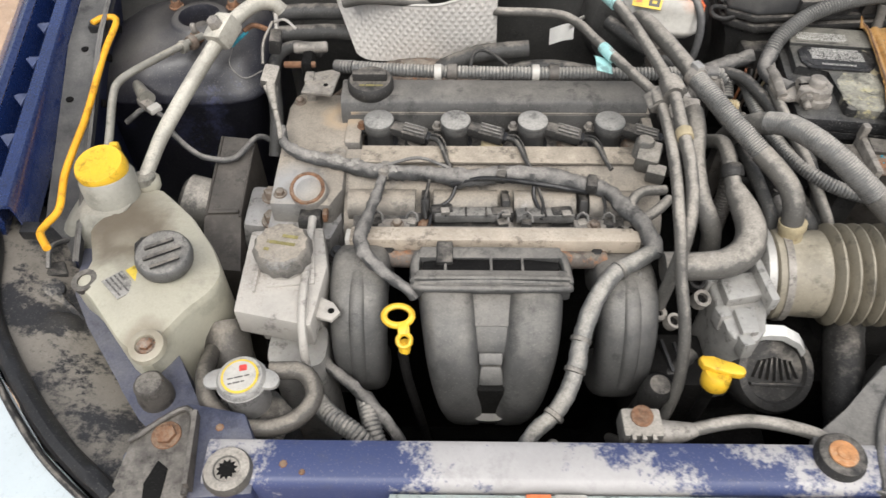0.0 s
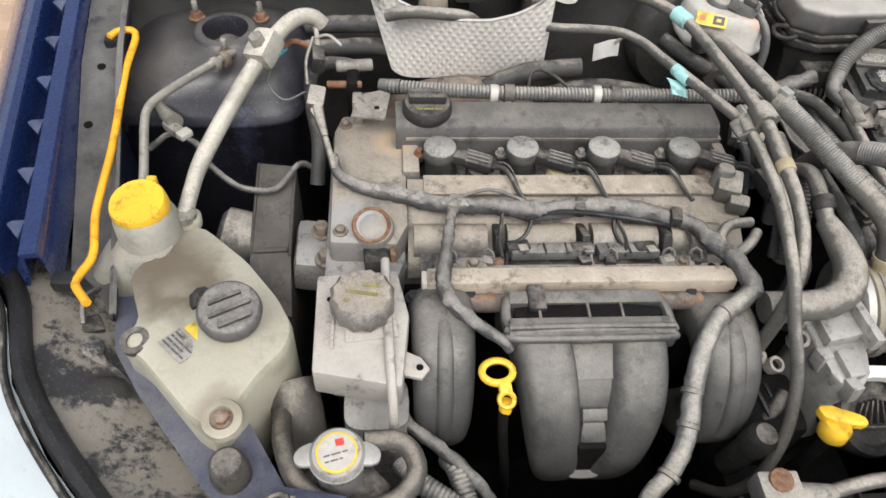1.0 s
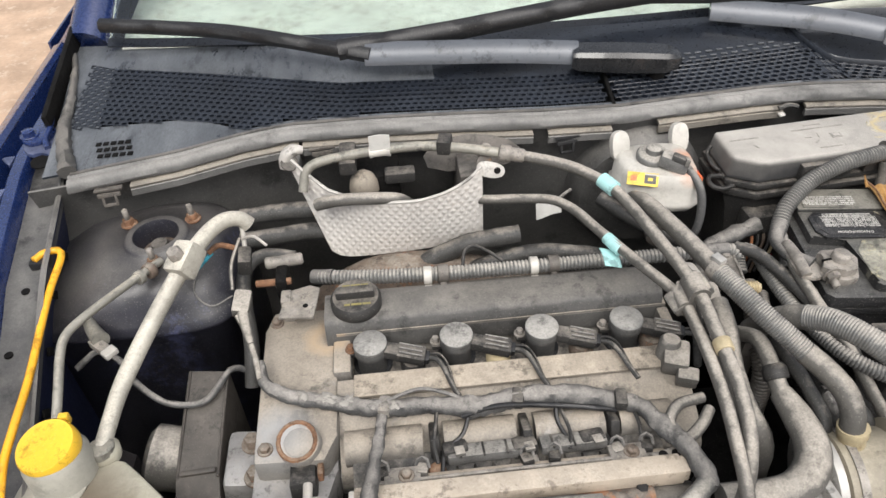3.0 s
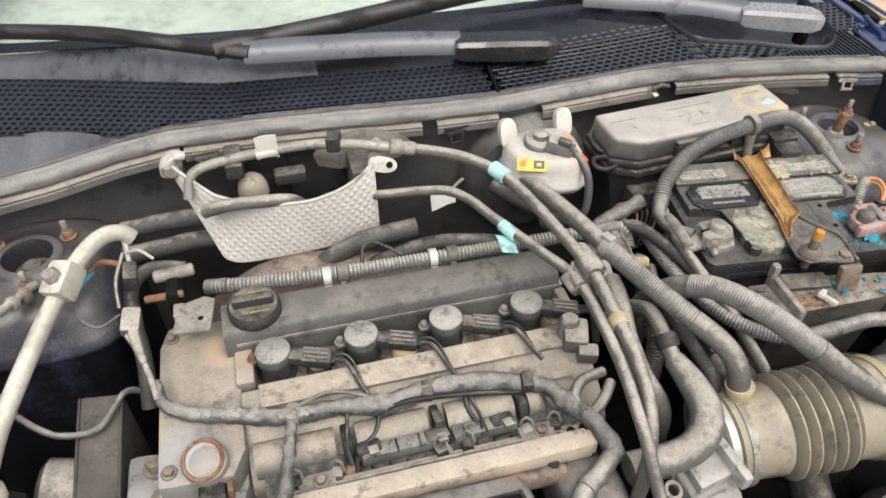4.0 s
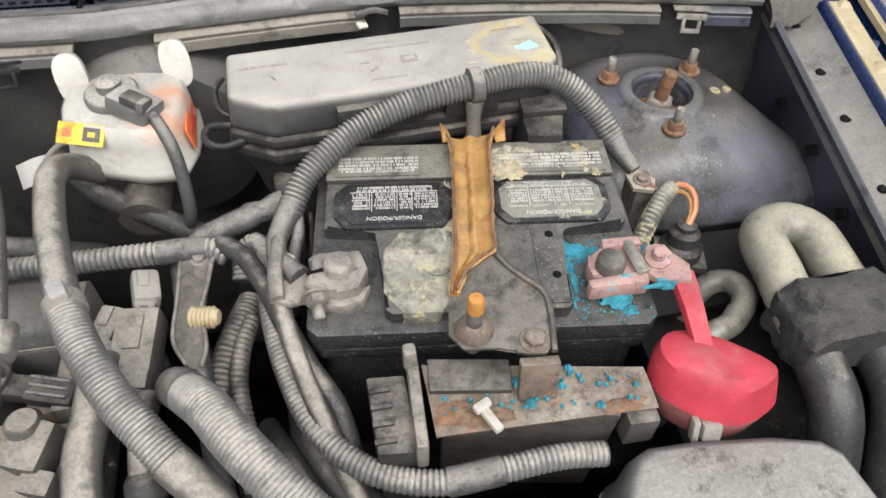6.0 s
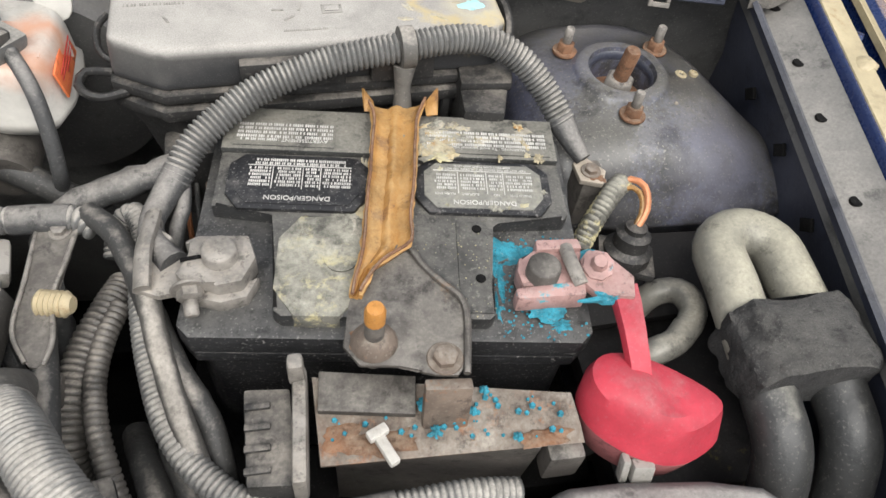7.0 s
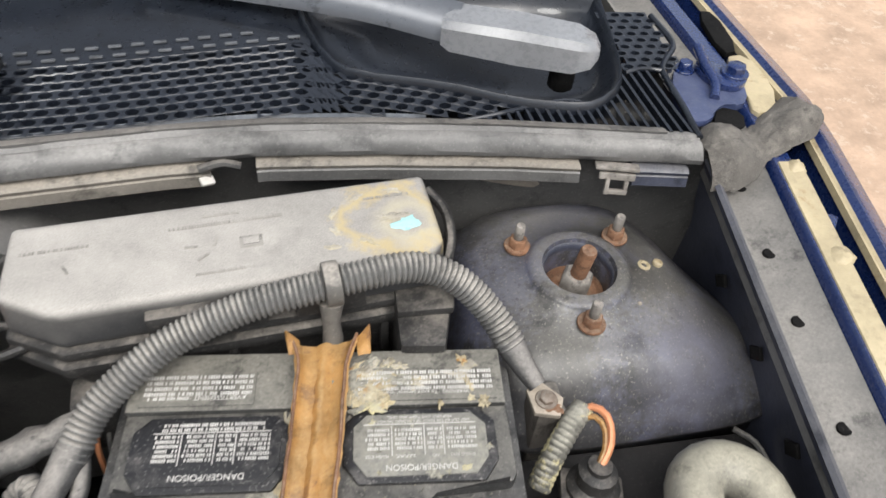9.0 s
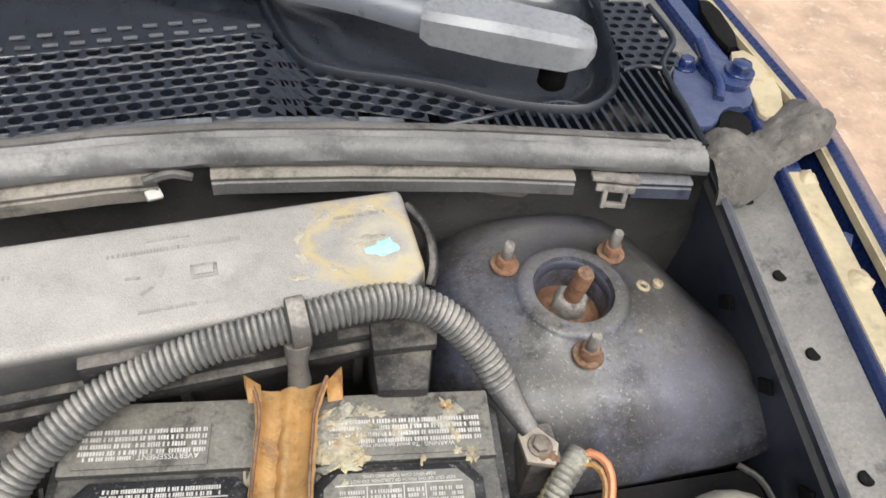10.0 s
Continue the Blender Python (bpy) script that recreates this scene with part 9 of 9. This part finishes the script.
part("latch", tube([tuple(FM @ Vector(p)) for p in ((-0.139, 0.022, 0.945), (-0.147, 0.014, 0.940), (-0.146, -0.004, 0.934), (-0.139, -0.010, 0.93))], 0.0026, 8), "black_dusty", fuse)
part("latch", tube([tuple(FM @ Vector(p)) for p in ((0.138, 0.028, 0.948), (0.147, 0.010, 0.944), (0.146, -0.012, 0.938), (0.14, -0.026, 0.93))], 0.004, 8), "black_dusty", fuse)
for x, y, n, w, hgt, s in ((-0.105, 0.006, 1, 0.040, 0.0028, 41), (-0.005, 0.018, 1, 0.024, 0.0026, 42), (-0.002, 0.010, 1, 0.072, 0.0030, 43), (-0.005, -0.032, 1, 0.036, 0.0024, 44), (0.105, 0.014, 1, 0.032, 0.0026, 45)):
    bars(tuple(FM @ Vector((x, y, 0.9613))), n, w, 0.004, hgt, (0, 0, 4.6), "emboss", fuse_lid, fill=0.9, seed=s, letters=True)
part("print", box(tuple(FM @ Vector((0.012, -0.010, 0.9613))), (0.014, 0.010, 0.0006), 0.0002, (0, 0, 4.6)), "emboss", fuse_lid)
part("print", box(tuple(FM @ Vector((0.012, -0.010, 0.9617))), (0.010, 0.0055, 0.0006), 0.0002, (0, 0, 4.6)), "fuse", fuse_lid)
for k, (x, y) in enumerate(((-0.025, -0.008), (-0.018, -0.018), (-0.010, -0.006), (-0.098, -0.012))):
    part("print", box(tuple(FM @ Vector((x, y, 0.9613))), (0.008, 0.0018, 0.0006), 0.0002, (0, 0, 40 * k)), "emboss", fuse_lid)
for k, a in enumerate(range(75, 250, 14)):
    q = FM @ Vector((0.100 + 0.036 * math.cos(radians(a)), -0.004 + 0.024 * math.sin(radians(a)), 0.9613))
    if k % 3 == 0:
        crust(tuple(q), 0.006, 0.0022, 0.0005, "stain", fuse_lid, "stain", a + 90, 120 + k, 0.5)
crust(tuple(FM @ Vector((0.106, -0.008, 0.9613))), 0.010, 0.006, 0.0006, "stain", fuse_lid, "stain", 0, 51, 0.4)
crust(tuple(FM @ Vector((0.062, -0.026, 0.9613))), 0.006, 0.003, 0.0005, "stain", fuse_lid, "stain", 0, 53, 0.5)
crust(tuple(FM @ Vector((0.112, -0.014, 0.9614))), 0.009, 0.006, 0.0012, "teal_tape", fuse_lid, "blue_spot", 20, 52, 0.3)
part("cable_exit", box(tuple(FM @ Vector((-0.09, -0.052, 0.865))), (0.05, 0.03, 0.05), 0.008, (0, 0, 4.6)), "black_dusty", fuse)
for k in range(6):
    part("exit_wire", tube([tuple(FM @ Vector(p)) for p in ((-0.105 + 0.008 * k, -0.064, 0.862), (-0.106 + 0.008 * k, -0.072, 0.85), (-0.11 + 0.007 * k, -0.074, 0.80))], 0.002, 6), ("copper_wire", "tape", "rusty", "tape", "cream", "red")[k], fuse)
part("stand", box((0.36, 0.21, 0.60), (0.2, 0.05, 0.38), 0.01), "deep", fuse)
rel = thing("relay_box", "black relay box with dusty top", "relay", (0.466, 0.152, 0.86))
part("shell", prism([(0.445, 0.128), (0.474, 0.124), (0.489, 0.174), (0.447, 0.175)], 0.86, 0.926, 0.004), "black_dusty", rel)
part("lid", prism([(0.446, 0.150), (0.484, 0.149), (0.489, 0.174), (0.447, 0.175)], 0.924, 0.932, 0.003), "black_dusty", rel)
part("bracket", box((0.466, 0.16, 0.83), (0.03, 0.03, 0.08), 0.004), "bracket", rel)

# brake fluid reservoir
brake = thing("brake_fluid_reservoir", "white brake fluid reservoir with warning labels", "fluid reservoir", (0.125, 0.19, 0.86))
RB = [(0.074, 0.212), (0.082, 0.170), (0.155, 0.146), (0.176, 0.160), (0.180, 0.222), (0.160, 0.240), (0.085, 0.238)]
SB = softened(RB, 1)
RC = (0.128, 0.195)
part("tank", loft([[(RC[0] + (x - RC[0]) * k, RC[1] + (y - RC[1]) * k, z) for x, y in SB] for k, z in ((0.92, 0.894), (1.0, 0.899), (1.05, 0.903), (1.05, 0.908), (0.99, 0.911), (0.97, 0.932), (0.92, 0.942), (0.84, 0.947), (0.4, 0.948))]), "white", brake, smooth=50)
for x, y in ((0.087, 0.228), (0.168, 0.236)):
    part("upright_tab", prism(softened([(-0.012, -0.02), (0.012, -0.02), (0.012, 0.012), (0.006, 0.020), (-0.006, 0.020), (-0.012, 0.012)], 2), -0.005, 0.005, 0.002, m=pose(x, y, 0.951, 68, 0, 10)), "white", brake)
brake_cap = part("cap", lathe([(0.020, 0), (0.021, 0.003), (0.021, 0.009), (0.018, 0.012), (0.0, 0.0125)], (0.122, 0.200, 0.945), (0, -0.05, 1), 30), "loom_pale", brake, "dusty grey filler cap")
part("cap_hub", lathe([(0.010, 0), (0.010, 0.008), (0.007, 0.010)], (0.122, 0.200, 0.956), seg=18), "loom_pale", brake_cap)
part("plug", box((0.142, 0.179, 0.954), (0.036, 0.026, 0.016), 0.004, (-10, 12, -30)), "loom_pale", brake)
part("plug_frame", box((0.146, 0.172, 0.963), (0.020, 0.014, 0.008), 0.002, (-10, 12, -30)), "hose", brake)
part("plug_latch", box((0.152, 0.166, 0.962), (0.006, 0.016, 0.010), 0.002, (-20, 12, -20)), "hose_grey", brake)
part("plug_lead", tube([(0.155, 0.168, 0.952), (0.166, 0.150, 0.938), (0.170, 0.138, 0.915), (0.168, 0.132, 0.88), (0.16, 0.14, 0.85)], 0.0052, 10), "tape", brake)
label = part("label", box((0.0997, 0.1661, 0.9416), (0.038, 0.0016, 0.017), 0.0004, (-50, 0, -18.2)), "label_yellow", brake, "yellow warning label")
part("label_sign", box((0.1082, 0.1631, 0.9421), (0.014, 0.0014, 0.011), 0.0004, (-50, 0, -18.2)), "ink_dark", label)
part("label_field", box((0.1082, 0.1629, 0.9424), (0.006, 0.0014, 0.004), 0.0004, (-50, 0, -18.2)), "label_yellow", label)
part("label_sign", box((0.0892, 0.1696, 0.9421), (0.008, 0.0014, 0.007), 0.0004, (-50, 0, -18.2)), "orange", label)
side_label = part("label", box((0.1768, 0.190, 0.926), (0.0016, 0.05, 0.020), 0.0004, (0, -10, 3)), "orange", brake, "orange warning label")
part("label", box((0.1560, 0.188, 0.9467), (0.026, 0.036, 0.0012), 0.0004, (0, 8, 3)), "wash", brake)
bars((0.1785, 0.190, 0.926), 4, 0.042, 0.0042, 0.0018, (90, 0, 93), "label_red", side_label, seed=61)
part("cylinder", tube([(0.128, 0.14, 0.868), (0.130, 0.20, 0.872), (0.134, 0.27, 0.875)], 0.02, 16, step=0.02), "bracket", brake)
part("booster", lathe([(0.02, 0), (0.085, 0.01), (0.095, 0.03), (0.095, 0.06)], (0.134, 0.240, 0.85), (0, 1, 0), 30), "firewall", brake)

# air cleaner
air = thing("air_cleaner", "dusty grey plastic air cleaner box", "air cleaner", (0.50, -0.2, 0.70))
AO = softened([(0.425, -0.175), (0.448, -0.122), (0.470, -0.112), (0.580, -0.124), (0.602, -0.145), (0.612, -0.30), (0.59, -0.36), (0.43, -0.36), (0.415, -0.30)], 1)
AC = (0.51, -0.23)
part("lid", loft([[(AC[0] + (x - AC[0]) * k, AC[1] + (y - AC[1]) * k, z) for x, y in AO] for k, z in ((1.02, 0.79), (1.02, 0.80), (0.99, 0.806), (0.97, 0.852), (0.94, 0.868), (0.88, 0.874), (0.4, 0.876))]), "air_grey", air, smooth=50)
part("base", loft([[(AC[0] + (x - AC[0]) * k, AC[1] + (y - AC[1]) * k, z) for x, y in AO] for k, z in ((0.9, 0.58), (0.97, 0.60), (1.0, 0.785), (1.03, 0.788))]), "air_grey", air, smooth=50)
part("side_lobe", loft([rounded(0.375, -0.165, 0.12, 0.085, z, power=3) for z in (0.66, 0.80, 0.815, 0.82)]), "black_dusty", air)
part("meter_tube", lathe([(0.050, 0), (0.0535, 0.004), (0.0535, 0.012), (0.051, 0.016), (0.051, 0.055), (0.056, 0.075), (0.056, 0.11)], (0.388, -0.194, 0.817), (1, -0.07, 0.04), 32), "air_grey", air, "grey dusty inlet neck")
part("clip", box((0.513, -0.116, 0.867), (0.013, 0.008, 0.014), 0.002, (-20, 0, -6)), "emboss", air)
part("clip", box((0.503, -0.113, 0.867), (0.005, 0.008, 0.018), 0.002, (-20, 0, -6)), "emboss", air)
part("screw", hexbolt((0.43, -0.165, 0.846), 0.006, 0.006), "cream", air)
part("resonator", lathe([(0.06, 0), (0.065, 0.01), (0.065, 0.12), (0.05, 0.14)], (0.35, -0.33, 0.66), seg=26), "black_dusty", air)

# seal ends, hinge and foam on the far side
def foam_at(u, v):
    fx, fy, fz = (float(np.interp(u, (0, 0.18, 0.36, 0.50, 0.68, 0.86, 1), q)) for q in ((0.704, 0.722, 0.742, 0.757, 0.780, 0.804, 0.820), (0.230, 0.224, 0.232, 0.246, 0.252, 0.260, 0.277), (0.9385, 0.9405, 0.9445, 0.950, 0.956, 0.960, 0.962)))
    bx, by, bz = (float(np.interp(u, (0, 0.18, 0.36, 0.50, 0.68, 0.86, 1), q)) for q in ((0.704, 0.719, 0.737, 0.756, 0.778, 0.799, 0.822), (0.278, 0.288, 0.291, 0.284, 0.299, 0.311, 0.300), (0.950, 0.956, 0.956, 0.950, 0.956, 0.962, 0.962)))
    crest = float(np.interp(u, (0, 0.2, 0.45, 0.6, 0.85, 1), (0.012, 0.016, 0.006, 0.010, 0.016, 0.004)))
    w = v ** 0.7
    p = Vector((fx + (bx - fx) * v, fy + (by - fy) * v, fz + (bz - fz) * min(1, w * 1.2) + crest * math.sin(math.pi * w) ** 0.8))
    return p + Vector((0, 0, 0.0022 * noise.noise(p * 90) + 0.0012 * noise.noise(p * 260)))


part("foam_pad", sheet(foam_at, 40, 26, 0.007), "foam", body, "worn grey foam pad", smooth=80)
for s in (-1, 1):
    hinge = thing("bonnet_hinge", "blue painted bonnet hinge with bolts", "hinge", (CX + s * 0.69, 0.32, 0.95), "bonnet hinges")
    part("plate", prism(softened([(CX + s * x, y) for x, y in ((0.665, 0.325), (0.666, 0.288), (0.686, 0.289), (0.702, 0.312), (0.721, 0.304), (0.737, 0.324), (0.739, 0.356), (0.715, 0.368), (0.688, 0.372))], 1), 0.954, 0.9605, 0.0015), "blue_worn", hinge)
    part("arm", prism(softened([(CX + s * x, y) for x, y in ((0.708, 0.330), (0.724, 0.322), (0.741, 0.334), (0.743, 0.352), (0.722, 0.362), (0.706, 0.372), (0.700, 0.352))], 2), 0.960, 0.9665, 0.002), "blue", hinge)
    part("arm_fold", tube([(CX + s * x, y, z) for x, y, z in ((0.700, 0.316, 0.962), (0.707, 0.332, 0.966), (0.706, 0.352, 0.970), (0.708, 0.376, 0.974))], 0.0042, 10), "blue", hinge)
    for x, y, z, r in ((0.731, 0.344, 0.966, 0.0085), (0.693, 0.362, 0.960, 0.0065)):
        part("bolt", hexbolt((CX + s * x, y, z), r, 0.009), "blue", hinge)
    part("gap", prism(softened([(CX + s * x, y) for x, y in ((0.686, 0.284), (0.712, 0.278), (0.722, 0.302), (0.703, 0.313))], 1), 0.9542, 0.9562, 0), "deep", hinge)
    if s < 0:
        part("upper_arm", box((CX + s * 0.712, 0.46, 0.99), (0.008, 0.22, 0.03), 0.003, (8, 0, -3 * s)), "deep", hinge)
part("rail_slot", prism(softened([(0.784, 0.388), (0.804, 0.392), (0.812, 0.462), (0.794, 0.466)], 1), 0.9525, 0.9585, 0.001), "deep", body, "dark oblong opening in the rail")
for x, mt in ((0.632, "lead"), (-0.565, "bracket"), (-0.30, "bracket"), (0.025, "black")):
    y = seal_y(x)
    cl = thing("seal_clip", "grey spring clip on the cowl seal", "clip", (x, y - 0.02, 0.95), "clips along the cowl seal")
    turn = -14 if x > 0.3 else 8
    part("body", box((x, y - 0.020, 0.944), (0.028, 0.004, 0.006), 0.001, (-15, 0, turn)), mt, cl)
    for dx in (-0.008, 0.008):
        part("finger", box((x + dx, y - 0.0225, 0.937), (0.0035, 0.004, 0.014), 0.001, (-15, 0, turn)), mt, cl)
    part("tongue", box((x, y - 0.0235, 0.931), (0.018, 0.004, 0.004), 0.001, (-15, 0, turn)), mt, cl)
    part("lip", box((x, y - 0.016, 0.950), (0.034, 0.010, 0.003), 0.001, (-10, 0, turn)), mt, cl)
part("firewall_slot", sheet(lambda u, v: (0.518 + 0.066 * u, firewall_y(0.518 + 0.066 * u, 0.93 - 0.016 * u) - 0.0035, 0.928 - 0.016 * u + 0.012 * (v - 0.5) * math.sin(math.pi * min(1, max(0.02, u))) ** 0.25), 16, 4, 0.002), "lip", body, "tan dusty pressed slot")
part("slot_rim", tube([(0.518 + 0.066 * u, firewall_y(0.518 + 0.066 * u, 0.93 - 0.016 * u) - 0.004, 0.9345 - 0.016 * u) for u in (0, 0.1, 0.5, 0.9, 1)], 0.0018, 8), "firewall", body)
part("bulkhead_plate", prism(softened([(-0.11, 0.0), (-0.06, 0.02), (0.0, 0.012), (0.03, -0.012), (0.0, -0.03), (-0.10, -0.03)], 1), -0.002, 0.002, 0.001, m=pose(-0.06, 0.262, 0.945, 60, 0, 0)), "bracket", body)
part("plate_hole", cyl((-0.085, 0.252, 0.947), 0.008, 0.004, (0, -0.7, 0.5)), "lead", body)
part("bolt", hexbolt((-0.045, 0.248, 0.935), 0.006, 0.006, (0, -0.7, 0.5)), "lead", body)
valve = thing("heater_valve", "grimy vacuum valve behind the shield", "valve", (-0.245, 0.24, 0.90))
part("dome", lathe([(0.020, 0), (0.018, 0.014), (0.010, 0.026), (0.004, 0.028)], (-0.248, 0.238, 0.912), (0, -0.3, 1), 20), "lip", valve)
part("arm", box((-0.20, 0.235, 0.93), (0.04, 0.02, 0.016), 0.004), "black_dusty", valve)
part("pipe", tube([(-0.31, 0.205, 0.915), (-0.28, 0.198, 0.925), (-0.24, 0.196, 0.925), (-0.20, 0.20, 0.915), (-0.18, 0.21, 0.88)], 0.008, 12), "hose_grey", valve)
part("stem", box((-0.23, 0.26, 0.90), (0.06, 0.05, 0.06), 0.006), "deep", valve)

# wheels under the body
wx = thing("wheel", "black road wheel with rubber tyre", "wheel", (0, 0, 0), "road wheels")
part("tyre", lathe([(0.20, -0.09), (0.29, -0.09), (0.31, -0.06), (0.31, 0.06), (0.29, 0.09), (0.20, 0.09)], (0, 0, 0), (1, 0, 0), 32), "tyre", wx)
part("rim", lathe([(0.05, -0.05), (0.20, -0.07), (0.20, 0.07), (0.05, 0.05)], (0, 0, 0), (1, 0, 0), 32), "alu", wx)
wx.location = (CX - 0.74, 0.05, 0.305)
for x, y in ((CX + 0.74, 0.05), (CX - 0.74, 2.68), (CX + 0.74, 2.68)):
    copy_thing(wx, pose(x, y, 0.305))
part("axle_beam", box((CX, 0.05, 0.305), (1.40, 0.06, 0.05), 0.01), "deep", body)
part("axle_beam", box((CX, 2.68, 0.305), (1.40, 0.06, 0.05), 0.01), "deep", body)
part("floor_pan", box((CX, 1.6, 0.33), (1.30, 2.6, 0.04), 0.01), "deep", body)

# ---- the rest of the car, behind and in front of the bay ----
for s in (-1, 1):
    rows = []
    for y, dx, z0 in ((0.62, 0.845, 0.30), (1.0, 0.862, 0.27), (1.9, 0.868, 0.26), (2.3, 0.866, 0.27), (3.0, 0.845, 0.34), (3.42, 0.78, 0.42)):
        rows.append([(CX + s * d, y, z) for d, z in ((dx - 0.11, 0.955), (dx - 0.05, 0.945), (dx - 0.012, 0.90), (dx, 0.72), (dx - 0.006, 0.50), (dx - 0.05, z0),
                                                      (dx - 0.06, z0), (dx - 0.02, 0.50), (dx - 0.014, 0.72), (dx - 0.03, 0.89), (dx - 0.06, 0.932), (dx - 0.11, 0.942))])
    part("side_panel", loft(rows), "blue", body, smooth=50)
    for y0, y1 in ((0.78, 1.78), (1.80, 2.55)):
        door = part("door", sheet(lambda u, v: (CX + s * (0.866 + 0.004 * math.sin(math.pi * v)), y0 + (y1 - y0) * u, 0.36 + 0.54 * v), 8, 6, 0.004), "blue", body)
        part("door_handle", box((CX + s * 0.885, y1 - 0.14, 0.82), (0.02, 0.16, 0.022), 0.006), "black", door)
        part("side_window", sheet(lambda u, v: (CX + s * (0.755 - 0.17 * v), y0 + 0.06 + (y1 - y0 - 0.10) * (u * (1 - 0.18 * v) + (0.18 * v if y0 < 1 else 0)), 0.96 + 0.44 * v), 6, 4, 0.004), "gloss_black", door)
    part("roof_rail", tube([(CX + s * 0.70, 0.56, 0.99), (CX + s * 0.64, 0.95, 1.22), (CX + s * 0.585, 1.36, 1.44), (CX + s * 0.57, 1.9, 1.475), (CX + s * 0.58, 2.5, 1.43), (CX + s * 0.66, 3.0, 1.12), (CX + s * 0.70, 3.2, 0.95)], 0.032, 12, step=0.05), "blue", body)
    part("centre_pillar", box((CX + s * 0.68, 1.79, 1.19), (0.03, 0.06, 0.50), 0.008, (0, -20 * s, 0)), "blue", body)
part("roof", sheet(lambda u, v: (CX + 1.16 * (u - 0.5), 1.34 + 1.18 * v, 1.455 + 0.045 * math.sin(math.pi * u) + 0.03 * math.sin(math.pi * v)), 12, 12, 0.006), "blue", body)
part("rear_window", sheet(lambda u, v: (CX + (1.16 + 0.16 * v) * (u - 0.5), 2.52 + 0.55 * v, 1.455 - 0.45 * v), 8, 6, 0.005), "gloss_black", body)
part("boot_lid", sheet(lambda u, v: (CX + 1.42 * (u - 0.5), 3.05 + 0.38 * v, 1.0 - 0.05 * v), 8, 6, 0.006), "blue", body)
part("rear_panel", sheet(lambda u, v: (CX + 1.60 * (u - 0.5), 3.44 + 0.05 * math.sin(math.pi * v), 0.95 - 0.57 * v), 8, 6, 0.006), "blue", body)
part("front_bumper", loft([[(CX + d, y0 - o, z) for o, z in ((0.0, 0.76), (0.06, 0.74), (0.10, 0.62), (0.10, 0.45), (0.05, 0.32), (0.02, 0.32), (0.06, 0.45), (0.06, 0.62), (0.03, 0.72))]
                            for d, y0 in ((-0.84, -0.22), (-0.74, -0.40), (-0.55, -0.54), (-0.25, -0.60), (0.25, -0.60), (0.55, -0.54), (0.74, -0.40), (0.84, -0.22))]), "blue", body, smooth=50)
